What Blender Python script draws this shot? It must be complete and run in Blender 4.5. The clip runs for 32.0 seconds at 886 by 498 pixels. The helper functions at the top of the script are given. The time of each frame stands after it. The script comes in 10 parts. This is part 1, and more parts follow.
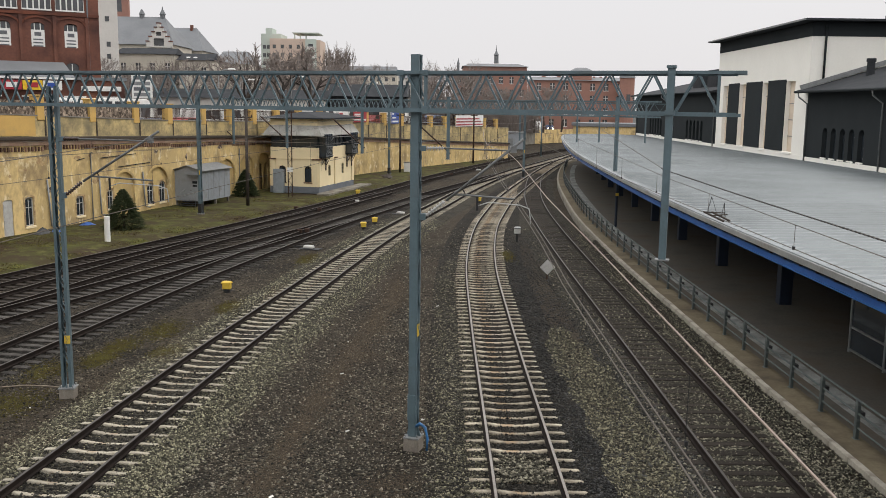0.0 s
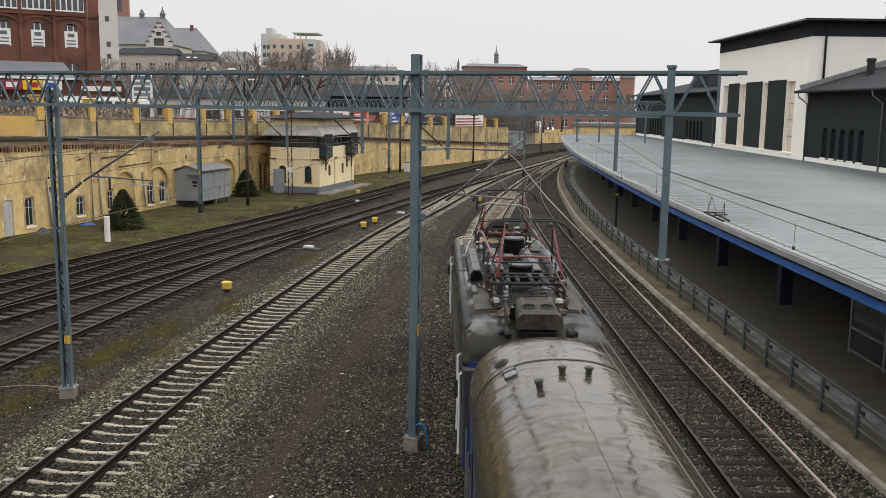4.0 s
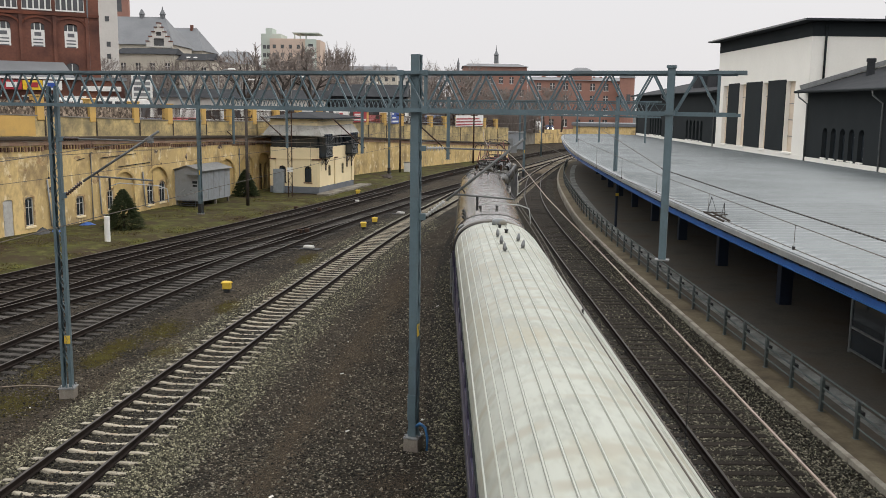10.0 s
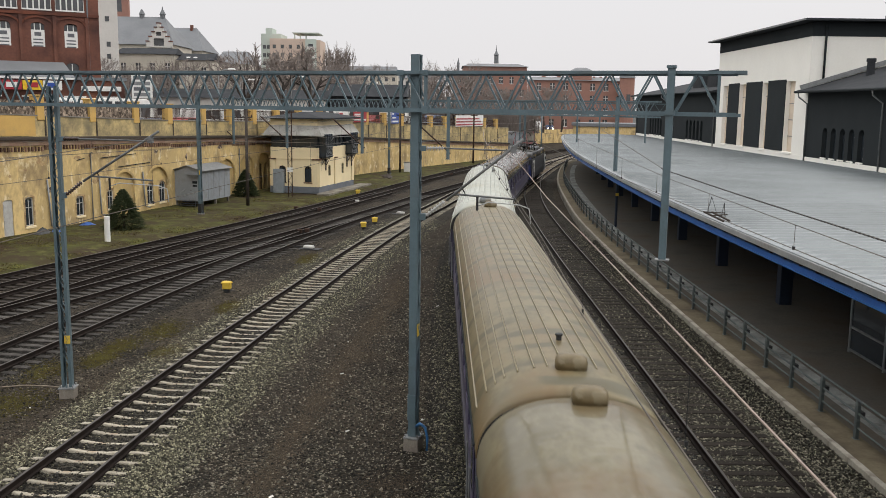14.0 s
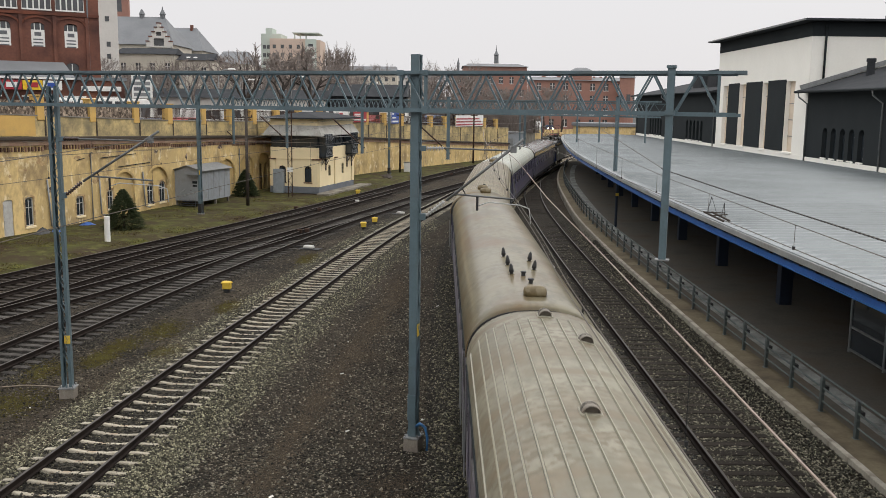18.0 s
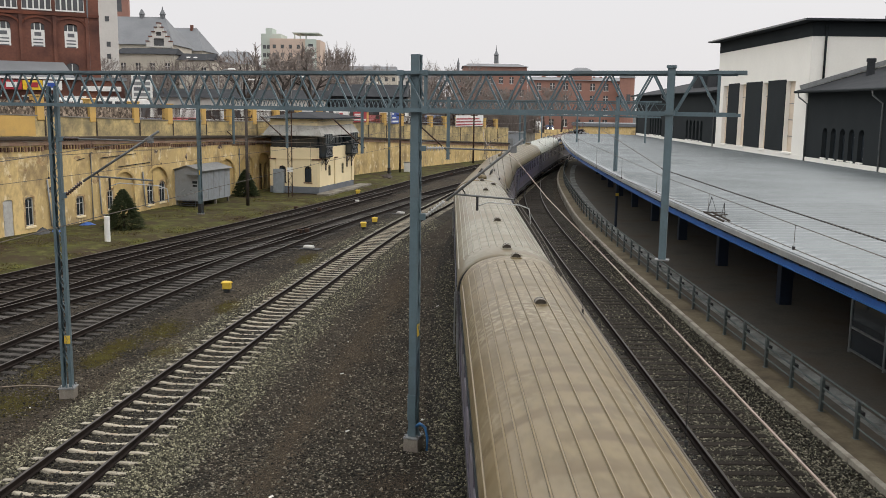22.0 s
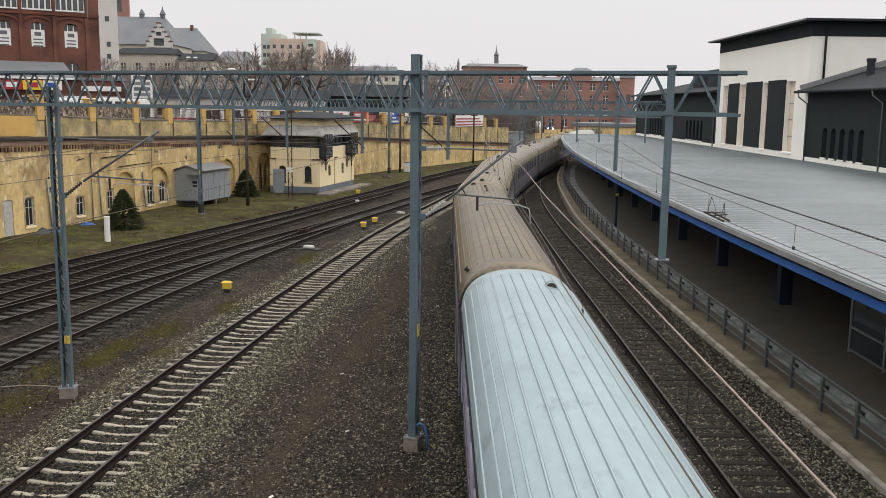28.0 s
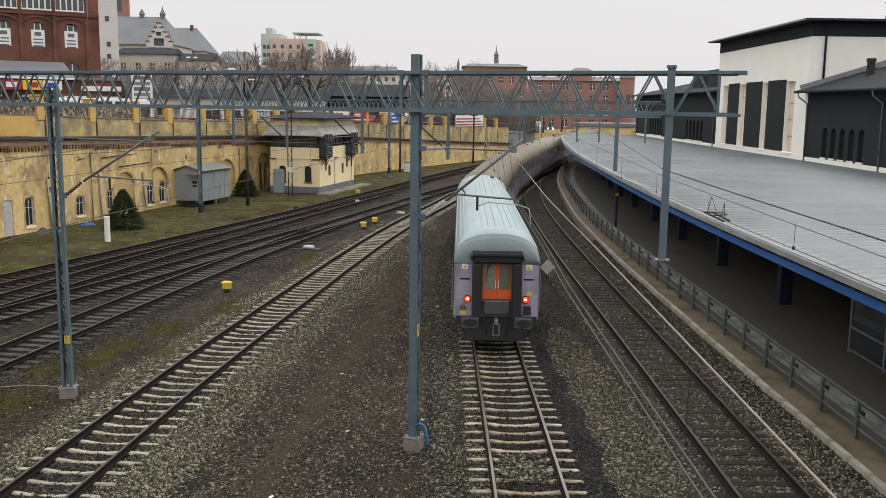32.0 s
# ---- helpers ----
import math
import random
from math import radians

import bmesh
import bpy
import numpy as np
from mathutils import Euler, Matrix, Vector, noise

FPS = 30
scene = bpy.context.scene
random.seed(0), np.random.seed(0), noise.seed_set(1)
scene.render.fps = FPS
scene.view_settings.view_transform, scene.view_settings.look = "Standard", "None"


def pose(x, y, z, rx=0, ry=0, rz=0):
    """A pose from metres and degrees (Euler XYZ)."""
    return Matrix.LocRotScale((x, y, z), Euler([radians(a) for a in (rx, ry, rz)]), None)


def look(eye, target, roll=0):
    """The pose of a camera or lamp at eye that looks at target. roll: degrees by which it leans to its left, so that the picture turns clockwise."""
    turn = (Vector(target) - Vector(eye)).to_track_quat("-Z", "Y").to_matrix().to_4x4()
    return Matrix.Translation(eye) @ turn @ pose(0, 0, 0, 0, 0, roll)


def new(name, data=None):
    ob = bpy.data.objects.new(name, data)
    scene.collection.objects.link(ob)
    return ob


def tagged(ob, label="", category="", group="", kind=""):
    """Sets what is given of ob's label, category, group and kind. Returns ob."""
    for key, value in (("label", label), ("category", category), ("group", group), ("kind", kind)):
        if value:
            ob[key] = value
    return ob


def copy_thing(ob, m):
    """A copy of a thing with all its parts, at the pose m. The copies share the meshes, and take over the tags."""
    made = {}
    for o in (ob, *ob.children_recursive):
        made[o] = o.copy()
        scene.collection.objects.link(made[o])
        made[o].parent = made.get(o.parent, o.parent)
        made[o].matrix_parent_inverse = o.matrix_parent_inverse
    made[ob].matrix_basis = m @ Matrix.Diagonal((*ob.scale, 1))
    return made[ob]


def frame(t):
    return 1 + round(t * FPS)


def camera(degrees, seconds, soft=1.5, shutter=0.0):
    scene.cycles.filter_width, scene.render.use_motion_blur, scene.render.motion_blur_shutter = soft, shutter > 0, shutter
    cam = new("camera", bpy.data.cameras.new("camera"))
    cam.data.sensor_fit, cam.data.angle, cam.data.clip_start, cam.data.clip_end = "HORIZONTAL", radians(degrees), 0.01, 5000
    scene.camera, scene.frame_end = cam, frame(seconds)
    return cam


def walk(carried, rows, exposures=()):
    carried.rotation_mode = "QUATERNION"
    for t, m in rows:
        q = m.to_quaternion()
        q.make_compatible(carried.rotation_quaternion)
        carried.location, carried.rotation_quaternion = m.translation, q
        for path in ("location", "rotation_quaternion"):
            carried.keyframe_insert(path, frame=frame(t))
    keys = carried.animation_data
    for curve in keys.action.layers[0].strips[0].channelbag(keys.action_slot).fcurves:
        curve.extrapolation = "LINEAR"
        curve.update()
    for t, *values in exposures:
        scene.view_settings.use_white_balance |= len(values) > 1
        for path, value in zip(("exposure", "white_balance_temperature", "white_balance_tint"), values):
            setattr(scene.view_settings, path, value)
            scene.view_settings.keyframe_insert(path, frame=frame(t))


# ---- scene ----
# ---------------------------------------------------------------- camera
EYE = (0.0, 0.0, 8.043)
AIM = Vector((0.0, math.cos(0.157276), -math.sin(0.157276)))
cam = camera(52.285, 32.0, soft=0.6, shutter=0.35)
VIEW = look(EYE, Vector(EYE) + AIM * 10, roll=0.7625)
walk(cam, [(0.0, VIEW), (32.0, VIEW)])

# ---------------------------------------------------------------- light
world = bpy.data.worlds.new("overcast_sky")
scene.world = world
world.use_nodes = True
wn, wl = world.node_tree.nodes, world.node_tree.links
wbg = wn["Background"]
sky = wn.new("ShaderNodeTexSky")
sky.sky_type = "NISHITA"
sky.sun_disc = False
sky.sun_elevation, sky.sun_rotation = radians(46.5), radians(71.6)
sky.dust_density, sky.air_density = 4.0, 1.0
wgrad = wn.new("ShaderNodeValToRGB")
wgrad.color_ramp.elements[0].position, wgrad.color_ramp.elements[0].color = 0.0, (0.352, 0.343, 0.348, 1)
wgrad.color_ramp.elements[1].position, wgrad.color_ramp.elements[1].color = 0.13, (0.362, 0.356, 0.361, 1)
wgrad.color_ramp.elements.new(0.48).color = (0.80, 0.797, 0.797, 1)
wgrad.color_ramp.elements.new(1.0).color = (0.86, 0.858, 0.858, 1)
wtc, wsep = wn.new("ShaderNodeTexCoord"), wn.new("ShaderNodeSeparateXYZ")
wl.new(wtc.outputs["Generated"], wsep.inputs[0])
wl.new(wsep.outputs["Z"], wgrad.inputs["Fac"])
wmix = wn.new("ShaderNodeMix")
wmix.data_type = "RGBA"
wmix.inputs["Factor"].default_value = 0.93
wscale = wn.new("ShaderNodeVectorMath")
wscale.operation = "SCALE"
wscale.inputs["Scale"].default_value = 0.05
wl.new(sky.outputs[0], wscale.inputs[0])
wl.new(wscale.outputs[0], wmix.inputs["A"])
wl.new(wgrad.outputs[0], wmix.inputs["B"])
wl.new(wmix.outputs["Result"], wbg.inputs["Color"])
wbg.inputs["Strength"].default_value = 2.3
sun = new("sun", bpy.data.lights.new("sun", "SUN"))
sun.data.energy, sun.data.angle, sun.data.color = 0.75, radians(35), (1.0, 0.97, 0.92)
sun.matrix_world = look((45, 45, 50), (0, 30, 0))
scene.view_settings.exposure = 0.04


# ---------------------------------------------------------------- materials
def mat(name, base, alt=None, rough=0.7, metal=0.0, scale=3.0, fine=40.0, amount=0.5, bump=0.2, stretch=(1, 1, 1), spot=None, spot_scale=0.6,
        spot_size=0.55, random_value=0.0, island=False, emit=0.0, finebump=0.0, cells=0.0, soft_spot=0.12, spot2=None):
    """A procedural surface: two colours mixed by a wide and a fine noise, stains, relief, and an optional pebble grain."""
    m = bpy.data.materials.new(name)
    m.use_nodes = True
    n, l = m.node_tree.nodes, m.node_tree.links
    b = n["Principled BSDF"]
    alt = alt or tuple(c * 0.75 for c in base)
    tc = n.new("ShaderNodeTexCoord")
    mp = n.new("ShaderNodeMapping")
    mp.inputs["Scale"].default_value = stretch
    l.new(tc.outputs["Object"], mp.inputs[0])

    def noise_node(sc, detail=4.0):
        q = n.new("ShaderNodeTexNoise")
        q.inputs["Scale"].default_value, q.inputs["Detail"].default_value = sc, detail
        q.inputs["Roughness"].default_value = 0.6
        l.new(mp.outputs[0], q.inputs["Vector"])
        return q

    big, small = noise_node(scale), noise_node(fine, 2.0)
    add = n.new("ShaderNodeMath")
    add.operation = "MULTIPLY_ADD"
    l.new(small.outputs["Fac"], add.inputs[0])
    add.inputs[1].default_value = 0.5
    l.new(big.outputs["Fac"], add.inputs[2])
    rng = n.new("ShaderNodeMapRange")
    rng.inputs["From Min"].default_value, rng.inputs["From Max"].default_value = 0.55, 0.95
    rng.inputs["To Min"].default_value, rng.inputs["To Max"].default_value = 0.5 - amount, 0.5 + amount
    l.new(add.outputs[0], rng.inputs["Value"])

    def mix(a, c, fac, blend="MIX"):
        q = n.new("ShaderNodeMix")
        q.data_type, q.blend_type = "RGBA", blend
        for key, v in (("A", a), ("B", c)):
            if isinstance(v, tuple):
                q.inputs[key].default_value = (*v, 1)
            else:
                l.new(v, q.inputs[key])
        if isinstance(fac, float):
            q.inputs["Factor"].default_value = fac
        else:
            l.new(fac, q.inputs["Factor"])
        return q.outputs["Result"]

    col = mix(alt, base, rng.outputs[0])
    height = add.outputs[0]
    if cells:
        v = n.new("ShaderNodeTexVoronoi")
        v.inputs["Scale"].default_value = cells
        l.new(mp.outputs[0], v.inputs["Vector"])
        hs = n.new("ShaderNodeHueSaturation")
        hs.inputs["Saturation"].default_value = 0.25
        l.new(v.outputs["Color"], hs.inputs["Color"])
        vr = n.new("ShaderNodeSeparateColor")
        l.new(v.outputs["Color"], vr.inputs[0])
        gain = n.new("ShaderNodeMapRange")
        gain.inputs["To Min"].default_value, gain.inputs["To Max"].default_value = 0.35, 1.9
        pw = n.new("ShaderNodeMath")
        pw.operation = "POWER"
        pw.inputs[1].default_value = 1.6
        l.new(vr.outputs["Red"], pw.inputs[0])
        l.new(pw.outputs[0], gain.inputs["Value"])
        col = mix(col, gain.outputs[0], 1.0, "MULTIPLY")
        dist = n.new("ShaderNodeMath")
        dist.operation = "SUBTRACT"
        dist.inputs[0].default_value = 1.0
        l.new(v.outputs["Distance"], dist.inputs[1])
        height = dist.outputs[0]
    if spot:
        sn = noise_node(spot_scale, 6.0)
        sr = n.new("ShaderNodeMapRange")
        sr.inputs["From Min"].default_value, sr.inputs["From Max"].default_value = spot_size - soft_spot, spot_size + soft_spot
        l.new(sn.outputs["Fac"], sr.inputs["Value"])
        col = mix(col, spot, sr.outputs[0])
    if spot2:
        sn = noise_node(spot2[1], 5.0)
        sr = n.new("ShaderNodeMapRange")
        sr.inputs["From Min"].default_value, sr.inputs["From Max"].default_value = spot2[2] - 0.05, spot2[2] + 0.05
        l.new(sn.outputs["Fac"], sr.inputs["Value"])
        col = mix(col, spot2[0], sr.outputs[0])
    if random_value:
        q = n.new("ShaderNodeNewGeometry" if island else "ShaderNodeObjectInfo")
        hs = n.new("ShaderNodeHueSaturation")
        mr = n.new("ShaderNodeMapRange")
        mr.inputs["To Min"].default_value, mr.inputs["To Max"].default_value = 1 - random_value, 1 + random_value
        l.new(q.outputs["Random Per Island" if island else "Random"], mr.inputs["Value"])
        l.new(mr.outputs[0], hs.inputs["Value"])
        l.new(col, hs.inputs["Color"])
        col = hs.outputs[0]
    l.new(col, b.inputs["Base Color"])
    b.inputs["Roughness"].default_value, b.inputs["Metallic"].default_value = rough, metal
    if rough >= 0.85:
        b.inputs["Specular IOR Level"].default_value = 0.12
    if bump or finebump:
        bp = n.new("ShaderNodeBump")
        bp.inputs["Strength"].default_value, bp.inputs["Distance"].default_value = bump, 0.02 if not cells else 0.04
        l.new(height, bp.inputs["Height"])
        l.new(bp.outputs[0], b.inputs["Normal"])
    if emit:
        b.inputs["Emission Color"].default_value = (*base, 1)
        b.inputs["Emission Strength"].default_value = emit
    return m


def glass(name, tint=(0.02, 0.025, 0.03)):
    """A dark window pane: glossy over a dim interior."""
    m = mat(name, tint, tuple(c * 1.6 for c in tint), rough=0.06, bump=0.02, scale=0.7, fine=3)
    m.node_tree.nodes["Principled BSDF"].inputs["Specular IOR Level"].default_value = 0.6
    return m


BALLAST = mat("ballast", (0.052, 0.042, 0.0295), (0.019, 0.0157, 0.0118), rough=0.95, scale=0.28, fine=2.6, cells=17, bump=0.9, amount=0.75,
              spot=(0.040, 0.031, 0.0220), spot_scale=0.16, spot_size=0.53)
STEEL_PAINT = mat("grey_blue_paint", (0.088, 0.130, 0.148), (0.066, 0.098, 0.112), rough=0.55, scale=1.2, fine=18, bump=0.06, spot=(0.07, 0.085, 0.09), spot_scale=2.0, spot_size=0.66)
RAIL_SIDE = mat("rusty_rail", (0.021, 0.0150, 0.0122), (0.012, 0.009, 0.0078), rough=0.85, scale=2, fine=30)
RAIL_DULL = mat("dull_rail_head", (0.058, 0.049, 0.042), (0.034, 0.028, 0.024), rough=0.5, metal=0.5, scale=1.0, fine=20, bump=0.03)
CONCRETE_SLEEPER = mat("concrete_sleeper", (0.41, 0.375, 0.30), (0.24, 0.212, 0.165), rough=0.9, scale=2.0, fine=25, amount=0.8, random_value=0.18, spot=(0.11, 0.092, 0.07), spot_scale=2.2, spot_size=0.62, spot2=((0.31, 0.235, 0.165), 1.1, 0.62))
WOOD_SLEEPER = mat("tarred_wood_sleeper", (0.042, 0.034, 0.027), (0.022, 0.0185, 0.016), rough=0.9, scale=2.5, fine=25, stretch=(1, 6, 1), random_value=0.3)
GREY_SLEEPER = mat("weathered_sleeper", (0.074, 0.067, 0.060), (0.020, 0.0175, 0.0155), rough=0.9, scale=2.5, fine=30, random_value=0.3)
CONCRETE = mat("old_concrete", (0.27, 0.25, 0.215), (0.17, 0.155, 0.13), rough=0.92, scale=0.9, fine=22, spot=(0.10, 0.085, 0.065), spot_scale=0.7, spot_size=0.6)
OCHRE = mat("ochre_plaster", (0.66, 0.485, 0.225), (0.49, 0.36, 0.17), rough=0.93, scale=0.30, fine=5, amount=1.0, bump=0.2, stretch=(1, 1, 0.6), spot=(0.30, 0.22, 0.12), spot_scale=0.62, spot_size=0.575, soft_spot=0.08, spot2=((0.70, 0.58, 0.36), 1.7, 0.62))
OCHRE_BRIGHT = mat("bright_ochre_paint", (0.58, 0.37, 0.12), (0.50, 0.32, 0.11), rough=0.85, scale=0.7, fine=14, spot=(0.36, 0.26, 0.12), spot_scale=0.9, spot_size=0.64)
BRICK_RED = mat("red_brick", (0.165, 0.062, 0.04), (0.10, 0.042, 0.03), rough=0.9, scale=0.6, fine=9, spot=(0.07, 0.04, 0.035), spot_scale=0.25, spot_size=0.58)
CREAM = mat("cream_render", (0.80, 0.67, 0.43), (0.72, 0.60, 0.38), rough=0.9, scale=0.6, fine=10)
WHITE_RENDER = mat("white_render", (0.80, 0.775, 0.715), (0.75, 0.725, 0.665), rough=0.9, scale=0.3, fine=6, bump=0.05)
DARK_RENDER = mat("anthracite_render", (0.024, 0.028, 0.030), (0.019, 0.0225, 0.024), rough=0.86, scale=0.4, fine=8, bump=0.05)
ROOF_GREY = mat("canopy_sheet", (0.150, 0.166, 0.170), (0.108, 0.121, 0.125), rough=0.42, scale=0.22, fine=2.0, bump=0.03, amount=0.7, spot=(0.178, 0.196, 0.202), spot_scale=0.12, spot_size=0.58)
BLUE_PAINT = mat("blue_paint", (0.020, 0.105, 0.34), (0.015, 0.075, 0.25), rough=0.5, scale=1.5, fine=15, bump=0.04)
GRASS = mat("rough_grass", (0.066, 0.070, 0.019), (0.040, 0.034, 0.0145), rough=1.0, scale=0.5, fine=10, amount=1.0, bump=0.9, spot=(0.042, 0.029, 0.019), spot_scale=0.35, spot_size=0.54, spot2=((0.085, 0.082, 0.028), 1.3, 0.60))
ASPHALT = mat("asphalt", (0.075, 0.073, 0.07), (0.05, 0.049, 0.047), rough=0.9, scale=0.5, fine=30)
SLATE = mat("slate_roof", (0.040, 0.042, 0.046), (0.026, 0.028, 0.031), rough=0.88, scale=0.8, fine=9)
BARK = mat("bark", (0.075, 0.063, 0.055), (0.045, 0.038, 0.033), rough=0.95, scale=4, fine=30, stretch=(1, 1, 0.3))
# Paler than bare wood: the haze over distant trees is in this colour
TWIG = mat("twigs", (0.24, 0.205, 0.185), (0.18, 0.152, 0.136), rough=0.95)
NEEDLE = mat("needles", (0.036, 0.044, 0.018), (0.020, 0.026, 0.012), rough=0.9, scale=6, fine=40, random_value=0.3, island=True)
BLACK = mat("black_rubber", (0.015, 0.015, 0.016), rough=0.75, bump=0.05)
GALV = mat("galvanised_steel", (0.24, 0.245, 0.245), (0.17, 0.175, 0.175), rough=0.5, metal=0.5, scale=3, fine=25, bump=0.05)
WIRE = mat("weathered_copper_wire", (0.085, 0.070, 0.056), rough=0.7, bump=0.0)
COPPER = mat("bright_copper_wire", (0.27, 0.205, 0.165), (0.20, 0.152, 0.125), rough=0.5, bump=0.0)
YELLOW = mat("yellow_paint", (0.62, 0.42, 0.035), (0.52, 0.35, 0.035), rough=0.6, scale=4, fine=20, spot=(0.25, 0.18, 0.06), spot_scale=4, spot_size=0.66)
WHITE_PAINT = mat("white_paint", (0.72, 0.71, 0.68), (0.62, 0.61, 0.58), rough=0.6, scale=2, fine=15, bump=0.04)
RUST = mat("rust_brown_paint", (0.060, 0.036, 0.026), (0.038, 0.025, 0.020), rough=0.85, scale=3, fine=20)
PANE = glass("window_pane")


# ---------------------------------------------------------------- mesh helpers
class Geo:
    """Collects vertices and faces of one mesh."""

    def __init__(self):
        self.v, self.f = [], []

    def add(self, verts, faces):
        o = len(self.v)
        self.v += [tuple(p) for p in verts]
        self.f += [tuple(i + o for i in q) for q in faces]
        return self

    def box(self, x0, x1, y0, y1, z0, z1, c=0.0, m=None):
        """A box between two corners, with its edges chamfered by c."""
        if c <= 0:
            vs = [(x, y, z) for z in (z0, z1) for y in (y0, y1) for x in (x0, x1)]
            fs = [(0, 2, 3, 1), (4, 5, 7, 6), (0, 1, 5, 4), (2, 6, 7, 3), (0, 4, 6, 2), (1, 3, 7, 5)]
        else:
            ring = lambda d, z: [(x0 + d, y0 + c, z), (x0 + c, y0 + d, z), (x1 - c, y0 + d, z), (x1 - d, y0 + c, z), (x1 - d, y1 - c, z), (x1 - c, y1 - d, z),
                                 (x0 + c, y1 - d, z), (x0 + d, y1 - c, z)]
            vs = ring(c, z0) + ring(0, z0 + c) + ring(0, z1 - c) + ring(c, z1)
            fs = [tuple(range(7, -1, -1)), tuple(range(24, 32))]
            fs += [(k * 8 + i, k * 8 + (i + 1) % 8, k * 8 + 8 + (i + 1) % 8, k * 8 + 8 + i) for k in range(3) for i in range(8)]
        if m is not None:
            vs = [m @ Vector(p) for p in vs]
        return self.add(vs, fs)

    def bar(self, a, b, w, h, up=(0, 0, 1)):
        """A rectangular bar from a to b."""
        a, b = Vector(a), Vector(b)
        d = (b - a).normalized()
        s = d.cross(Vector(up))
        s = s.normalized() if s.length > 1e-4 else Vector((1, 0, 0))
        u = s.cross(d)
        vs = [p + s * (i * w / 2) + u * (j * h / 2) for p in (a, b) for i, j in ((-1, -1), (1, -1), (1, 1), (-1, 1))]
        return self.add(vs, [(0, 1, 2, 3), (7, 6, 5, 4), (0, 4, 5, 1), (1, 5, 6, 2), (2, 6, 7, 3), (3, 7, 4, 0)])

    def tube(self, pts, r, n=8, r1=None, cap=True):
        """A round tube along points."""
        pts = [Vector(p) for p in pts]
        rings = []
        for i, p in enumerate(pts):
            d = (pts[min(i + 1, len(pts) - 1)] - pts[max(i - 1, 0)]).normalized()
            s = d.cross(Vector((0, 0, 1)))
            s = s.normalized() if s.length > 1e-3 else Vector((1, 0, 0))
            u = s.cross(d)
            q = r if r1 is None else r + (r1 - r) * i / (len(pts) - 1)
            rings.append([p + (s * math.cos(a) + u * math.sin(a)) * q for a in (2 * math.pi * k / n for k in range(n))])
        return self.loft(rings, cap=cap)

    def loft(self, rings, closed=True, cap=True):
        n = len(rings[0])
        vs = [p for r in rings for p in r]
        fs = [(k * n + i, k * n + (i + 1) % n, k * n + n + (i + 1) % n, k * n + n + i) for k in range(len(rings) - 1) for i in range(n if closed else n - 1)]
        if cap and closed:
            fs += [tuple(range(n - 1, -1, -1)), tuple(range((len(rings) - 1) * n, len(rings) * n))]
        return self.add(vs, fs)

    def disc(self, c, r, h, n=16, r1=None):
        """An upright cylinder or cone frustum."""
        r1 = r if r1 is None else r1
        c = Vector(c)
        return self.loft([[c + Vector((q * math.cos(a), q * math.sin(a), z)) for a in (2 * math.pi * k / n for k in range(n))] for q, z in ((r, 0), (r1, h))])

    def prism(self, poly, z0, z1):
        """An upright prism over a plan polygon."""
        return self.loft([[(x, y, z) for x, y in poly] for z in (z0, z1)])

    def mesh(self, name, smooth=False):
        me = bpy.data.meshes.new(name)
        me.from_pydata(self.v, [], self.f)
        me.update()
        if smooth:
            me.polygons.foreach_set("use_smooth", [True] * len(me.polygons))
        return me


def fix_normals(me):
    bm = bmesh.new()
    bm.from_mesh(me)
    bmesh.ops.recalc_face_normals(bm, faces=bm.faces)
    bm.to_mesh(me)
    bm.free()


def part(name, geo, material, parent=None, label="", m=None, smooth=False, bevel=0.0):
    """Links a mesh as one object, under a thing or part where given."""
    me = geo if isinstance(geo, bpy.types.Mesh) else geo.mesh(name, smooth)
    if not isinstance(geo, bpy.types.Mesh):
        fix_normals(me)
        me.materials.append(material)
    ob = new(name, me)
    if parent is not None:
        ob.parent = parent
    if m is not None:
        ob.matrix_basis = m
    if label:
        ob["label"] = label
    if bevel:
        bv = ob.modifiers.new("bevel", "BEVEL")
        bv.width, bv.segments, bv.limit_method = bevel, 2, "ANGLE"
    return ob


def thing(name, label, category, m=None, group="", kind=""):
    """An Empty that carries the parts of one thing."""
    ob = new(name)
    ob.empty_display_size = 0.3
    if m is not None:
        ob.matrix_basis = m
    return tagged(ob, label, category, group, kind)


class Curve:
    """A smooth plan line through a few (x, y) points, walked by its length."""

    def __init__(self, pts, step=0.5):
        p = np.array(pts, float)
        t = np.r_[0, np.cumsum(np.hypot(*np.diff(p, axis=0).T))]
        tan = np.gradient(p, t, axis=0)
        out = []
        for i in range(len(p) - 1):
            h = t[i + 1] - t[i]
            n = max(2, int(h / step))
            for k in range(n):
                u = k / n
                out.append((2 * u**3 - 3 * u**2 + 1) * p[i] + (u**3 - 2 * u**2 + u) * h * tan[i] + (3 * u**2 - 2 * u**3) * p[i + 1] + (u**3 - u**2) * h * tan[i + 1])
        out.append(p[-1])
        self.p = np.array(out)
        self.s = np.r_[0, np.cumsum(np.hypot(*np.diff(self.p, axis=0).T))]

    def at(self, s):
        """Place and unit heading at length s."""
        q = np.array([np.interp(s, self.s, self.p[:, k]) for k in (0, 1)])
        a, b = [np.array([np.interp(s + d, self.s, self.p[:, k]) for k in (0, 1)]) for d in (-0.6, 0.6)]
        d = (b - a) / max(np.hypot(*(b - a)), 1e-6)
        return q, d

    def s_at_y(self, y):
        return float(np.interp(y, self.p[:, 1], self.s))

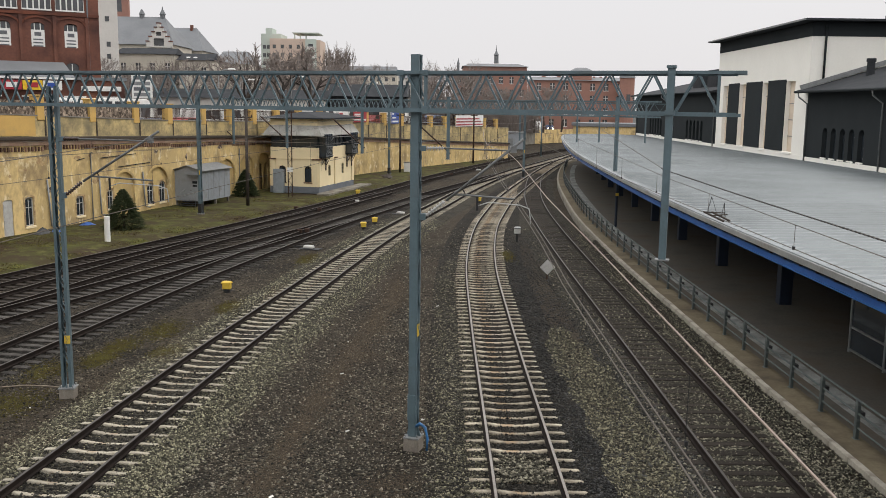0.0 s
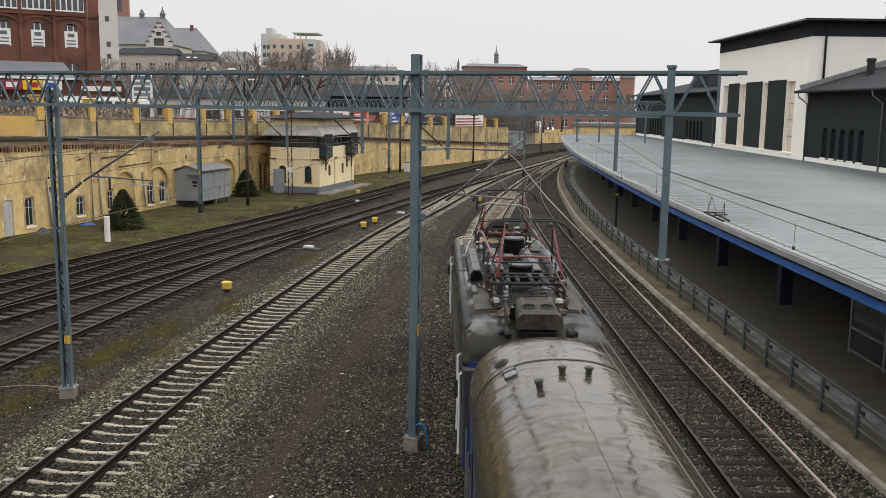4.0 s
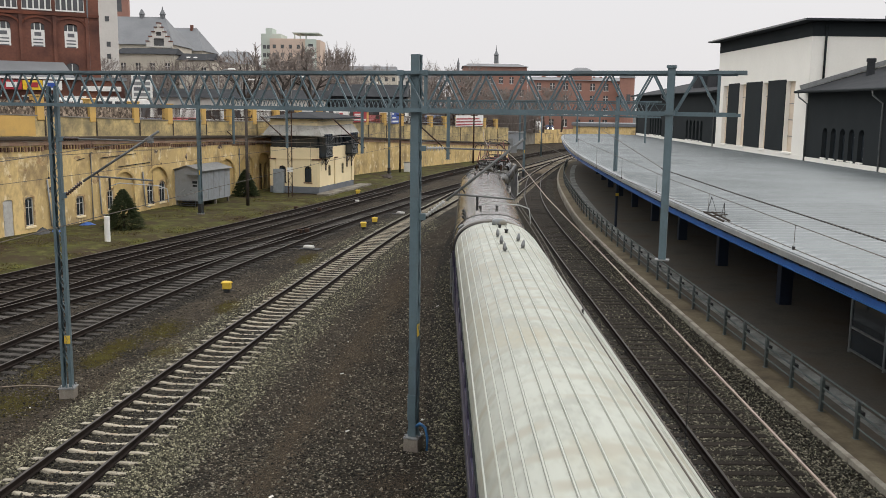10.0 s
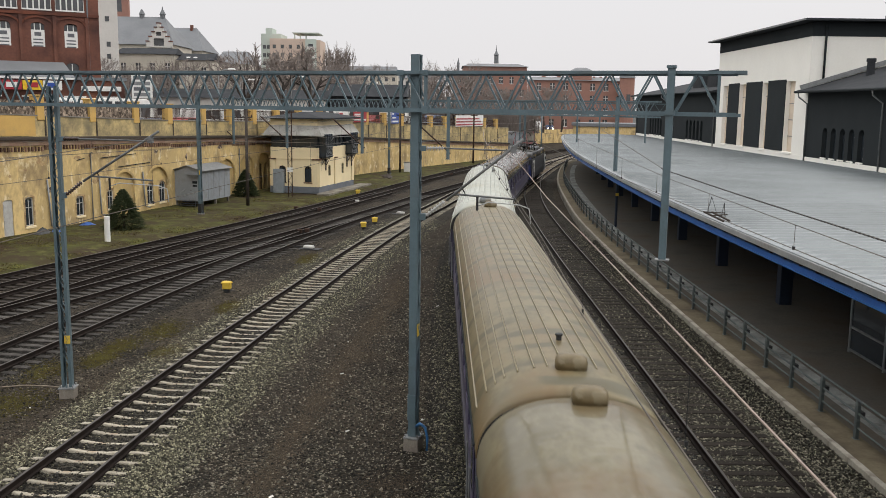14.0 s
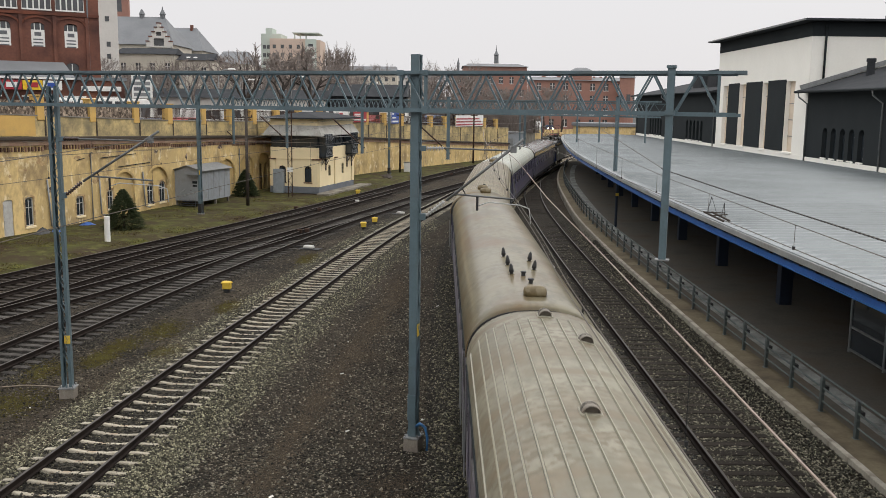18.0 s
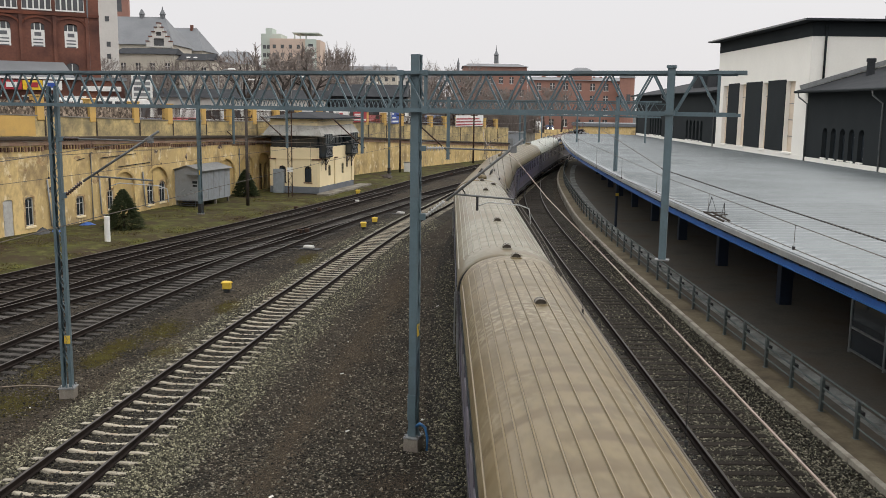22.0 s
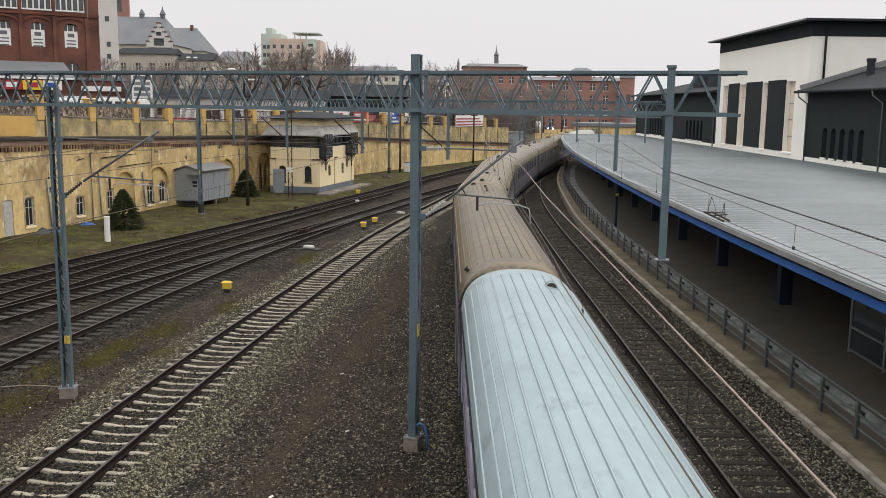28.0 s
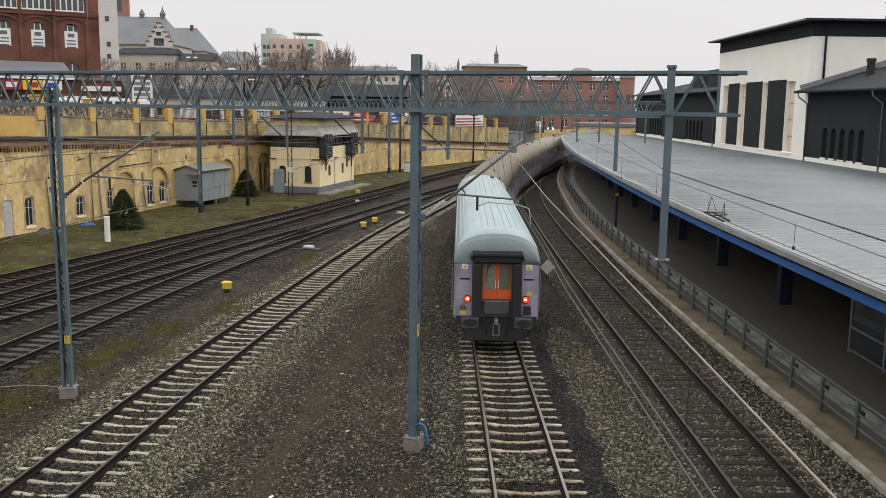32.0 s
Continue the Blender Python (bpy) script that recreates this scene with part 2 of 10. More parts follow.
# ---------------------------------------------------------------- ground
WALL_LINE = Curve([(-34.6, 20), (-29.9, 38), (-26.3, 53), (-24.5, 60), (-22.55, 67.5), (-20.6, 75), (-18.45, 82.6), (-16.1, 90), (-12.6, 100), (-6.2, 115), (1.4, 130), (11.5, 150)])


def wall_x(y):
    """Foot of the retaining wall."""
    return float(np.interp(y, WALL_LINE.p[:, 1], WALL_LINE.p[:, 0])) + (0.26 * (y - 20) if y < 20 else 0)


part("ground", Geo().add([(-2500, -2500, -0.30), (2500, -2500, -0.30), (2500, 2500, -0.30), (-2500, 2500, -0.30)], [(0, 1, 2, 3)]), BALLAST)
tagged(bpy.data.objects["ground"], "dark grey-brown ballast and cinder of a railway yard", "ground", kind="structure")

TRACK_C = Curve([(2.0, -260), (1.98, -60), (1.96, 0), (1.93, 18), (1.86, 34), (1.98, 46), (2.38, 54), (3.0, 61.6), (4.05, 70), (5.5, 80), (6.95, 88), (9.0, 98.5),
                 (11.75, 112), (15.9, 131), (21.3, 152), (30, 180), (44, 215), (66, 260), (84, 290)])
TRACK_D = Curve([(7.09, -260), (7.09, 0), (7.09, 30), (7.1, 50), (7.23, 61.5), (7.49, 70.7), (8.07, 81), (9.1, 92), (10.45, 103.6), (11.75, 112), (12.6, 116)])
TRACK_B = Curve([(-14, -60), (-9.6, 0), (-8.38, 18.3), (-7.72, 25.6), (-5.98, 40.1), (-5.33, 45.3), (-3.3, 59), (-1.95, 66.5), (-0.5, 73.8), (1.8, 86), (4.4, 98), (8.0, 113),
                 (13.6, 131), (19.5, 150), (29, 181)])
TRACK_A = Curve([(-24, -25), (-17.7, 8), (-14.1, 28), (-12.95, 35), (-11.6, 42.4), (-9.45, 52.7), (-7.1, 63), (-4.0, 74), (-1.2, 84), (2.6, 96), (8.0, 113)])
TRACK_A2 = Curve([(-27, 2), (-16.4, 35), (-14.75, 40), (-13.1, 45), (-11.5, 50), (-9.9, 55), (-8.2, 60), (-6.4, 66)])
TRACK_A3 = Curve([(-23, 17), (-17.85, 37), (-15.9, 45.5), (-13.9, 53), (-11.6, 62), (-8.6, 73), (-5.6, 84)])
TRACK_A4 = Curve([(-29, 12), (-19.95, 41), (-16.3, 52), (-13.05, 62), (-9.4, 74), (-6.2, 85.5), (-2.5, 100), (3.0, 119), (10.3, 142), (17, 162), (24, 178), (34, 198)])


def sleeper_mesh(kind):
    g = Geo()
    if kind.startswith("concrete"):
        # raised seats under the rails and a lower waist between them
        prof = [(-1.28, -0.20), (-1.22, -0.186), (-0.64, -0.176), (-0.46, -0.198), (-0.24, -0.224), (0.24, -0.224), (0.46, -0.198), (0.64, -0.176), (1.22, -0.186), (1.28, -0.20)]
        rings = []
        for x, z in prof:
            rings.append([(x, -0.105, -0.36), (x, -0.066, z - 0.02), (x, -0.052, z), (x, 0.052, z), (x, 0.066, z - 0.02), (x, 0.105, -0.36)])
        g.loft(rings)
    else:
        g.box(-1.30, 1.30, -0.13, 0.13, -0.36, -0.195, c=0.015)
    return g


def rail_mesh(curve, off, s0, s1):
    """Running surface and body of one rail, swept along its track."""
    n = max(2, int((s1 - s0) / 1.0))
    head, body = [], []
    for i in range(n + 1):
        q, d = curve.at(s0 + (s1 - s0) * i / n)
        nx, ny = d[1], -d[0]

        def P(u, z):
            return (q[0] + nx * (off + u), q[1] + ny * (off + u), z)

        head.append([P(-0.034, -0.008), P(-0.028, 0.0), P(0.028, 0.0), P(0.034, -0.008)])
        body.append([P(-0.036, -0.008), P(-0.036, -0.035), P(-0.009, -0.05), P(-0.009, -0.135), P(-0.07, -0.155), P(-0.07, -0.175),
                     P(0.07, -0.175), P(0.07, -0.155), P(0.009, -0.135), P(0.009, -0.05), P(0.036, -0.035), P(0.036, -0.008)])
    return Geo().loft(head, closed=False), Geo().loft(body, closed=True)


WORN_HEAD = mat("worn_rail_head", (0.29, 0.262, 0.235), (0.16, 0.138, 0.118), rough=0.34, metal=0.85, scale=0.6, fine=14, bump=0.03)
GRIMY_SLEEPER = mat("brake_dusted_sleeper", (0.40, 0.355, 0.275), (0.19, 0.162, 0.122), rough=0.9, scale=1.2, fine=18, amount=0.85, random_value=0.22, spot=(0.11, 0.088, 0.065), spot_scale=1.6, spot_size=0.60, spot2=((0.30, 0.215, 0.135), 0.9, 0.60))
SLEEPERS = {}
for kind, material in (("concrete", CONCRETE_SLEEPER), ("concrete_grimy", GRIMY_SLEEPER), ("wood", WOOD_SLEEPER), ("grey", GREY_SLEEPER)):
    me = sleeper_mesh(kind).mesh("sleeper_" + kind)
    fix_normals(me)
    me.materials.append(material)
    SLEEPERS[kind] = me


def track(name, label, curve, kind, y0, y1, near0, near1, skip=()):
    t = thing(name, label, "railway track", kind="structure")
    s0, s1 = curve.s_at_y(y0), curve.s_at_y(y1)
    for off in (-0.7525, 0.7525):
        head, body = rail_mesh(curve, off, s0, s1)
        r = part("rail", body, RAIL_SIDE, t, "rusty steel rail")
        part("rail_head", head, WORN_HEAD if curve is TRACK_C else RAIL_DULL, r, "worn running surface")
    rest = Geo()
    rng = random.Random(int(curve.p[0][1] * 10))
    n = int((s1 - s0) / 0.6)
    for i in range(n):
        q, d = curve.at(s0 + (i + 0.5) * 0.6)
        m = Matrix.Translation((q[0], q[1], rng.uniform(-0.012, 0.006))) @ Matrix.Rotation(math.atan2(-d[0], d[1]) + rng.gauss(0, 0.008), 4, "Z")
        if near0 < q[1] < near1:
            part("sleeper", SLEEPERS[kind], None, t, m=m)
        else:
            rest.box(-1.28, 1.28, -0.055, 0.055, -0.34, -0.19, m=m)
    if rest.v:
        tagged(part("distant_sleepers", rest, SLEEPERS[kind].materials[0], t), kind="stuff")
    return t


track("track_1", "curved track on pale concrete sleepers in grey ballast", TRACK_C, "concrete_grimy", -250, 288, 14, 112)
track("track_2", "straight track on dark tarred wooden sleepers beside the platform", TRACK_D, "wood", -250, 114, 14, 112)
track("track_3", "track on pale concrete sleepers with dull rails", TRACK_B, "concrete", -60, 178, 14, 84)
track("track_4", "old track on weathered grey sleepers", TRACK_A, "grey", -20, 111, 24, 84)
track("track_5", "old siding on weathered grey sleepers joining its neighbour", TRACK_A2, "grey", 5, 65, 28, 65)
track("track_6", "old siding with rusty rails on dark sleepers", TRACK_A3, "wood", 20, 84, 32, 84)
track("track_7", "outer siding with rusty rails beside the grass verge", TRACK_A4, "wood", 15, 196, 36, 90)


def ballast_bed(name, curve, s_y0, s_y1, width, top, material, label):
    """A low shouldered bed that rises to just under the sleeper tops."""
    s0, s1 = curve.s_at_y(s_y0), curve.s_at_y(s_y1)
    n = int((s1 - s0) / 0.7)
    rings = []
    for i in range(n + 1):
        q, d = curve.at(s0 + (s1 - s0) * i / n)
        ring = []
        for u in (-width - 0.6, -width, -width * 0.48, -0.56, 0.56, width * 0.48, width, width + 0.6):
            z = top if abs(u) <= width else -0.31
            z -= 0.028 * (abs(u) < 0.6 and width > 1.6)
            z += 0.02 * noise.noise((q[0] + d[1] * u, q[1] - d[0] * u, 0.3)) * (abs(u) <= width)
            ring.append((q[0] + d[1] * u, q[1] - d[0] * u, z))
        rings.append(ring)
    ob = part(name, Geo().loft(rings, closed=False), material, smooth=True)
    return tagged(ob, label, "ballast", kind="stuff")


BALLAST_LIGHT = mat("pale_ballast", (0.066, 0.057, 0.041), (0.025, 0.022, 0.0165), rough=0.95, scale=0.35, fine=3.0, cells=17, bump=0.9, amount=0.8,
                    spot=(0.022, 0.020, 0.017), spot_scale=0.35, spot_size=0.54)
BALLAST_GRIMY = mat("brake_dusted_ballast", (0.034, 0.029, 0.022), (0.014, 0.012, 0.010), rough=0.95, scale=0.35, fine=3.0, cells=17, bump=0.9, amount=0.85,
                    spot=(0.018, 0.0155, 0.0125), spot_scale=0.35, spot_size=0.52)
BALLAST_DARK = mat("oily_ballast", (0.042, 0.034, 0.0245), (0.017, 0.0140, 0.0106), rough=0.95, scale=0.4, fine=3.0, cells=17, bump=0.9, amount=0.8,
                   spot=(0.014, 0.0122, 0.0105), spot_scale=0.3, spot_size=0.55)
ballast_bed("ballast_bed", TRACK_C, -250, 288, 1.75, -0.216, BALLAST_GRIMY, "grey ballast with pale stones round the concrete sleepers")
ballast_bed("ballast_bed", TRACK_D, -250, 114, 1.45, -0.216, BALLAST_LIGHT, "dark oily ballast round wooden sleepers")
ballast_bed("ballast_bed", TRACK_B, -60, 178, 1.75, -0.216, BALLAST_LIGHT, "grey ballast with pale stones round the concrete sleepers")
for cv, y0, y1 in ((TRACK_A, -20, 111), (TRACK_A2, 5, 65), (TRACK_A3, 20, 84), (TRACK_A4, 15, 196)):
    ballast_bed("ballast_bed", cv, y0, y1, 1.35, -0.245 - 0.004 * (cv is TRACK_A2) - 0.008 * (cv is TRACK_A3) - 0.012 * (cv is TRACK_A4), BALLAST_DARK, "dark old ballast of the sidings")

# ---------------------------------------------------------------- verge, street terrace
verge = [(wall_x(y) - 0.1, y) for y in (12, 30, 53, 70, 90, 110, 130, 150)]
edge = [(float(np.interp(y, TRACK_A4.p[:, 1], TRACK_A4.p[:, 0])) - 2.0, y) for y in (150, 130, 110, 90, 70, 53, 30, 12)]
g = Geo()
for i in range(7):
    a, b, c, d = verge[i], verge[i + 1], edge[6 - i], edge[7 - i]
    for k in range(8):
        for j in range(8):
            def bl(u, v):
                x = (a[0] * (1 - u) + b[0] * u) * (1 - v) + (d[0] * (1 - u) + c[0] * u) * v
                y = (a[1] * (1 - u) + b[1] * u) * (1 - v) + (d[1] * (1 - u) + c[1] * u) * v
                return (x, y, -0.17 + 0.10 * (1 - v) + 0.05 * noise.noise((x * 0.4, y * 0.4, 2)) - 0.14 * (v > 0.95))
            g.add([bl(k / 8, j / 8), bl((k + 1) / 8, j / 8), bl((k + 1) / 8, (j + 1) / 8), bl(k / 8, (j + 1) / 8)], [(0, 1, 2, 3)])
tagged(part("grass_verge", g, GRASS, smooth=True), "worn green and brown grass verge below the old wall", "grass", kind="stuff")

STREET_Z = 5.2
rim = [(wall_x(y) - 1.0, y) for y in (-20, 53, 82, 100, 115)] + [(-6.0, 122)]
tagged(part("street", Geo().prism(rim + [(-10, 165), (-10, 2400), (-2400, 2400), (-2400, -20)], -0.2, STREET_Z), ASPHALT),
       "grey asphalt street and town ground above the yard", "street", kind="structure")
LOW_RIM = [(-5.5, 121), (0.2, 130), (8.5, 150), (11, 186), (20, 207), (44, 237), (95, 290), (220, 400)]
tagged(part("street_low", Geo().prism(LOW_RIM + [(2400, 800), (2400, 2390), (-9.9, 2390), (-9.9, 166), (-5.9, 123)], -0.2, 2.4), ASPHALT), "lower asphalt street beyond the sidings", "street", kind="structure")
low_wall = thing("wall_far", "low ochre wall along the lower street", "wall", kind="structure")
for n_seg, ((xa, ya), (xb, yb)) in enumerate(zip(LOW_RIM[1:5], LOW_RIM[2:6])):
    zt = 3.7 if ya > 210 else 2.9 if ya > 200 else 2.35
    part("wall_length", Geo().bar((xa + 0.4, ya - 0.3, (zt - 0.2) / 2), (xb + 0.4, yb - 0.3, (zt - 0.2) / 2), 0.4, zt + 0.2), OCHRE if zt > 2.5 else CONCRETE, low_wall)
    for k in range(7) if zt > 3 else ():
        f = k / 7
        part("pier", Geo().box(-0.35, 0.35, -0.35, 0.35, -0.2, 4.1, m=Matrix.Translation((xa + (xb - xa) * f + 0.4, ya + (yb - ya) * f - 0.3, 0))), OCHRE_BRIGHT, low_wall)


def sheet(outline, holes, depth, y0=0.0):
    """An upright sheet in the x-z plane with holes cut through it, from y0 back to y0 + depth."""
    bm = bmesh.new()
    edges = []
    for loop in [outline] + list(holes):
        vs = [bm.verts.new((x, y0, z)) for x, z in loop]
        edges += [bm.edges.new((vs[i], vs[(i + 1) % len(vs)])) for i in range(len(vs))]
    bmesh.ops.triangle_fill(bm, use_beauty=True, edges=edges)
    ext = bmesh.ops.extrude_face_region(bm, geom=bm.faces[:])
    for v in ext["geom"]:
        if isinstance(v, bmesh.types.BMVert):
            v.co.y += depth
    bmesh.ops.recalc_face_normals(bm, faces=bm.faces)
    me = bpy.data.meshes.new("sheet")
    bm.to_mesh(me)
    bm.free()
    return me


def sheet_part(name, outline, holes, depth, material, parent, label="", m=None, y0=0.0):
    me = sheet(outline, holes, depth, y0)
    me.materials.append(material)
    ob = part(name, me, None, parent, label, m)
    return ob


def arched(x0, x1, z0, z1, rise, n=8):
    """Outline of an opening with an arched head of that rise."""
    pts = [(x0, z0), (x1, z0), (x1, z1 - rise)]
    for i in range(1, n):
        a = math.pi * i / n
        pts.append(((x0 + x1) / 2 + (x1 - x0) / 2 * math.cos(a), z1 - rise + rise * math.sin(a)))
    return pts + [(x0, z1 - rise)]


def window_in(parent, x0, x1, z0, z1, rise, y, frame_mat, bars=1, cross=1, fw=0.07, name="window", label="", pane=None):
    """A framed window set back at depth y: frame, glazing bars and pane."""
    out = arched(x0, x1, z0, z1, rise) if rise else [(x0, z0), (x1, z0), (x1, z1), (x0, z1)]
    w, h = x1 - x0, z1 - z0
    inn = arched(x0 + fw, x1 - fw, z0 + fw, z1 - fw, rise * (1 - fw / w)) if rise else [(x0 + fw, z0 + fw), (x1 - fw, z0 + fw), (x1 - fw, z1 - fw), (x0 + fw, z1 - fw)]
    win = sheet_part(name, out, [inn], 0.06, frame_mat, parent, label, y0=y)
    part("pane", Geo().box(x0 + fw * 0.5, x1 - fw * 0.5, y + 0.03, y + 0.045, z0 + fw * 0.5, z1 - fw - rise * 0.5), pane or PANE, win)
    g = Geo()
    for i in range(bars):
        x = x0 + w * (i + 1) / (bars + 1)
        g.box(x - fw * 0.3, x + fw * 0.3, y + 0.01, y + 0.055, z0 + fw, z1 - fw)
    for i in range(cross):
        z = z0 + h * (i + 1) / (cross + 1) + h * 0.14 * (cross == 1)
        g.box(x0 + fw, x1 - fw, y + 0.012, y + 0.053, z - fw * 0.3, z + fw * 0.3)
    if g.v:
        part("glazing_bar", g, frame_mat, win)
    return win


def swept(curve, offs, s0, s1, step=1.2, closed=True):
    """A section of (offset to the right, height) pairs swept along a plan line."""
    rings = []
    n = max(1, int((s1 - s0) / step))
    for i in range(n + 1):
        q, d = curve.at(s0 + (s1 - s0) * i / n)
        rings.append([(q[0] + d[1] * u, q[1] - d[0] * u, z) for u, z in offs])
    return Geo().loft(rings, closed=closed)


def along(curve, s, u=0.0, z=0.0):
    """Pose beside a plan line: local y runs along it, x to its right."""
    q, d = curve.at(s)
    return Matrix.Translation((q[0] + d[1] * u, q[1] - d[0] * u, z)) @ Matrix.Rotation(math.atan2(-d[0], d[1]), 4, "Z")


# ---------------------------------------------------------------- retaining wall
BRICK_FRIEZE = mat("worn_brick_frieze", (0.36, 0.235, 0.165), (0.24, 0.155, 0.115), rough=0.9, scale=1.5, fine=14, spot=(0.34, 0.27, 0.19), spot_scale=0.8, spot_size=0.6)
PARAPET = mat("mossy_parapet_plaster", (0.54, 0.41, 0.20), (0.31, 0.25, 0.135), rough=0.95, scale=0.8, fine=6, amount=0.8, spot=(0.14, 0.125, 0.09), spot_scale=0.5, spot_size=0.56)
LEDGE = mat("weathered_ledge", (0.075, 0.062, 0.05), (0.05, 0.042, 0.035), rough=0.95, scale=1.2, fine=15)
LEDGE_BROWN = mat("worn_brown_surround", (0.40, 0.27, 0.14), (0.24, 0.155, 0.09), rough=0.93, scale=2.5, fine=14, amount=0.8, spot=(0.55, 0.42, 0.22), spot_scale=2.0, spot_size=0.55)
OLD_WINDOW = mat("peeling_grey_white_paint", (0.46, 0.45, 0.42), (0.34, 0.33, 0.31), rough=0.8, scale=4, fine=30)
RUBBLE = mat("grey_brown_rubble", (0.24, 0.19, 0.145), (0.13, 0.10, 0.08), rough=0.95, scale=2.5, fine=12, amount=1.0, cells=6, bump=0.6)
RECESS = mat("recess_plaster", (0.58, 0.42, 0.18), (0.43, 0.31, 0.14), rough=0.95, scale=0.6, fine=8, spot=(0.30, 0.23, 0.14), spot_scale=0.7, spot_size=0.58)


def ledge_z(u):
    return float(np.interp(u, [0, 35, 49, 65, 90.6, 102, 114, 140], [6.6, 5.68, 5.34, 4.95, 4.1, 3.6, 3.0, 1.9]))


def parapet_z(u):
    return float(np.interp(u, [0, 36, 45, 55, 65, 92, 112, 140], [7.9, 7.15, 6.85, 6.55, 6.38, 5.95, 5.3, 4.6]))


WALL = thing("wall_retaining", "old stained ochre plaster retaining wall with arches and brick frieze", "wall", kind="structure")
WALL_OPEN = [(36.3, 37.05, 0.33, 2.14, 0.14, "window"), (41.2, 42.0, 0.42, 1.75, 0.14, "window"), (44.6, 45.3, 0.5, 1.9, 0.14, "window"), (49.75, 50.6, 0.32, 1.95, 0.36, "window"),
             (51.42, 52.27, 0.37, 1.98, 0.36, "window"), (34.4, 35.25, -0.2, 2.12, 0.1, "door"), (61.4, 62.2, 0.3, 2.1, 0.25, "blind"), (68.1, 68.75, -0.1, 2.45, 0.2, "dark"),
             (69.05, 69.75, -0.1, 2.45, 0.2, "dark"), (30.2, 30.95, 0.4, 2.15, 0.14, "window"), (25.0, 25.75, 0.4, 2.15, 0.14, "window")]
WALL_ARCH = [(45.5, 47.95, 3.02), (49.55, 52.5, 3.12), (55.4, 58.2, 3.15), (60.3, 63.3, 3.15), (64.2, 66.8, 3.25), (67.75, 70.1, 3.35)]
N_U = 69
top = [(2.0 * i, ledge_z(2.0 * i) - 0.32) for i in range(N_U)]
holes = [arched(a, b, -0.3, c, (b - a) / 2 * 0.9) for a, b, c in WALL_ARCH]
in_arch = lambda o: any(a < o[0] < b for a, b, c in WALL_ARCH)
holes += [arched(*o[:5]) for o in WALL_OPEN if not in_arch(o)]
sheet_part("plaster_face", [(2.0 * i, -0.4) for i in range(N_U)] + top[::-1], holes, 0.14, OCHRE, WALL, "patchy ochre plaster face")
holes = [arched(*o[:5]) for o in WALL_OPEN]
sheet_part("recess_face", [(2.0 * i, -0.4) for i in range(N_U)] + [(u, z - 0.2) for u, z in top[::-1]], holes, 0.14, RECESS, WALL, "plaster of the recessed arches", y0=0.145)
part("wall_core", Geo().loft([[(u, 0.62, -0.4), (u, 0.62, z), (u, 1.1, z), (u, 1.1, -0.4)] for u, z in top]), RECESS, WALL)
part("ledge", Geo().loft([[(u, -0.30, z), (u, -0.30, z + 0.16), (u, 0.10, z + 0.22), (u, 0.10, z)] for u, z in ((2.0 * i, ledge_z(2.0 * i)) for i in range(N_U))]), LEDGE, WALL, "dark weathered stone ledge")
part("frieze", Geo().loft([[(u, -0.10, z - 0.34), (u, -0.10, z - 0.004), (u, 0.1, z - 0.004), (u, 0.1, z - 0.34)] for u, z in ((2.0 * i, ledge_z(2.0 * i)) for i in range(N_U))]), BRICK_FRIEZE, WALL, "pinkish brick frieze")
PAR = [u + 0.22 for u in (22.5, 27.6, 32.8, 37.93, 43.14, 48.28, 52.85, 58.0, 62.57, 66.9, 71.4, 76.1, 80.8, 86.0, 91.7, 96.3, 100.9, 105.0, 109.0, 113.2, 117.5, 122, 126.5, 131)]
den = Geo().box(-0.065, 0.065, -0.09, 0.01, -0.27, 0.0)
den_me = den.mesh("dentil")
fix_normals(den_me)
den_me.materials.append(mat("dentil_brick", (0.185, 0.110, 0.078), (0.10, 0.064, 0.046), rough=0.9, scale=2, fine=15, random_value=0.55))
for i in range(190):
    u = 33.0 + i * 0.30
    part("dentil", den_me, None, WALL, m=along(WALL_LINE, u, 0.0, ledge_z(u) - 0.345 - (0.09 if sum(u > q for q in PAR) % 2 else 0)) @ Matrix.Rotation(math.pi / 2, 4, "Z"))
part("parapet", Geo().loft([[(u, 0.0, ledge_z(u) + 0.2), (u, 0.0, parapet_z(u)), (u, 0.45, parapet_z(u)), (u, 0.45, ledge_z(u) + 0.2)] for u in (2.0 * i for i in range(N_U))]), PARAPET, WALL, "mossy plaster parapet")
part("parapet_coping", Geo().loft([[(u, -0.05, parapet_z(u)), (u, -0.05, parapet_z(u) + 0.07), (u, 0.5, parapet_z(u) + 0.09), (u, 0.5, parapet_z(u))] for u in (2.0 * i for i in range(N_U))]), CONCRETE, WALL)
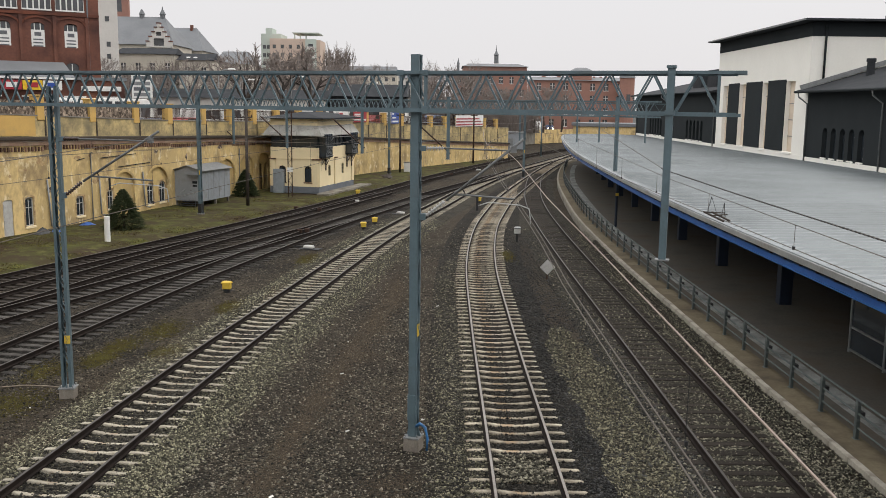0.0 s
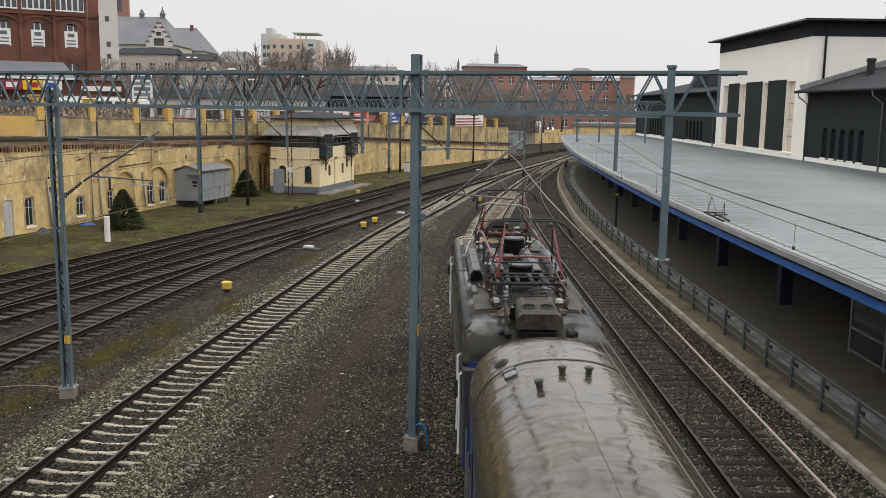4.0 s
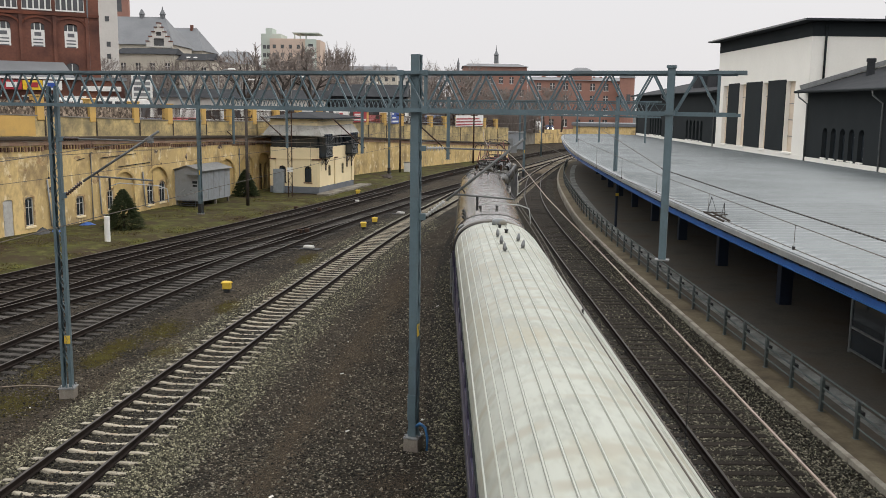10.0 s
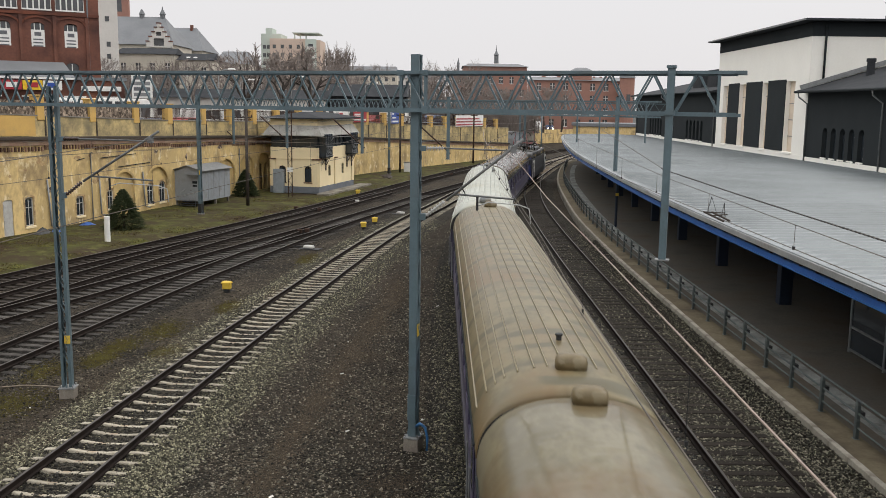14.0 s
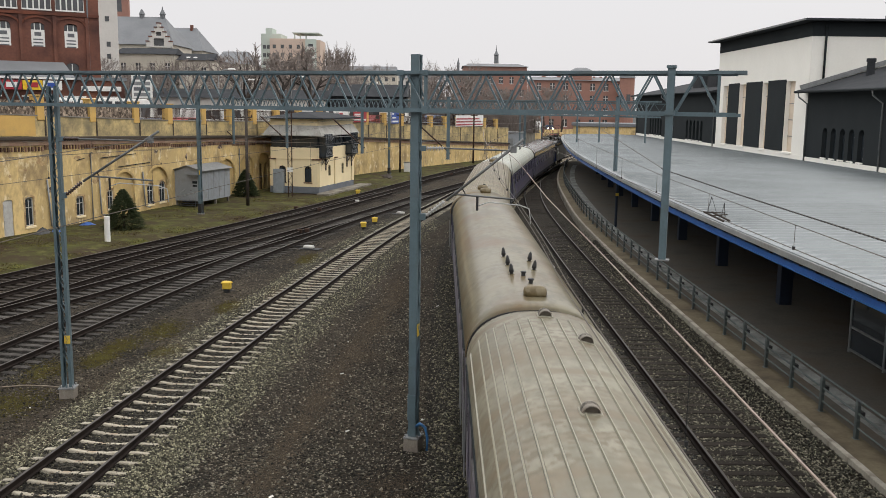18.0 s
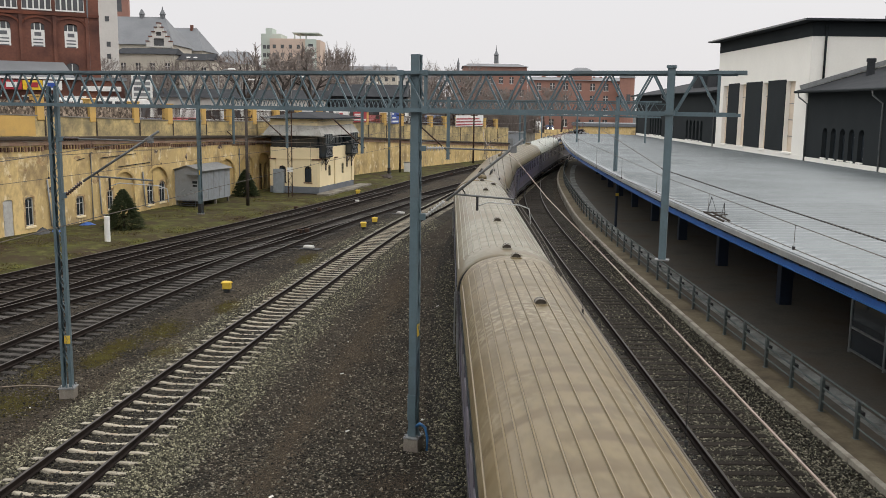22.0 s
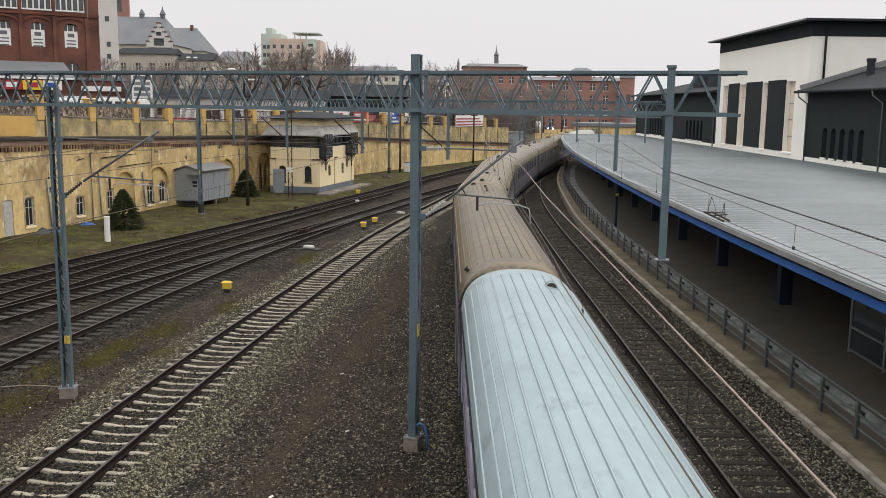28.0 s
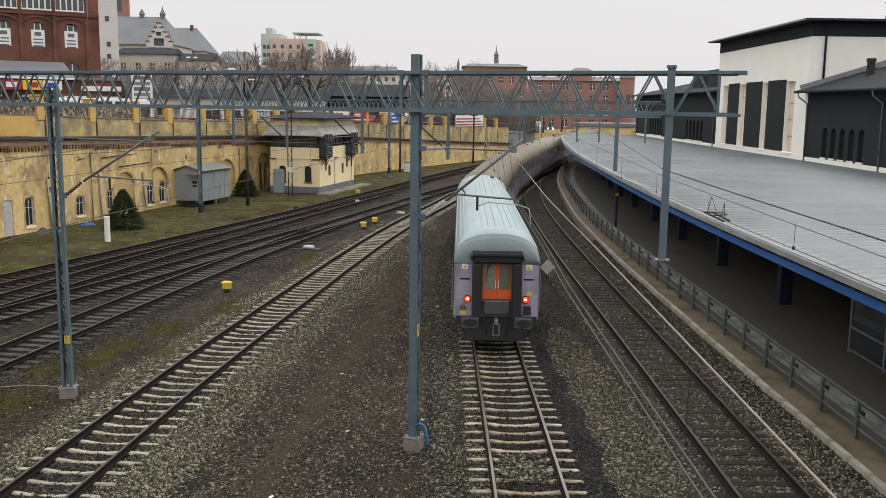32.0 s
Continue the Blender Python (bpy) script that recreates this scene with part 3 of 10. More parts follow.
for u, nxt in zip(PAR, PAR[1:] + [135.5]):
    span = nxt - u
    z = parapet_z(u)
    pier = part("pier", Geo().box(u - 0.33, u + 0.33, -0.06, 0.5, z - 0.25, z + 1.22, c=0.02), OCHRE_BRIGHT, WALL, "bright ochre pier")
    part("pier_cap", Geo().box(u - 0.40, u + 0.40, -0.13, 0.57, z + 1.222, z + 1.32, c=0.03), OCHRE_BRIGHT, pier)
    part("lesene", Geo().box(u + 0.34, u + 0.46, -0.04, 0.0, ledge_z(u) + 0.2, z - 0.004), LEDGE, WALL, "dark stained drain strip")
    if u < 128:
        zb = parapet_z(nxt)
        fence = part("railing", Geo().bar((u + 0.33, 0.22, z + 0.95), (nxt - 0.33, 0.22, zb + 0.95), 0.05, 0.05).bar((u + 0.33, 0.22, z + 0.2), (nxt - 0.33, 0.22, zb + 0.2), 0.05, 0.05), RUST, WALL, "rusty iron railing")
        bars = Geo()
        for k in range(25):
            f = (k + 0.5) / 25
            x, zz = u + 0.4 + f * (span - 0.8), z + (zb - z) * f
            bars.bar((x, 0.22, zz + 0.08), (x, 0.22, zz + 1.08), 0.028, 0.028, up=(1, 0, 0))
        part("railing_bars", bars, RUST, fence)
        if u < 45:
            part("rubble_infill", Geo().add([(u + 0.34, 0.12, z + 0.02), (nxt - 0.34, 0.12, zb + 0.02), (nxt - 0.34, 0.18, zb + 0.02), (u + 0.34, 0.18, z + 0.02), (u + 0.34, 0.12, z + 0.92), (nxt - 0.34, 0.12, zb + 0.92), (nxt - 0.34, 0.18, zb + 0.92), (u + 0.34, 0.18, z + 0.92)],
                                           [(0, 3, 2, 1), (4, 5, 6, 7), (0, 1, 5, 4), (1, 2, 6, 5), (2, 3, 7, 6), (3, 0, 4, 7)]), RUBBLE, WALL, "grey-brown rubble infill between piers")
part("bright_panel", Geo().loft([[(u, -0.03, ledge_z(u) + 0.25), (u, -0.03, parapet_z(u) - 0.02), (u, -0.004, parapet_z(u) - 0.02), (u, -0.004, ledge_z(u) + 0.25)] for u in (24, 27, 30, 33, 36, 37.6)]), OCHRE_BRIGHT, WALL, "freshly painted ochre stretch")
for a, b, z0, z1, rise, what in WALL_OPEN:
    y = 0.05 if not in_arch((a, b)) else 0.19
    if what == "window":
        w = window_in(WALL, a, b, z0, z1, rise, y, OLD_WINDOW, 1, 1, 0.075, label="old white-painted window")
        sheet_part("window_surround", arched(a - 0.13, b + 0.13, z0 - 0.05, z1 + 0.13, rise + 0.03), [arched(a, b, z0, z1, rise)], 0.02, LEDGE_BROWN, w, "brown worn brick surround", y0=-0.018 if y < 0.1 else 0.125)
        part("window_sill", Geo().box(a - 0.08, b + 0.08, -0.08 if y < 0.1 else 0.07, y, z0 - 0.14, z0 - 0.002, c=0.015), CREAM, w)
    elif what == "door":
        d = sheet_part("door", arched(a, b, z0, z1, rise), [], 0.05, OLD_WINDOW, WALL, "pale weathered plank door", y0=y)
        part("door_panel", Geo().box(a + 0.1, b - 0.1, y - 0.02, y - 0.002, 0.1, 0.9).box(a + 0.1, b - 0.1, y - 0.02, y - 0.002, 1.05, 1.85), OLD_WINDOW, d)
    elif what == "blind":
        sheet_part("bricked_window", arched(a, b, z0, z1, rise), [], 0.05, CONCRETE, WALL, "bricked-up grey window", y0=y)
    else:
        # dark colour on the back sheet stands for the shade inside the niche
        sheet_part("niche_back", arched(a, b, z0, z1, rise), [], 0.05, LEDGE, WALL, "dark open niche", y0=0.5)
rs = random.Random(31)
for k in range(34):
    u, z = rs.uniform(31, 66), rs.uniform(2.3, 4.5)
    if any(a - 0.9 < u < b + 0.9 and z < c + 0.5 for a, b, c in WALL_ARCH) or any(o[0] - 0.7 < u < o[1] + 0.7 and z < o[3] + 0.5 for o in WALL_OPEN) or z > ledge_z(u) - 0.75:
        continue
    w, h = rs.uniform(0.12, 0.5), rs.uniform(0.06, 0.26)
    rim_ = [(u + w * (1 + rs.uniform(-0.3, 0.3)) * math.cos(t), z + h * (1 + rs.uniform(-0.35, 0.35)) * math.sin(t)) for t in (2 * math.pi * i / 12 for i in range(12))]
    part("spalled_patch", Geo().loft([[(x, y, q) for x, q in rim_] for y in (-0.006, 0.004)]), LEDGE_BROWN if k % 3 else RUBBLE, WALL, "spalled plaster with bare brick")
for a, b, c in WALL_ARCH:
    r = (b - a) / 2
    mid, spring = (a + b) / 2, c - r * 0.9
    ring = Geo()
    rings = []
    for i in range(13):
        t = math.pi * i / 12
        rings.append([(mid + (r + e) * math.cos(t), y, spring + (r * 0.9 + e) * math.sin(t)) for e, y in ((0.0, -0.05), (0.16, -0.05), (0.16, 0.0), (0.0, 0.0))])
    part("arch_band", ring.loft(rings), RECESS, WALL, "raised brick arch band")
for u, za, zb, lean in ((38.3, 3.1, 0.1, 0.25), (42.8, 4.6, 0.0, 0.0), (43.65, 2.85, 0.3, 0.1), (48.9, 2.9, 0.3, 0.2), (64.0, 4.0, 0.1, 0.0)):
    part("downpipe", Geo().tube([(u, -0.1, za), (u + lean, -0.1, zb), (u + lean + 0.5, -0.2, zb - 0.15)], 0.055, 8), GALV, WALL, "grey rusty downpipe", smooth=True)
for a, b, z in ((41.4, 42.2, 4.2), (44.0, 48.2, 4.22), (45.9, 50.0, 3.48)):
    part("iron_rod", Geo().bar((a, -0.05, z - 0.05), (b, -0.05, z + 0.05), 0.035, 0.05), BLACK, WALL, "dark iron anchor rod")

# lay the straight-built wall along its curved line
bent = set()
for ob in WALL.children_recursive:
    if ob.data is den_me or ob.data in bent:
        continue
    bent.add(ob.data)
    for v in ob.data.vertices:
        q, d = WALL_LINE.at(v.co.x)
        v.co = Vector((q[0] - d[1] * v.co.y, q[1] + d[0] * v.co.y, v.co.z))

# ---------------------------------------------------------------- road bridge over the yard
# Unseen deck, inferred under the camera, added to shade the ground and platform
BRIDGE = thing("bridge_deck", "plain concrete deck of the road bridge over the tracks", "bridge", kind="structure")
part("deck", Geo().box(-60, 60, -13.0, -0.7, 5.9, 6.5), CONCRETE, BRIDGE)
part("abutment", Geo().box(-40, -36, -13.0, -0.7, -0.3, 5.896), CONCRETE, BRIDGE)
part("abutment", Geo().box(28, 32, -13.0, -0.7, -0.3, 5.896), CONCRETE, BRIDGE)

# ---------------------------------------------------------------- platform
KERB = Curve([(9.25, -30), (9.25, 18), (9.15, 30), (9.2, 52), (9.45, 62), (10.55, 79), (12.0, 95.5), (13.9, 110), (16.9, 127), (24, 150), (40, 185)])


PAVING = mat("platform_paving", (0.112, 0.103, 0.088), (0.074, 0.068, 0.058), rough=0.9, scale=0.5, fine=12, spot=(0.080, 0.064, 0.048), spot_scale=0.5, spot_size=0.58)
KERB_STONE = mat("pale_kerb_concrete", (0.36, 0.335, 0.28), (0.22, 0.20, 0.165), rough=0.92, scale=1.0, fine=18, random_value=0.12, spot=(0.075, 0.06, 0.045), spot_scale=1.3, spot_size=0.62)
PLAT = thing("platform", "low concrete platform with pale kerb along the curved track", "platform", kind="structure")
sA, sB = KERB.s_at_y(-30), KERB.s_at_y(170)
part("platform_core", swept(KERB, [(0.03, -0.35), (0.03, 0.24), (0.24, 0.24), (0.24, -0.35)], sA, sB), CONCRETE, PLAT)
part("paving", swept(KERB, [(0.245, -0.30), (0.245, 0.285), (17.5, 0.285), (17.5, -0.30)], sA, sB), PAVING, PLAT, "brown-grey platform paving")
part("edge_paving", swept(KERB, [(0.165, 0.20), (0.165, 0.292), (0.89, 0.292), (0.89, 0.20)], sA, sB), mat("brown_edge_paving", (0.150, 0.124, 0.082), (0.098, 0.080, 0.052), rough=0.92, scale=0.7, fine=12, spot=(0.06, 0.047, 0.034), spot_scale=0.8, spot_size=0.6), PLAT, "worn brown paving along the edge")
kerb_me = Geo().box(0, 0.16, -0.49, 0.49, 0.10, 0.30, c=0.012).mesh("kerb_stone")
fix_normals(kerb_me)
kerb_me.materials.append(KERB_STONE)
rng = random.Random(5)
for k in range(int((sB - sA) / 1.0)):
    if 15 < KERB.at(sA + k)[0][1] < 135:
        part("kerb_stone", kerb_me, None, PLAT, m=along(KERB, sA + k, rng.uniform(-0.008, 0.008), rng.uniform(-0.006, 0.006)) @ Matrix.Rotation(rng.gauss(0, 0.004), 4, "Z"))
part("edge_strip", swept(KERB, [(1.42, 0.25), (1.42, 0.302), (1.98, 0.306), (1.98, 0.25)], KERB.s_at_y(10), KERB.s_at_y(124)), mat("grey_strip_concrete", (0.27, 0.275, 0.26), (0.16, 0.163, 0.155), rough=0.85, scale=0.8, fine=16, spot=(0.09, 0.09, 0.085), spot_scale=1.2, spot_size=0.57), PLAT, "worn pale concrete strip behind the railing")

RAILING_PAINT = mat("dull_green_grey_paint", (0.058, 0.072, 0.070), (0.04, 0.05, 0.049), rough=0.6, scale=2, fine=20, bump=0.05, spot=(0.16, 0.17, 0.165), spot_scale=3, spot_size=0.66)
FENCE = thing("platform_railing", "grey-green steel railing with posts and three rails on the platform", "railing")
R0, R1 = KERB.s_at_y(12.67), KERB.s_at_y(124)
for z, r in ((1.25, 0.030), (0.93, 0.026), (0.58, 0.022)):
    rail = Geo()
    pts = []
    for i in range(int((R1 - R0) / 1.2) + 1):
        q, d = KERB.at(R0 + i * 1.2)
        pts.append((q[0] + d[1] * 0.72, q[1] - d[0] * 0.72, z))
    part("rail", rail.tube(pts, r, 6), RAILING_PAINT, FENCE, smooth=True)
post_me = Geo().box(-0.04, 0.04, -0.06, 0.06, 0.2, 1.24).box(-0.07, 0.07, -0.09, 0.09, 0.285, 0.30).mesh("railing_post")
fix_normals(post_me)
post_me.materials.append(RAILING_PAINT)
bracket_me = Geo().box(0.04, 0.14, -0.10, 0.10, 0.86, 0.98, c=0.01).mesh("rail_bracket")
fix_normals(bracket_me)
bracket_me.materials.append(BLACK)
k = 0
while R0 + k * 2.0 < R1:
    part("post", post_me, None, FENCE, m=along(KERB, R0 + k * 2.0, 0.72))
    part("rail_bracket", bracket_me, None, FENCE, m=along(KERB, R0 + k * 2.0, 0.72))
    k += 1

# ---------------------------------------------------------------- canopy
CAN = thing("platform_canopy", "long curved canopy with pale sheet roof and blue edge beam", "canopy")
# Stretch from y = -40 is unseen, lengthened to keep light from underneath
EAVE = Curve([(9.75, -40), (9.75, 20), (9.7, 34), (10.0, 48), (10.55, 61), (11.6, 80), (13.8, 104), (16.15, 124), (18.1, 136)])
EL = EAVE.s[-1]


def roof_w(s):
    """Width of the roof from its eave to the buildings."""
    q, d = EAVE.at(s)
    return (27.42 - q[0]) / max(d[1], 0.5) if q[1] < 131 else max(3.0, (27.42 - q[0]) / d[1] * (1 - (q[1] - 131) / 12))


n_r = 120
rings = []
for i in range(n_r + 1):
    s = EL * i / n_r
    q, d = EAVE.at(s)
    w = roof_w(s)
    rings.append([(q[0] + d[1] * w * f, q[1] - d[0] * w * f, z) for f, z in ((0.0, 4.08), (0.0, 4.145), (0.25, 4.17), (0.5, 4.20), (1.0, 4.24), (1.0, 4.12), (0.5, 4.09), (0.25, 4.08))])
part("roof_sheet", Geo().loft(rings), ROOF_GREY, CAN, "pale grey-blue sheet roof")
for i in range(1, 205):
    s = EAVE.s_at_y(8) + i * 0.62
    if s > EL - 0.5:
        break
    q, d = EAVE.at(s)
    w = roof_w(s)
    pt = lambda f, z: (q[0] + d[1] * w * f, q[1] - d[0] * w * f, z)
    g = Geo()
    for a, za, b, zb in ((0.003, 4.145, 0.03, 4.148), (0.03, 4.148, 0.25, 4.17), (0.25, 4.17, 0.5, 4.20), (0.5, 4.20, 0.997, 4.24)):
        ends = []
        for f, z in ((a, za), (b, zb)):
            c = Vector(pt(f, z))
            e = Vector((d[0], d[1], 0))
            up = Vector((0, 0, 0.0 if f < 0.01 else 0.06))
            ends.append([c - e * 0.12 - Vector((0, 0, 0.004)), c - e * 0.035 + up, c + e * 0.035 + up, c + e * 0.12 - Vector((0, 0, 0.004))])
        g.loft(ends)
    part("standing_seam", g, ROOF_GREY, CAN)
part("gutter", swept(EAVE, [(-0.20, 4.00), (-0.22, 4.18), (-0.19, 4.18), (-0.17, 4.03), (-0.01, 4.03), (-0.01, 4.00)], 0, EL), mat("pale_gutter_metal", (0.36, 0.365, 0.35), (0.25, 0.255, 0.245), rough=0.5, scale=0.8, fine=10, metal=0.2, spot=(0.22, 0.20, 0.17), spot_scale=1.2, spot_size=0.63), CAN, "pale metal gutter")
part("edge_beam", swept(EAVE, [(-0.08, 3.68), (-0.08, 3.71), (-0.02, 3.71), (-0.02, 3.86), (-0.06, 3.86), (-0.06, 3.88), (0.02, 3.88), (0.02, 3.71), (0.2, 3.71), (0.2, 3.68)], 0, EL), BLUE_PAINT, CAN, "blue steel edge beam")
part("edge_beam", swept(EAVE, [(4.1, 3.58), (4.1, 4.0), (4.3, 4.0), (4.3, 3.58)], 0, EL - 4), BLUE_PAINT, CAN)
COLUMN_BLUE = mat("dark_blue_column_paint", (0.010, 0.020, 0.04), (0.008, 0.015, 0.03), rough=0.5, scale=2, fine=14, bump=0.04)
for y in range(-36, 125, 9):
    s = EAVE.s_at_y(y)
    m = along(EAVE, s)
    col = part("column", Geo().box(3.9, 4.4, -0.24, 0.24, 0.25, 3.59, c=0.02), COLUMN_BLUE, CAN, "dark blue steel column", m=m)
    part("rafter", Geo().add([(0.24, -0.06, 4.0), (0.24, 0.06, 4.0), (8.0, 0.06, 4.05), (8.0, -0.06, 4.05), (0.24, -0.06, 3.74), (0.24, 0.06, 3.74), (4.1, 0.06, 3.58), (4.1, -0.06, 3.58), (8.0, 0.06, 3.8), (8.0, -0.06, 3.8)],
                              [(0, 1, 2, 3), (4, 7, 6, 5), (7, 9, 8, 6), (0, 4, 5, 1), (3, 2, 8, 9), (0, 3, 7, 4), (3, 9, 7), (1, 5, 6, 2), (2, 6, 8)]), BLUE_PAINT, CAN, "blue cantilever rafter", m=m)
for i in range(110):
    s = EAVE.s_at_y(12) + i * 1.1
    if s < EL - 1:
        part("gutter_bracket", Geo().box(-0.06, 0.03, -0.03, 0.03, 3.884, 3.997).box(-0.19, 0.2, -0.02, 0.02, 3.975, 3.997), RUST, CAN, m=along(EAVE, s))

# ---------------------------------------------------------------- platform furniture seen under the canopy
SHEL = thing("glazed_shelter", "glazed platform shelter with pale frame under the canopy", "shelter", pose(13.3, 28.6, 0.285, 0, 0, -90))
for x in (0, 2.35, 4.7, 7.05):
    part("frame_post", Geo().box(x - 0.05, x + 0.05, -0.04, 0.04, 0, 3.0), GALV, SHEL)
for z in (0.1, 0.85, 2.95):
    part("frame_rail", Geo().box(0, 7.05, -0.035, 0.035, z - 0.03, z + 0.03), GALV, SHEL)
for x in (0, 2.35, 4.7):
    part("pane", Geo().box(x + 0.05, x + 2.3, -0.008, 0.008, 0.9, 2.9), PANE, SHEL)
    part("panel", Geo().box(x + 0.05, x + 2.3, -0.012, 0.012, 0.15, 0.8), PANE, SHEL)
POLE = thing("platform_lamp_post", "slim dark post with a small yellow plate on the platform", "post", pose(11.4, 59.3, 0.285))
part("pole", Geo().disc((0, 0, 0), 0.09, 3.5, 10), COLUMN_BLUE, POLE)
part("plate", Geo().box(-0.1, 0.1, -0.12, -0.10, 2.05, 2.25), YELLOW, POLE)

# ---------------------------------------------------------------- station buildings
X0 = 27.5
HALL = thing("station_hall", "tall white-rendered station hall with dark eaves band and tall windows", "building")
HL = 23.0


def face(parent_m, a, b):
    """Pose whose x axis runs from a to b in plan and whose -y side looks to the right of that way."""
    d = (Vector(b) - Vector(a)).normalized()
    return Matrix(((d.x, -d.y, 0, a[0]), (d.y, d.x, 0, a[1]), (0, 0, 1, 0), (0, 0, 0, 1)))


west = face(None, (X0, 92.4), (X0, 69.4))     # facade over the canopy, seen from the tracks
south = face(None, (X0, 69.4), (X0 + 30, 69.4))
# facade: recessed bays with tall windows between dark panels
bays = [(1.9, 3.5), (6.85, 8.7), (13.05, 14.35), (18.55, 20.35)]
facade = sheet_part("wall", [(0, 0.2), (HL, 0.2), (HL, 13.58), (0, 13.58)], [[(a, 4.75), (b, 4.75), (b, 10.35), (a, 10.35)] for a, b in bays], 0.5, WHITE_RENDER, HALL, "smooth white render", m=west)
CREAM_LIGHT = mat("warm_cream_reveal", (0.66, 0.56, 0.45), (0.6, 0.5, 0.4), rough=0.85, scale=0.6, fine=8, bump=0.05)
for a, b in bays:
    w = part("window", Geo().box(a, b, 0.34, 0.42, 4.75, 10.35), CREAM_LIGHT, HALL, "tall window with warm cream blind", m=west)
    part("window_sill", Geo().box(a - 0.05, b + 0.05, -0.12, 0.3, 4.58, 4.745, c=0.02), WHITE_RENDER, w)
    g = Geo()
    for z in (6.0, 7.3, 8.6) if a > 18 else (9.2,):
        g.box(a + 0.02, b - 0.02, 0.30, 0.339, z - 0.03, z + 0.03)
    part("glazing_bar", g, GALV, w)
    part("pane", Geo().box(b - 0.5, b - 0.02, 0.31, 0.332, 4.8, 10.3), PANE, w)
for a, b in ((3.58, 6.77), (8.78, 12.95), (14.42, 18.47)):
    part("dark_panel", Geo().box(a, b, -0.06, -0.003, 4.78, 10.5, c=0.01), DARK_RENDER, HALL, "anthracite panel between the windows", m=west)
part("eaves_band", Geo().box(0.02, HL + 0.035, -0.04, 0.4, 13.584, 14.6), DARK_RENDER, HALL, "dark band below the eaves", m=west)
part("wall", Geo().box(0.503, 30, 0.003, 0.5, 0.2, 13.58), WHITE_RENDER, HALL, m=south)
part("eaves_band", Geo().box(0.403, 30, -0.037, 0.4, 13.584, 14.6), DARK_RENDER, HALL, m=south)
part("wall", Geo().box(X0 + 0.5, X0 + 30, 91.9, 92.4, 0.2, 14.5), WHITE_RENDER, HALL)
part("roof", Geo().box(X0 - 0.9, X0 + 31, 68.5, 93.3, 14.65, 14.82, c=0.02).add([(X0 - 0.8, 68.6, 14.815), (X0 + 30.9, 68.6, 14.815), (X0 + 30.9, 93.2, 14.815), (X0 - 0.8, 93.2, 14.815), (X0 + 11.5, 80.9, 15.9), (X0 + 18.5, 80.9, 15.9)],
     [(0, 1, 5, 4), (1, 2, 5), (2, 3, 4, 5), (3, 0, 4), (3, 2, 1, 0)]), SLATE, HALL, "dark low hipped roof with wide eaves")
part("roof_railing", Geo().bar((X0 + 5, 68.7, 15.05), (X0 + 30, 68.7, 15.05), 0.04, 0.04).bar((X0 + 5, 68.7, 14.82), (X0 + 5, 68.7, 15.05), 0.04, 0.04, up=(1, 0, 0)), GALV, HALL, "thin snow rail along the eaves")
part("gutter", Geo().box(X0 - 1.05, X0 - 0.904, 68.5, 93.3, 14.66, 14.80, c=0.02), GALV, HALL)
part("downpipe", Geo().tube([(X0 + 1.0, 69.28, 14.4), (X0 + 1.0, 69.28, 10.4)], 0.09, 8), DARK_RENDER, HALL, smooth=True)
for x, y in ((X0 + 7, 72), (X0 + 7.5, 73)):
    part("aerial", Geo().tube([(x, y, 15.3), (x, y, 18.2)], 0.03, 5).tube([(x - 0.9, y, 17.1), (x + 0.9, y, 17.1)], 0.02, 5).tube([(x - 0.6, y, 16.4), (x + 0.6, y, 16.4)], 0.02, 5), GALV, HALL, "thin roof aerial")
part("base_strip", Geo().box(0, HL, -0.05, -0.004, 4.2, 4.62), WHITE_RENDER, HALL, "pale base strip above the canopy", m=west)


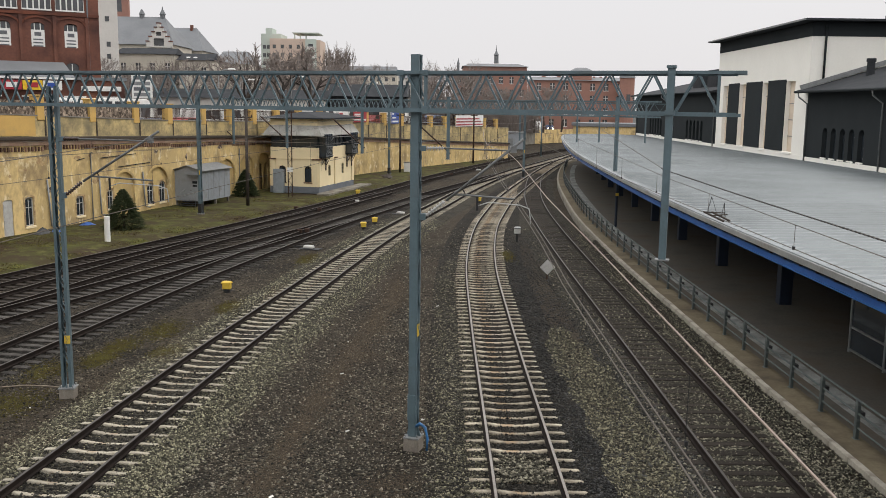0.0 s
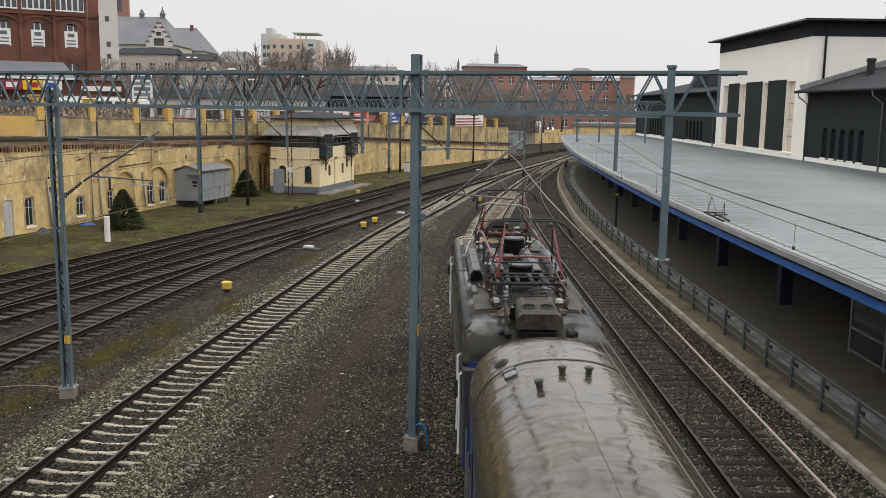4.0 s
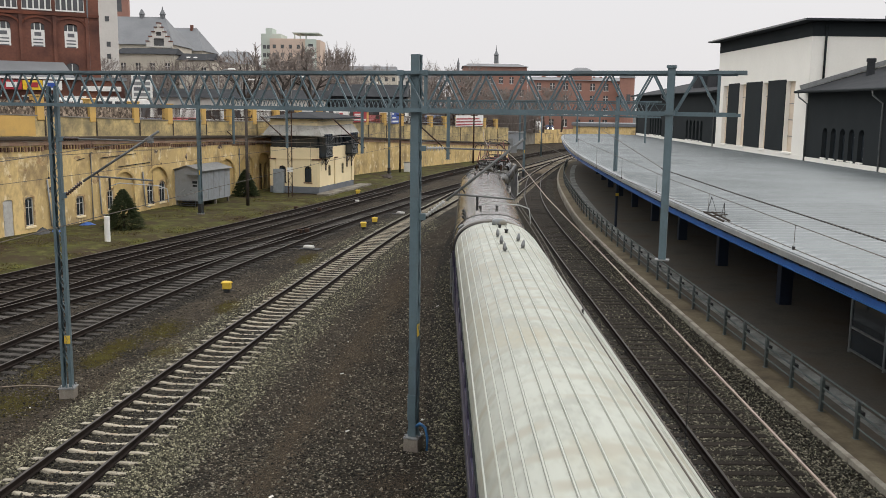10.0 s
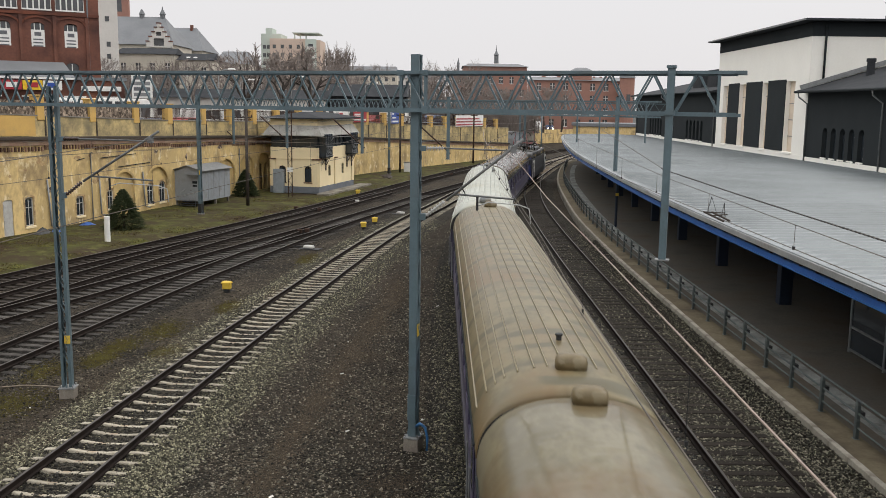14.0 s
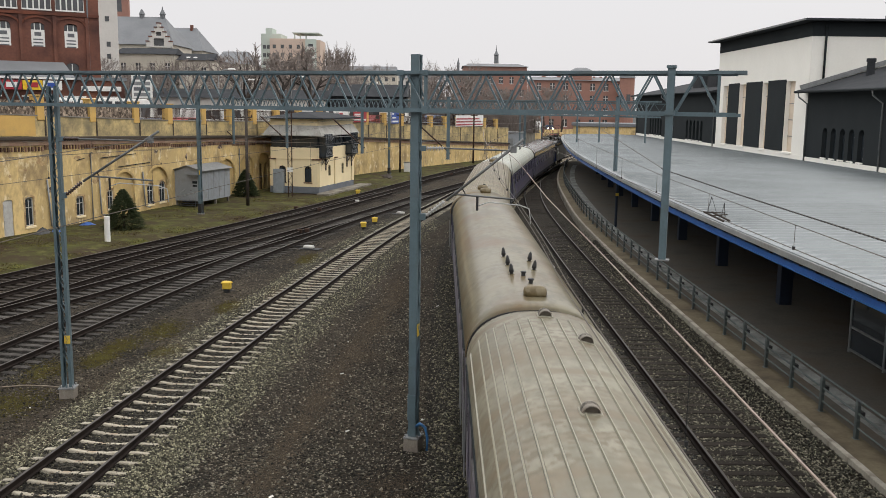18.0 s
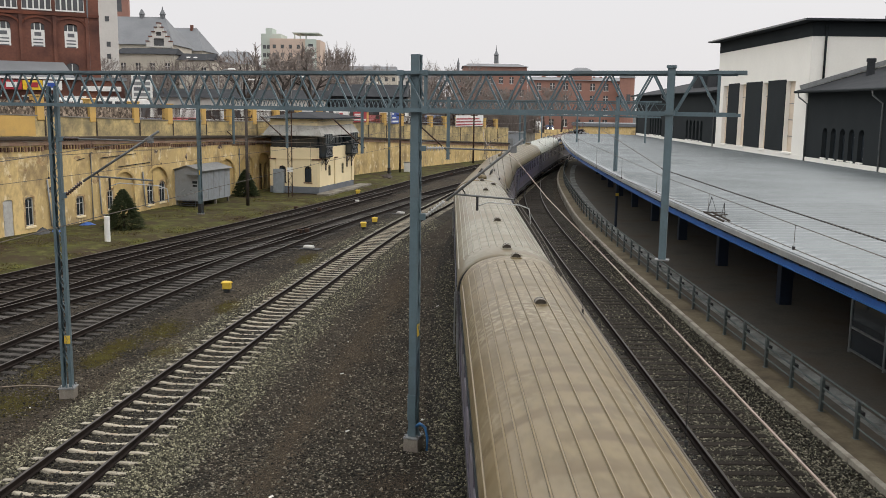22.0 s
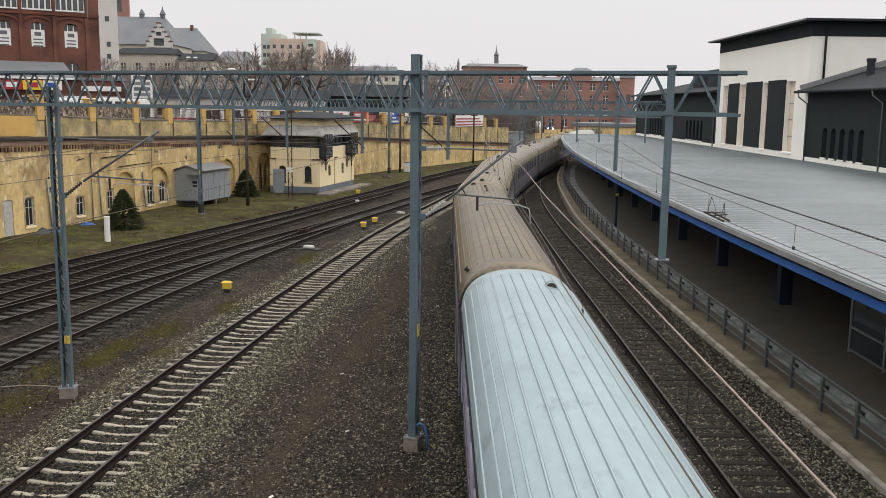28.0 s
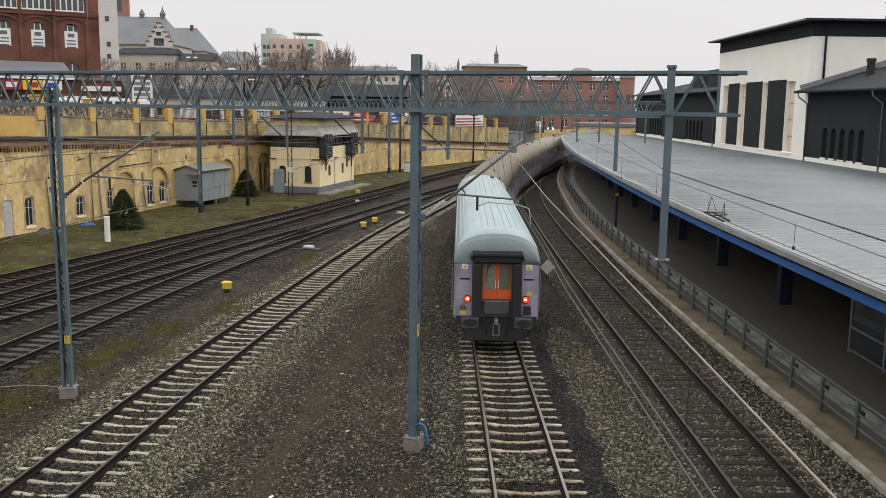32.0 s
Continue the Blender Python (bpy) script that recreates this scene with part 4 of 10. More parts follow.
def wing(name, y0, y1, eave, ridge, groups, depth, label):
    """A dark rendered wing with groups of slim round-headed windows and a slate roof."""
    b = thing(name, label, "building")
    m = face(None, (X0, y1), (X0, y0))
    L = y1 - y0
    wins = []
    for u0 in groups:
        for k in range(5):
            a = u0 + k * 1.45
            wins.append((a, a + 0.85, 4.7, 6.85))
    sheet_part("wall", [(0, 0.2), (L, 0.2), (L, eave), (0, eave)], [arched(a, c, z0, z1, 0.42, 8) for a, c, z0, z1 in wins], 0.35, DARK_RENDER, b, "smooth anthracite render", m=m)
    for a, c, z0, z1 in wins:
        w = part("window", Geo().box(a - 0.02, c + 0.02, 0.26, 0.3, z0 - 0.02, z1), PANE, b, "slim round-headed window", m=m)
        part("window_sill", Geo().box(a - 0.06, c + 0.06, -0.05, 0.2, z0 - 0.10, z0 - 0.003), WHITE_RENDER, w)
        part("reveal", Geo().box(c - 0.045, c - 0.003, 0.02, 0.255, z0 + 0.01, z1 - 0.45), WHITE_RENDER, w)
    part("base_strip", Geo().box(0, L, -0.05, -0.004, 4.2, 4.58), WHITE_RENDER, b, "pale base strip above the canopy", m=m)
    part("wall", Geo().box(X0 + 0.35, X0 + depth, y0, y0 + 0.35, 0.2, eave), DARK_RENDER, b)
    part("wall", Geo().box(X0 + 0.35, X0 + depth, y1 - 0.35, y1, 0.2, eave), DARK_RENDER, b)
    part("wall", Geo().box(X0 + depth - 0.3, X0 + depth, y0 + 0.35, y1 - 0.35, 0.2, eave), DARK_RENDER, b)
    part("roof", Geo().loft([[(X0 - 0.8, y, eave + 0.0), (X0 - 0.8, y, eave + 0.12), (X0 + depth / 2, y, ridge), (X0 + depth + 0.8, y, eave + 0.12), (X0 + depth + 0.8, y, eave)] for y in (y0, y1 + 0.45 * (y0 < 60))]), SLATE, b, "dark slate roof")
    part("gutter", Geo().tube([(X0 - 0.88, y0, eave + 0.02), (X0 - 0.88, y1 + 0.4 * (y0 < 60), eave + 0.02)], 0.09, 8), DARK_RENDER, b, smooth=True)
    for u in (0.6, L * 0.47, L - 0.6) if y0 > 60 else (0.25, 12.2, 24):
        y = y1 - u
        part("downpipe", Geo().tube([(X0 - 0.86, y, eave), (X0 - 0.8, y, eave - 0.35), (X0 - 0.12, y, eave - 0.85), (X0 - 0.1, y, 4.25)], 0.06, 8), GALV, b, "grey downpipe", smooth=True)
    return b


# Unseen near end is added to block light entering behind the canopy
w1 = wing("station_wing", -40, 69.4, 9.4, 13.6, (3.15, 14.7, 26.2), 26, "anthracite station wing with round-headed windows and slate roof")
part("flashing", Geo().bar((X0 - 0.7, 69.2, 9.75), (X0 + 12.6, 69.2, 13.9), 0.12, 0.35), GALV, w1, "pale metal flashing along the hall")
part("chimney", Geo().disc((X0 + 3.0, 66.0, 10.3), 0.27, 1.25, 12).disc((X0 + 3.0, 66.0, 11.55), 0.33, 0.25, 12), SLATE, w1, "dark round vent stack")
w2 = wing("station_wing", 92.4, 131, 9.75, 12.0, (8.8, 27.2), 18, "far anthracite station wing with slim windows and slate roof")
for y in (100.5, 106.5):
    part("roof_unit", Geo().box(X0 + 2.2, X0 + 5.2, y, y + 3.6, 10.3, 12.4, c=0.05), SLATE, w2, "grey roof plant box")

# ---------------------------------------------------------------- overhead line supports
INSUL = mat("brown_porcelain", (0.06, 0.035, 0.025), rough=0.25, bump=0.0)
INSUL_WHITE = mat("grey_porcelain", (0.42, 0.42, 0.40), rough=0.3, bump=0.0)
GAX = Vector((0.945, -0.326, 0))      # along the gantry
GPX = Vector((0.326, 0.945, 0))       # across it


def frame_m(o, ax, ay):
    return Matrix(((ax.x, ay.x, 0, o[0]), (ax.y, ay.y, 0, o[1]), (0, 0, 1, o[2] if len(o) > 2 else 0), (0, 0, 0, 1)))


def laced_mast(name, label, m, height, w=0.2, gap=0.26, lace=0.36, top_cut=0.0, foot=True, taper=1.0):
    """Two channels, their webs facing local -y and +y, tied by zigzag lacing on the sides."""
    t = thing(name, label, "mast", m, group="overhead line masts")
    for s in (-1, 1):
        y = s * gap / 2
        ch = Geo()
        ch.box(-w / 2, w / 2, y - 0.008, y + 0.008, 0.0, height)
        for e in (-1, 1):
            ya, yb = sorted((y - s * 0.008, y - s * 0.07))
            ch.box(e * w / 2 - 0.006, e * w / 2 + 0.006, ya, yb, 0.0, height)
        part("channel", ch, STEEL_PAINT, t)
    lacing = Geo()
    for e in (-1, 1):
        n = int((height - 0.5) / lace)
        for i in range(n):
            za, zb = 0.35 + i * lace, 0.35 + (i + 1) * lace
            s = 1 if i % 2 else -1
            lacing.bar((e * w / 2, -s * (gap / 2 - 0.04), za), (e * w / 2, s * (gap / 2 - 0.04), zb), 0.012, 0.05, up=(1, 0, 0))
    part("lacing", lacing, STEEL_PAINT, t, "zigzag lacing bars")
    if foot:
        part("base_plate", Geo().box(-w / 2 - 0.10, w / 2 + 0.10, -gap / 2 - 0.10, gap / 2 + 0.10, 0.0, 0.04, c=0.005), GALV, t, "pale base plate")
        for e in (-1, 1):
            part("gusset", Geo().add([(e * w / 2, -0.01, 0.04), (e * (w / 2 + 0.09), -0.01, 0.04), (e * w / 2, -0.01, 0.34), (e * w / 2, 0.01, 0.04), (e * (w / 2 + 0.09), 0.01, 0.04), (e * w / 2, 0.01, 0.34)], [(0, 1, 2), (3, 5, 4), (0, 3, 4, 1), (1, 4, 5, 2), (2, 5, 3, 0)]), STEEL_PAINT, t)
        part("footing", Geo().box(-0.19, 0.19, -0.21, 0.21, -0.5, -0.004, c=0.02), mat("brown_footing_concrete", (0.24, 0.215, 0.18), (0.14, 0.12, 0.10), rough=0.9) if "brown_footing_concrete" not in bpy.data.materials else bpy.data.materials["brown_footing_concrete"], t, "brown-stained concrete footing")
        for x in (-0.15, 0.15):
            for y in (-0.17, 0.17):
                part("bolt", Geo().disc((x, y, 0.04), 0.022, 0.06, 6), GALV, t)
    return t


MAST_C = laced_mast("gantry_mast", "grey-blue steel mast of two laced channels on a concrete footing", frame_m((-0.66, 21.15, 0.02), GAX, GPX), 9.16, 0.19, 0.24)
part("cap", Geo().box(-0.10, 0.10, -0.125, 0.125, 9.16, 9.18), STEEL_PAINT, MAST_C)
part("marker_plate", Geo().box(0.10, 0.11, -0.10, 0.04, 2.55, 2.85), YELLOW, MAST_C, "yellow marker plate")
part("cabinet", Geo().box(-0.11, 0.10, -0.16, -0.135, 0.45, 1.1, c=0.008), STEEL_PAINT, MAST_C, "small cover plate")
HOSE = mat("blue_plastic", (0.03, 0.13, 0.30), rough=0.5, bump=0.0)
part("earth_cable", Geo().tube([(0.10, -0.10, 0.30), (0.22, -0.14, 0.40), (0.36, -0.16, 0.33), (0.42, -0.16, 0.05), (0.40, -0.15, -0.25)], 0.034, 8), HOSE, MAST_C, "dull blue cable hose", smooth=True)
part("hose_sleeve", Geo().tube([(0.10, -0.12, 0.31), (0.22, -0.16, 0.42), (0.34, -0.18, 0.36)], 0.036, 8), HOSE, MAST_C, "blue sleeve", smooth=True)
MAST_L = laced_mast("gantry_mast", "grey-blue laced steel mast with yellow plate on mossy ground", frame_m((-10.62, 24.75, -0.02), Vector((-0.10, 0.995, 0)), Vector((-0.995, -0.10, 0))), 8.45, 0.22, 0.26)
part("marker_plate", Geo().box(-0.13, -0.12, -0.16, 0.0, 1.32, 1.55), YELLOW, MAST_L, "yellow marker plate")
part("earth_strap", Geo().tube([(0.0, 0.15, 0.0), (0.5, 0.8, -0.10), (1.0, 1.6, -0.23), (0.85, 2.4, -0.24), (0.5, 3.6, -0.25)], 0.022, 6), mat("tarnished_strap", (0.19, 0.15, 0.105), (0.12, 0.095, 0.07), rough=0.7), MAST_L, "tarnished earth strap", smooth=True)


def truss(name, label, a, b, h=0.86, w=0.42, half=0.46, r=0.05):
    """A box lattice girder from a to b (bottom chord centre line)."""
    a, b = Vector(a), Vector(b)
    L = (b - a).length
    d = (b - a).normalized()
    t = thing(name, label, "gantry girder", frame_m(a, d, Vector((-d.y, d.x, 0))))
    for y in (-w / 2, w / 2):
        part("chord", Geo().box(0, L, y - r, y + r, -0.035, 0.03).box(0, L, y - r * 0.2, y + r * 0.2, 0.03, 0.05), STEEL_PAINT, t)
        part("chord", Geo().box(0, L, y - r, y + r, h - 0.035, h + 0.035).box(0, L, y - r * 0.2, y + r * 0.2, h - 0.06, h - 0.035), STEEL_PAINT, t)
        n = int(L / half)
        off = 0.0
        for i in range(n):
            xa, xb = off + i * half, off + (i + 1) * half
            if xb > L:
                break
            za, zb = (0.03, h - 0.03) if i % 2 == 0 else (h - 0.03, 0.03)
            part("diagonal", Geo().bar((xa + 0.02, y, za), (xb - 0.02, y, zb), 0.034, 0.05, up=(0, 1, 0)), STEEL_PAINT, t)
    flat = Geo()
    for i in range(int(L / (half * 2))):
        x = i * half * 2
        for z in (0, h):
            flat.bar((x, -w / 2, z), (x + half, w / 2, z), 0.03, 0.03).bar((x + half, w / 2, z), (x + half * 2, -w / 2, z), 0.03, 0.03)
    part("wind_bracing", flat, STEEL_PAINT, t)
    return t, L


G0 = Vector((-0.66, 21.15, 7.93))
T1, L1 = truss("gantry_girder", "grey-blue box lattice girder spanning the tracks on masts", G0 - GAX * 17.2, G0 + GAX * 7.05)
for x in (16.9, 17.5):
    part("gusset_plate", Geo().box(x - 0.08, x + 0.08, -0.28, -0.265, 0.78, 0.91, c=0.005), STEEL_PAINT, T1)
    part("gusset_plate", Geo().box(x - 0.07, x + 0.07, -0.28, -0.265, -0.07, 0.10, c=0.005), STEEL_PAINT, T1)
    part("bolt", Geo().bar((x, -0.29, 0.85), (x, -0.26, 0.85), 0.03, 0.03), STEEL_PAINT, T1)
for x in (16.9, 17.5, L1 - 0.35):
    part("end_post", Geo().box(x - 0.03, x + 0.03, -0.25, -0.17, 0.0, 0.86), STEEL_PAINT, T1)
part("end_plate", Geo().box(L1 - 0.05, L1 + 0.18, -0.26, 0.26, 0.82, 0.895).box(L1 - 0.05, L1 + 0.1, -0.26, 0.26, -0.035, 0.03), STEEL_PAINT, T1)


def drop_post(name, m, top, bottom, label, s=0.075):
    t = thing(name, label, "drop post", m, group="drop posts")
    part("post", Geo().box(-s, s, -s, s, bottom, top, c=0.008), STEEL_PAINT, t)
    part("foot_plate", Geo().box(-s - 0.07, s + 0.07, -s - 0.04, s + 0.04, bottom - 0.025, bottom), GALV, t)
    part("clamp", Geo().box(-s - 0.02, s + 0.02, -s - 0.03, s + 0.03, top - 1.02, top - 0.92).box(-s - 0.02, s + 0.02, -s - 0.03, s + 0.03, top - 0.06, top), STEEL_PAINT, t)
    return t


RP = G0 + GAX * 5.75 - GPX * 0.32
drop_post("drop_post", frame_m((RP.x, RP.y), GAX, GPX), 8.93, 4.88, "square grey-blue post hanging from the girder")


def insulator(g, a, b, n=7, r=0.055):
    a, b = Vector(a), Vector(b)
    for i in range(n):
        c = a.lerp(b, (i + 0.5) / n)
        d = (b - a).normalized()
        g.tube([c - d * 0.012, c + d * 0.012], r, 10)
    g.tube([a, b], r * 0.45, 8)


ARM_STEEL = mat("dull_arm_steel", (0.17, 0.172, 0.17), (0.11, 0.112, 0.11), rough=0.55, metal=0.4, scale=3, fine=20, bump=0.04)
PALE_ARM = mat("pale_aluminium_arm", (0.42, 0.42, 0.41), (0.33, 0.33, 0.32), rough=0.5, bump=0.0)


def cantilever(name, label, root, ax, ins_col, reach=2.15, rise=1.68, z=5.40):
    """Hinged bracket: diagonal tube, top tie and steady arm with its insulators. root: plan place on the mast, ax: way out over the track."""
    t = thing(name, label, "cantilever", frame_m((root[0], root[1]), ax, Vector((-ax.y, ax.x, 0))), group="overhead line brackets")
    part("diagonal_tube", Geo().tube([(0.62, 0, z + 0.45), (reach + 0.25, 0, z + rise + 0.22)], 0.033, 10), ARM_STEEL, t, smooth=True)
    g = Geo()
    insulator(g, (0.14, 0, z + 0.08), (0.58, 0, z + 0.43))
    part("insulator", g, ins_col, t, smooth=True)
    g = Geo()
    insulator(g, (0.14, 0, z + rise - 0.02), (0.55, 0, z + rise - 0.01), 6)
    part("insulator", g, ins_col, t, smooth=True)
    part("top_tie", Geo().tube([(0.55, 0, z + rise - 0.01), (reach + 0.02, 0, z + rise - 0.05)], 0.02, 8), ARM_STEEL, t, smooth=True)
    part("hinge", Geo().box(-0.02, 0.14, -0.05, 0.05, z - 0.02, z + 0.14).box(-0.02, 0.14, -0.05, 0.05, z + rise - 0.08, z + rise + 0.04), STEEL_PAINT, t)
    part("steady_tube", Geo().tube([(0.82, 0, z + 0.60), (reach + 0.05, 0, z + 0.50)], 0.024, 8), ARM_STEEL, t, smooth=True)
    part("hanger", Geo().tube([(1.0, 0, z + 0.72), (1.06, 0, z + 0.62), (1.05, 0, z + 0.58)], 0.016, 6).tube([(1.35, 0, z + 0.55), (1.35, 0, z + 0.22)], 0.03, 6), BLACK, t)
    part("steady_arm", Geo().tube([(1.36, 0, z + 0.33), (1.62, 0, z + 0.42), (reach + 0.2, 0, z + 0.36), (reach + 0.42, 0, z + 0.28), (reach + 0.46, 0, z + 0.02), (reach + 0.46, 0, z - 0.08)], 0.014, 6), PALE_ARM, t, "pale bent steady arm", smooth=True)
    part("clamp", Geo().box(reach - 0.05, reach + 0.09, -0.06, 0.06, z + rise - 0.10, z + rise + 0.06), GALV, t)
    return t


cantilever("cantilever", "galvanised overhead-line bracket with insulators over the middle track", (-0.56, 21.12), Vector((1, 0.0, 0)), INSUL_WHITE)
cantilever("cantilever", "galvanised overhead-line bracket with brown insulators over the siding", (-10.5, 24.7), Vector((1, -0.02, 0)), INSUL, 2.5, 1.62, 5.42)

# the second and third gantries, farther along the yard
GA2 = Vector((28.2, -28.0, 0)).normalized()
T2, L2 = truss("gantry_girder", "second grey-blue lattice girder farther along the yard", (-19.5, 81.2, 7.56), (11.8, 50.4, 7.56), half=0.5)
for q, (x, y) in enumerate(((-18.25, 80.0), (-12.6, 74.4), (-5.86, 67.7), (0.5, 61.4), (10.04, 52.0))):
    drop_post("drop_post", frame_m((x - 0.25, y - 0.25), GA2, Vector((-GA2.y, GA2.x, 0))), 8.65, 4.5, "square grey-blue post hanging from the second girder", 0.085)
T3, L3 = truss("gantry_girder", "far lattice girder beyond the signal box", (-6.6, 108.2, 7.7), (24.5, 100.5, 7.7), half=0.6)
for x, y in ((8.6, 104.2), (14.9, 102.7), (17.3, 102.1), (22.2, 101.0)):
    drop_post("drop_post", frame_m((x, y - 0.3), Vector((1, -0.25, 0)).normalized(), Vector((0.25, 1, 0)).normalized()), 8.6, 4.2, "square grey-blue post hanging from the far girder", 0.09)
for (x, y), h, lab in (((-17.9, 66.2), 8.65, "grey-blue laced mast with a black foot beside the hut"), ((-6.55, 107.6), 8.7, "grey-blue laced mast with a black foot by the wall"), ((9.2, 104.6), 8.7, "grey-blue laced mast under the far girder")):
    mm = laced_mast("overhead_mast", lab, frame_m((x, y, -0.05), Vector((0.945, -0.326, 0)), GPX), h, 0.2, 0.28, 0.42)
    part("black_foot", Geo().box(-0.13, 0.13, -0.17, 0.17, 0.0, 0.75), BLACK, mm, "tarred black foot")
    part("marker_plate", Geo().box(0.02, 0.11, -0.17, -0.155, 2.9, 3.2), YELLOW, mm)

for (x, y), h, c, r in (((-15.8, 72.5), 7.6, BARK, 0.14), ((-5.4, 111.0), 7.5, BARK, 0.13), ((4.2, 131), 7.4, RUST, 0.14), ((1.6, 133), 7.4, RUST, 0.14), ((16.2, 152), 7.5, STEEL_PAINT, 0.14)):
    p = thing("line_pole", "dark weathered line pole beside the sidings", "pole", pose(x, y, -0.1), group="line poles")
    part("pole", Geo().disc((0, 0, 0), r, h, 10, r * 0.75), c, p, smooth=True)
    part("crossarm", Geo().box(-0.5, 0.5, -0.05, 0.05, h - 0.6, h - 0.5), c, p)
    for e in (-0.42, 0.42):
        part("insulator", Geo().disc((e, 0, h - 0.5), 0.05, 0.16, 8, 0.03), INSUL, p)
LP = thing("lattice_pole", "rust-brown lattice pole with small white plate", "pole", pose(-13.6, 79.8, -0.1, 0, 0, 10))
for x in (-0.17, 0.17):
    part("leg", Geo().box(x - 0.045, x + 0.045, -0.05, 0.05, 0, 8.6), RUST, LP)
g = Geo()
for i in range(22):
    s = 1 if i % 2 else -1
    g.bar((-s * 0.14, 0, 0.3 + i * 0.38), (s * 0.14, 0, 0.68 + i * 0.38), 0.03, 0.03, up=(0, 1, 0))
part("lacing", g, RUST, LP)
part("plate", Geo().box(-0.24, 0.24, -0.08, -0.06, 2.2, 2.6), WHITE_PAINT, LP)

# brackets on the drop posts of the second girder, reaching up to both sides
for x, y in ((-18.25, 80.0), (-12.6, 74.4), (-5.86, 67.7), (0.5, 61.4)):
    t = thing("cantilever", "dark steel bracket tubes on a hanging post", "cantilever", pose(x, y, 0, 0, 0, -12), group="overhead line brackets")
    part("diagonal_tube", Geo().tube([(-0.1, 0, 4.85), (-2.6, 0, 7.0)], 0.05, 8), RUST, t, smooth=True)
    part("top_tie", Geo().tube([(-0.1, 0, 6.9), (-2.4, 0, 6.9)], 0.03, 6), GALV, t, smooth=True)
    g = Geo()
    insulator(g, (-0.15, 0, 4.9), (-0.5, 0, 5.2), 5)
    part("insulator", g, INSUL, t)
    part("steady_arm", Geo().tube([(-1.0, 0, 5.7), (-2.5, 0, 5.62), (-2.7, 0, 5.35)], 0.025, 6), GALV, t, smooth=True)

# ---------------------------------------------------------------- wires
def catenary(name, label, curve, y0, y1, contact, carrier, side=((0, 1), (0.0, 0.0)), side2=((0, 1), (0.0, 0.0)), double=False, drop=6.0):
    """Contact wire, carrier wire that sags between its supports, and droppers. contact, carrier: heights by y."""
    t = thing(name, label, "overhead line")
    s0, s1 = curve.s_at_y(y0), curve.s_at_y(y1)
    n = int((s1 - s0) / 2.0)

    def at(i, zt, off=0.0):
        q, d = curve.at(s0 + (s1 - s0) * i / n)
        e = off + float(np.interp(q[1], *(side if zt is contact else side2)))
        return (q[0] + d[1] * e, q[1] - d[0] * e, float(np.interp(q[1], *zt)))

    for off in ((-0.02, 0.06) if double else (0.0,)):
        part("contact_wire", Geo().tube([at(i, contact, off) for i in range(n + 1)], 0.008 if double else 0.010, 5), WIRE, t)
    part("carrier_wire", Geo().tube([at(i, carrier, 0.0) for i in range(n + 1)], 0.009, 5), COPPER if double else WIRE, t)
    step = max(1, int(drop / 2))
    for i in range(1, n, step):
        a, b = at(i, carrier), at(i, contact)
        if double and a[1] < 19:
            continue
        part("dropper", Geo().tube([a, b], 0.006, 4), WIRE, t)
        part("clamp", Geo().box(b[0] - 0.02, b[0] + 0.02, b[1] - 0.03, b[1] + 0.03, b[2] - 0.02, b[2] + 0.05), BLACK, t)
    return t


catenary("overhead_line", "paired copper contact wires and carrier over the middle track", TRACK_C, -20, 120,
         ((-20, 21, 60, 120), (5.63, 5.63, 5.63, 5.6)), ((-20, 4, 12, 16, 21, 40, 60, 90, 120), (6.05, 6.05, 6.1, 6.4, 6.92, 6.4, 6.9, 6.4, 6.9)), double=True, side=((-20, 5, 8, 12, 16, 21, 40, 120), (-0.30, -0.28, -0.28, -0.27, -0.16, -0.08, 0.1, 0.0)), side2=((-20, 4, 12, 16, 21, 40, 120), (0.05, 0.1, 0.2, -0.05, -0.32, 0.0, 0.0)), drop=5)
catenary("overhead_line", "weathered contact wire with knotted carrier over the platform track", TRACK_D, -20, 100,
         ((-20, 50, 100), (5.28, 5.28, 5.3)), ((-20, 14, 28, 52, 75, 100), (5.7, 5.73, 5.86, 6.5, 5.95, 6.5)), drop=7)
part("strand", Geo().tube([(7.09, -20, 5.97), (7.09, 14, 5.99), (7.09, 22, 6.03), (7.09, 29, 6.1), (8.3, 48, 6.9), (10.0, 52, 7.4)], 0.012, 5), WIRE, bpy.data.objects["overhead_line.001"], "second upper strand")
g = Geo()
for i in range(110):
    y = 12.0 + i * 0.16
    g.tube([(7.09, y, float(np.interp(y, (12, 14, 22, 29, 30), (5.988, 5.99, 6.03, 6.10, 6.14)))), (7.09, y + 0.06, float(np.interp(y + 0.06, (12, 14, 22, 29, 30), (5.988, 5.99, 6.03, 6.10, 6.14))))], 0.019, 5)
part("beads", g, BLACK, bpy.data.objects["overhead_line.001"], "dark knots on the upper strand")
catenary("overhead_line", "contact wire and carrier over the concrete-sleeper siding", TRACK_B, -10, 100,
         ((-10, 24, 70, 100), (5.35, 5.35, 5.35, 5.3)), ((-10, 24, 46, 70, 100), (6.2, 7.05, 6.1, 6.9, 6.4)), drop=8)
catenary("overhead_line", "thin contact wire and carrier over the old sidings", TRACK_A, 5, 100,
         ((5, 40, 70, 100), (5.4, 5.4, 5.4, 5.3)), ((5, 40, 72, 100), (6.7, 6.0, 6.9, 6.4)), drop=9)
catenary("overhead_line", "thin contact wire and carrier over the outer siding", TRACK_A4, 16, 110,
         ((16, 50, 80, 110), (5.4, 5.4, 5.4, 5.3)), ((16, 50, 80, 110), (6.6, 6.0, 6.9, 6.4)), drop=10)

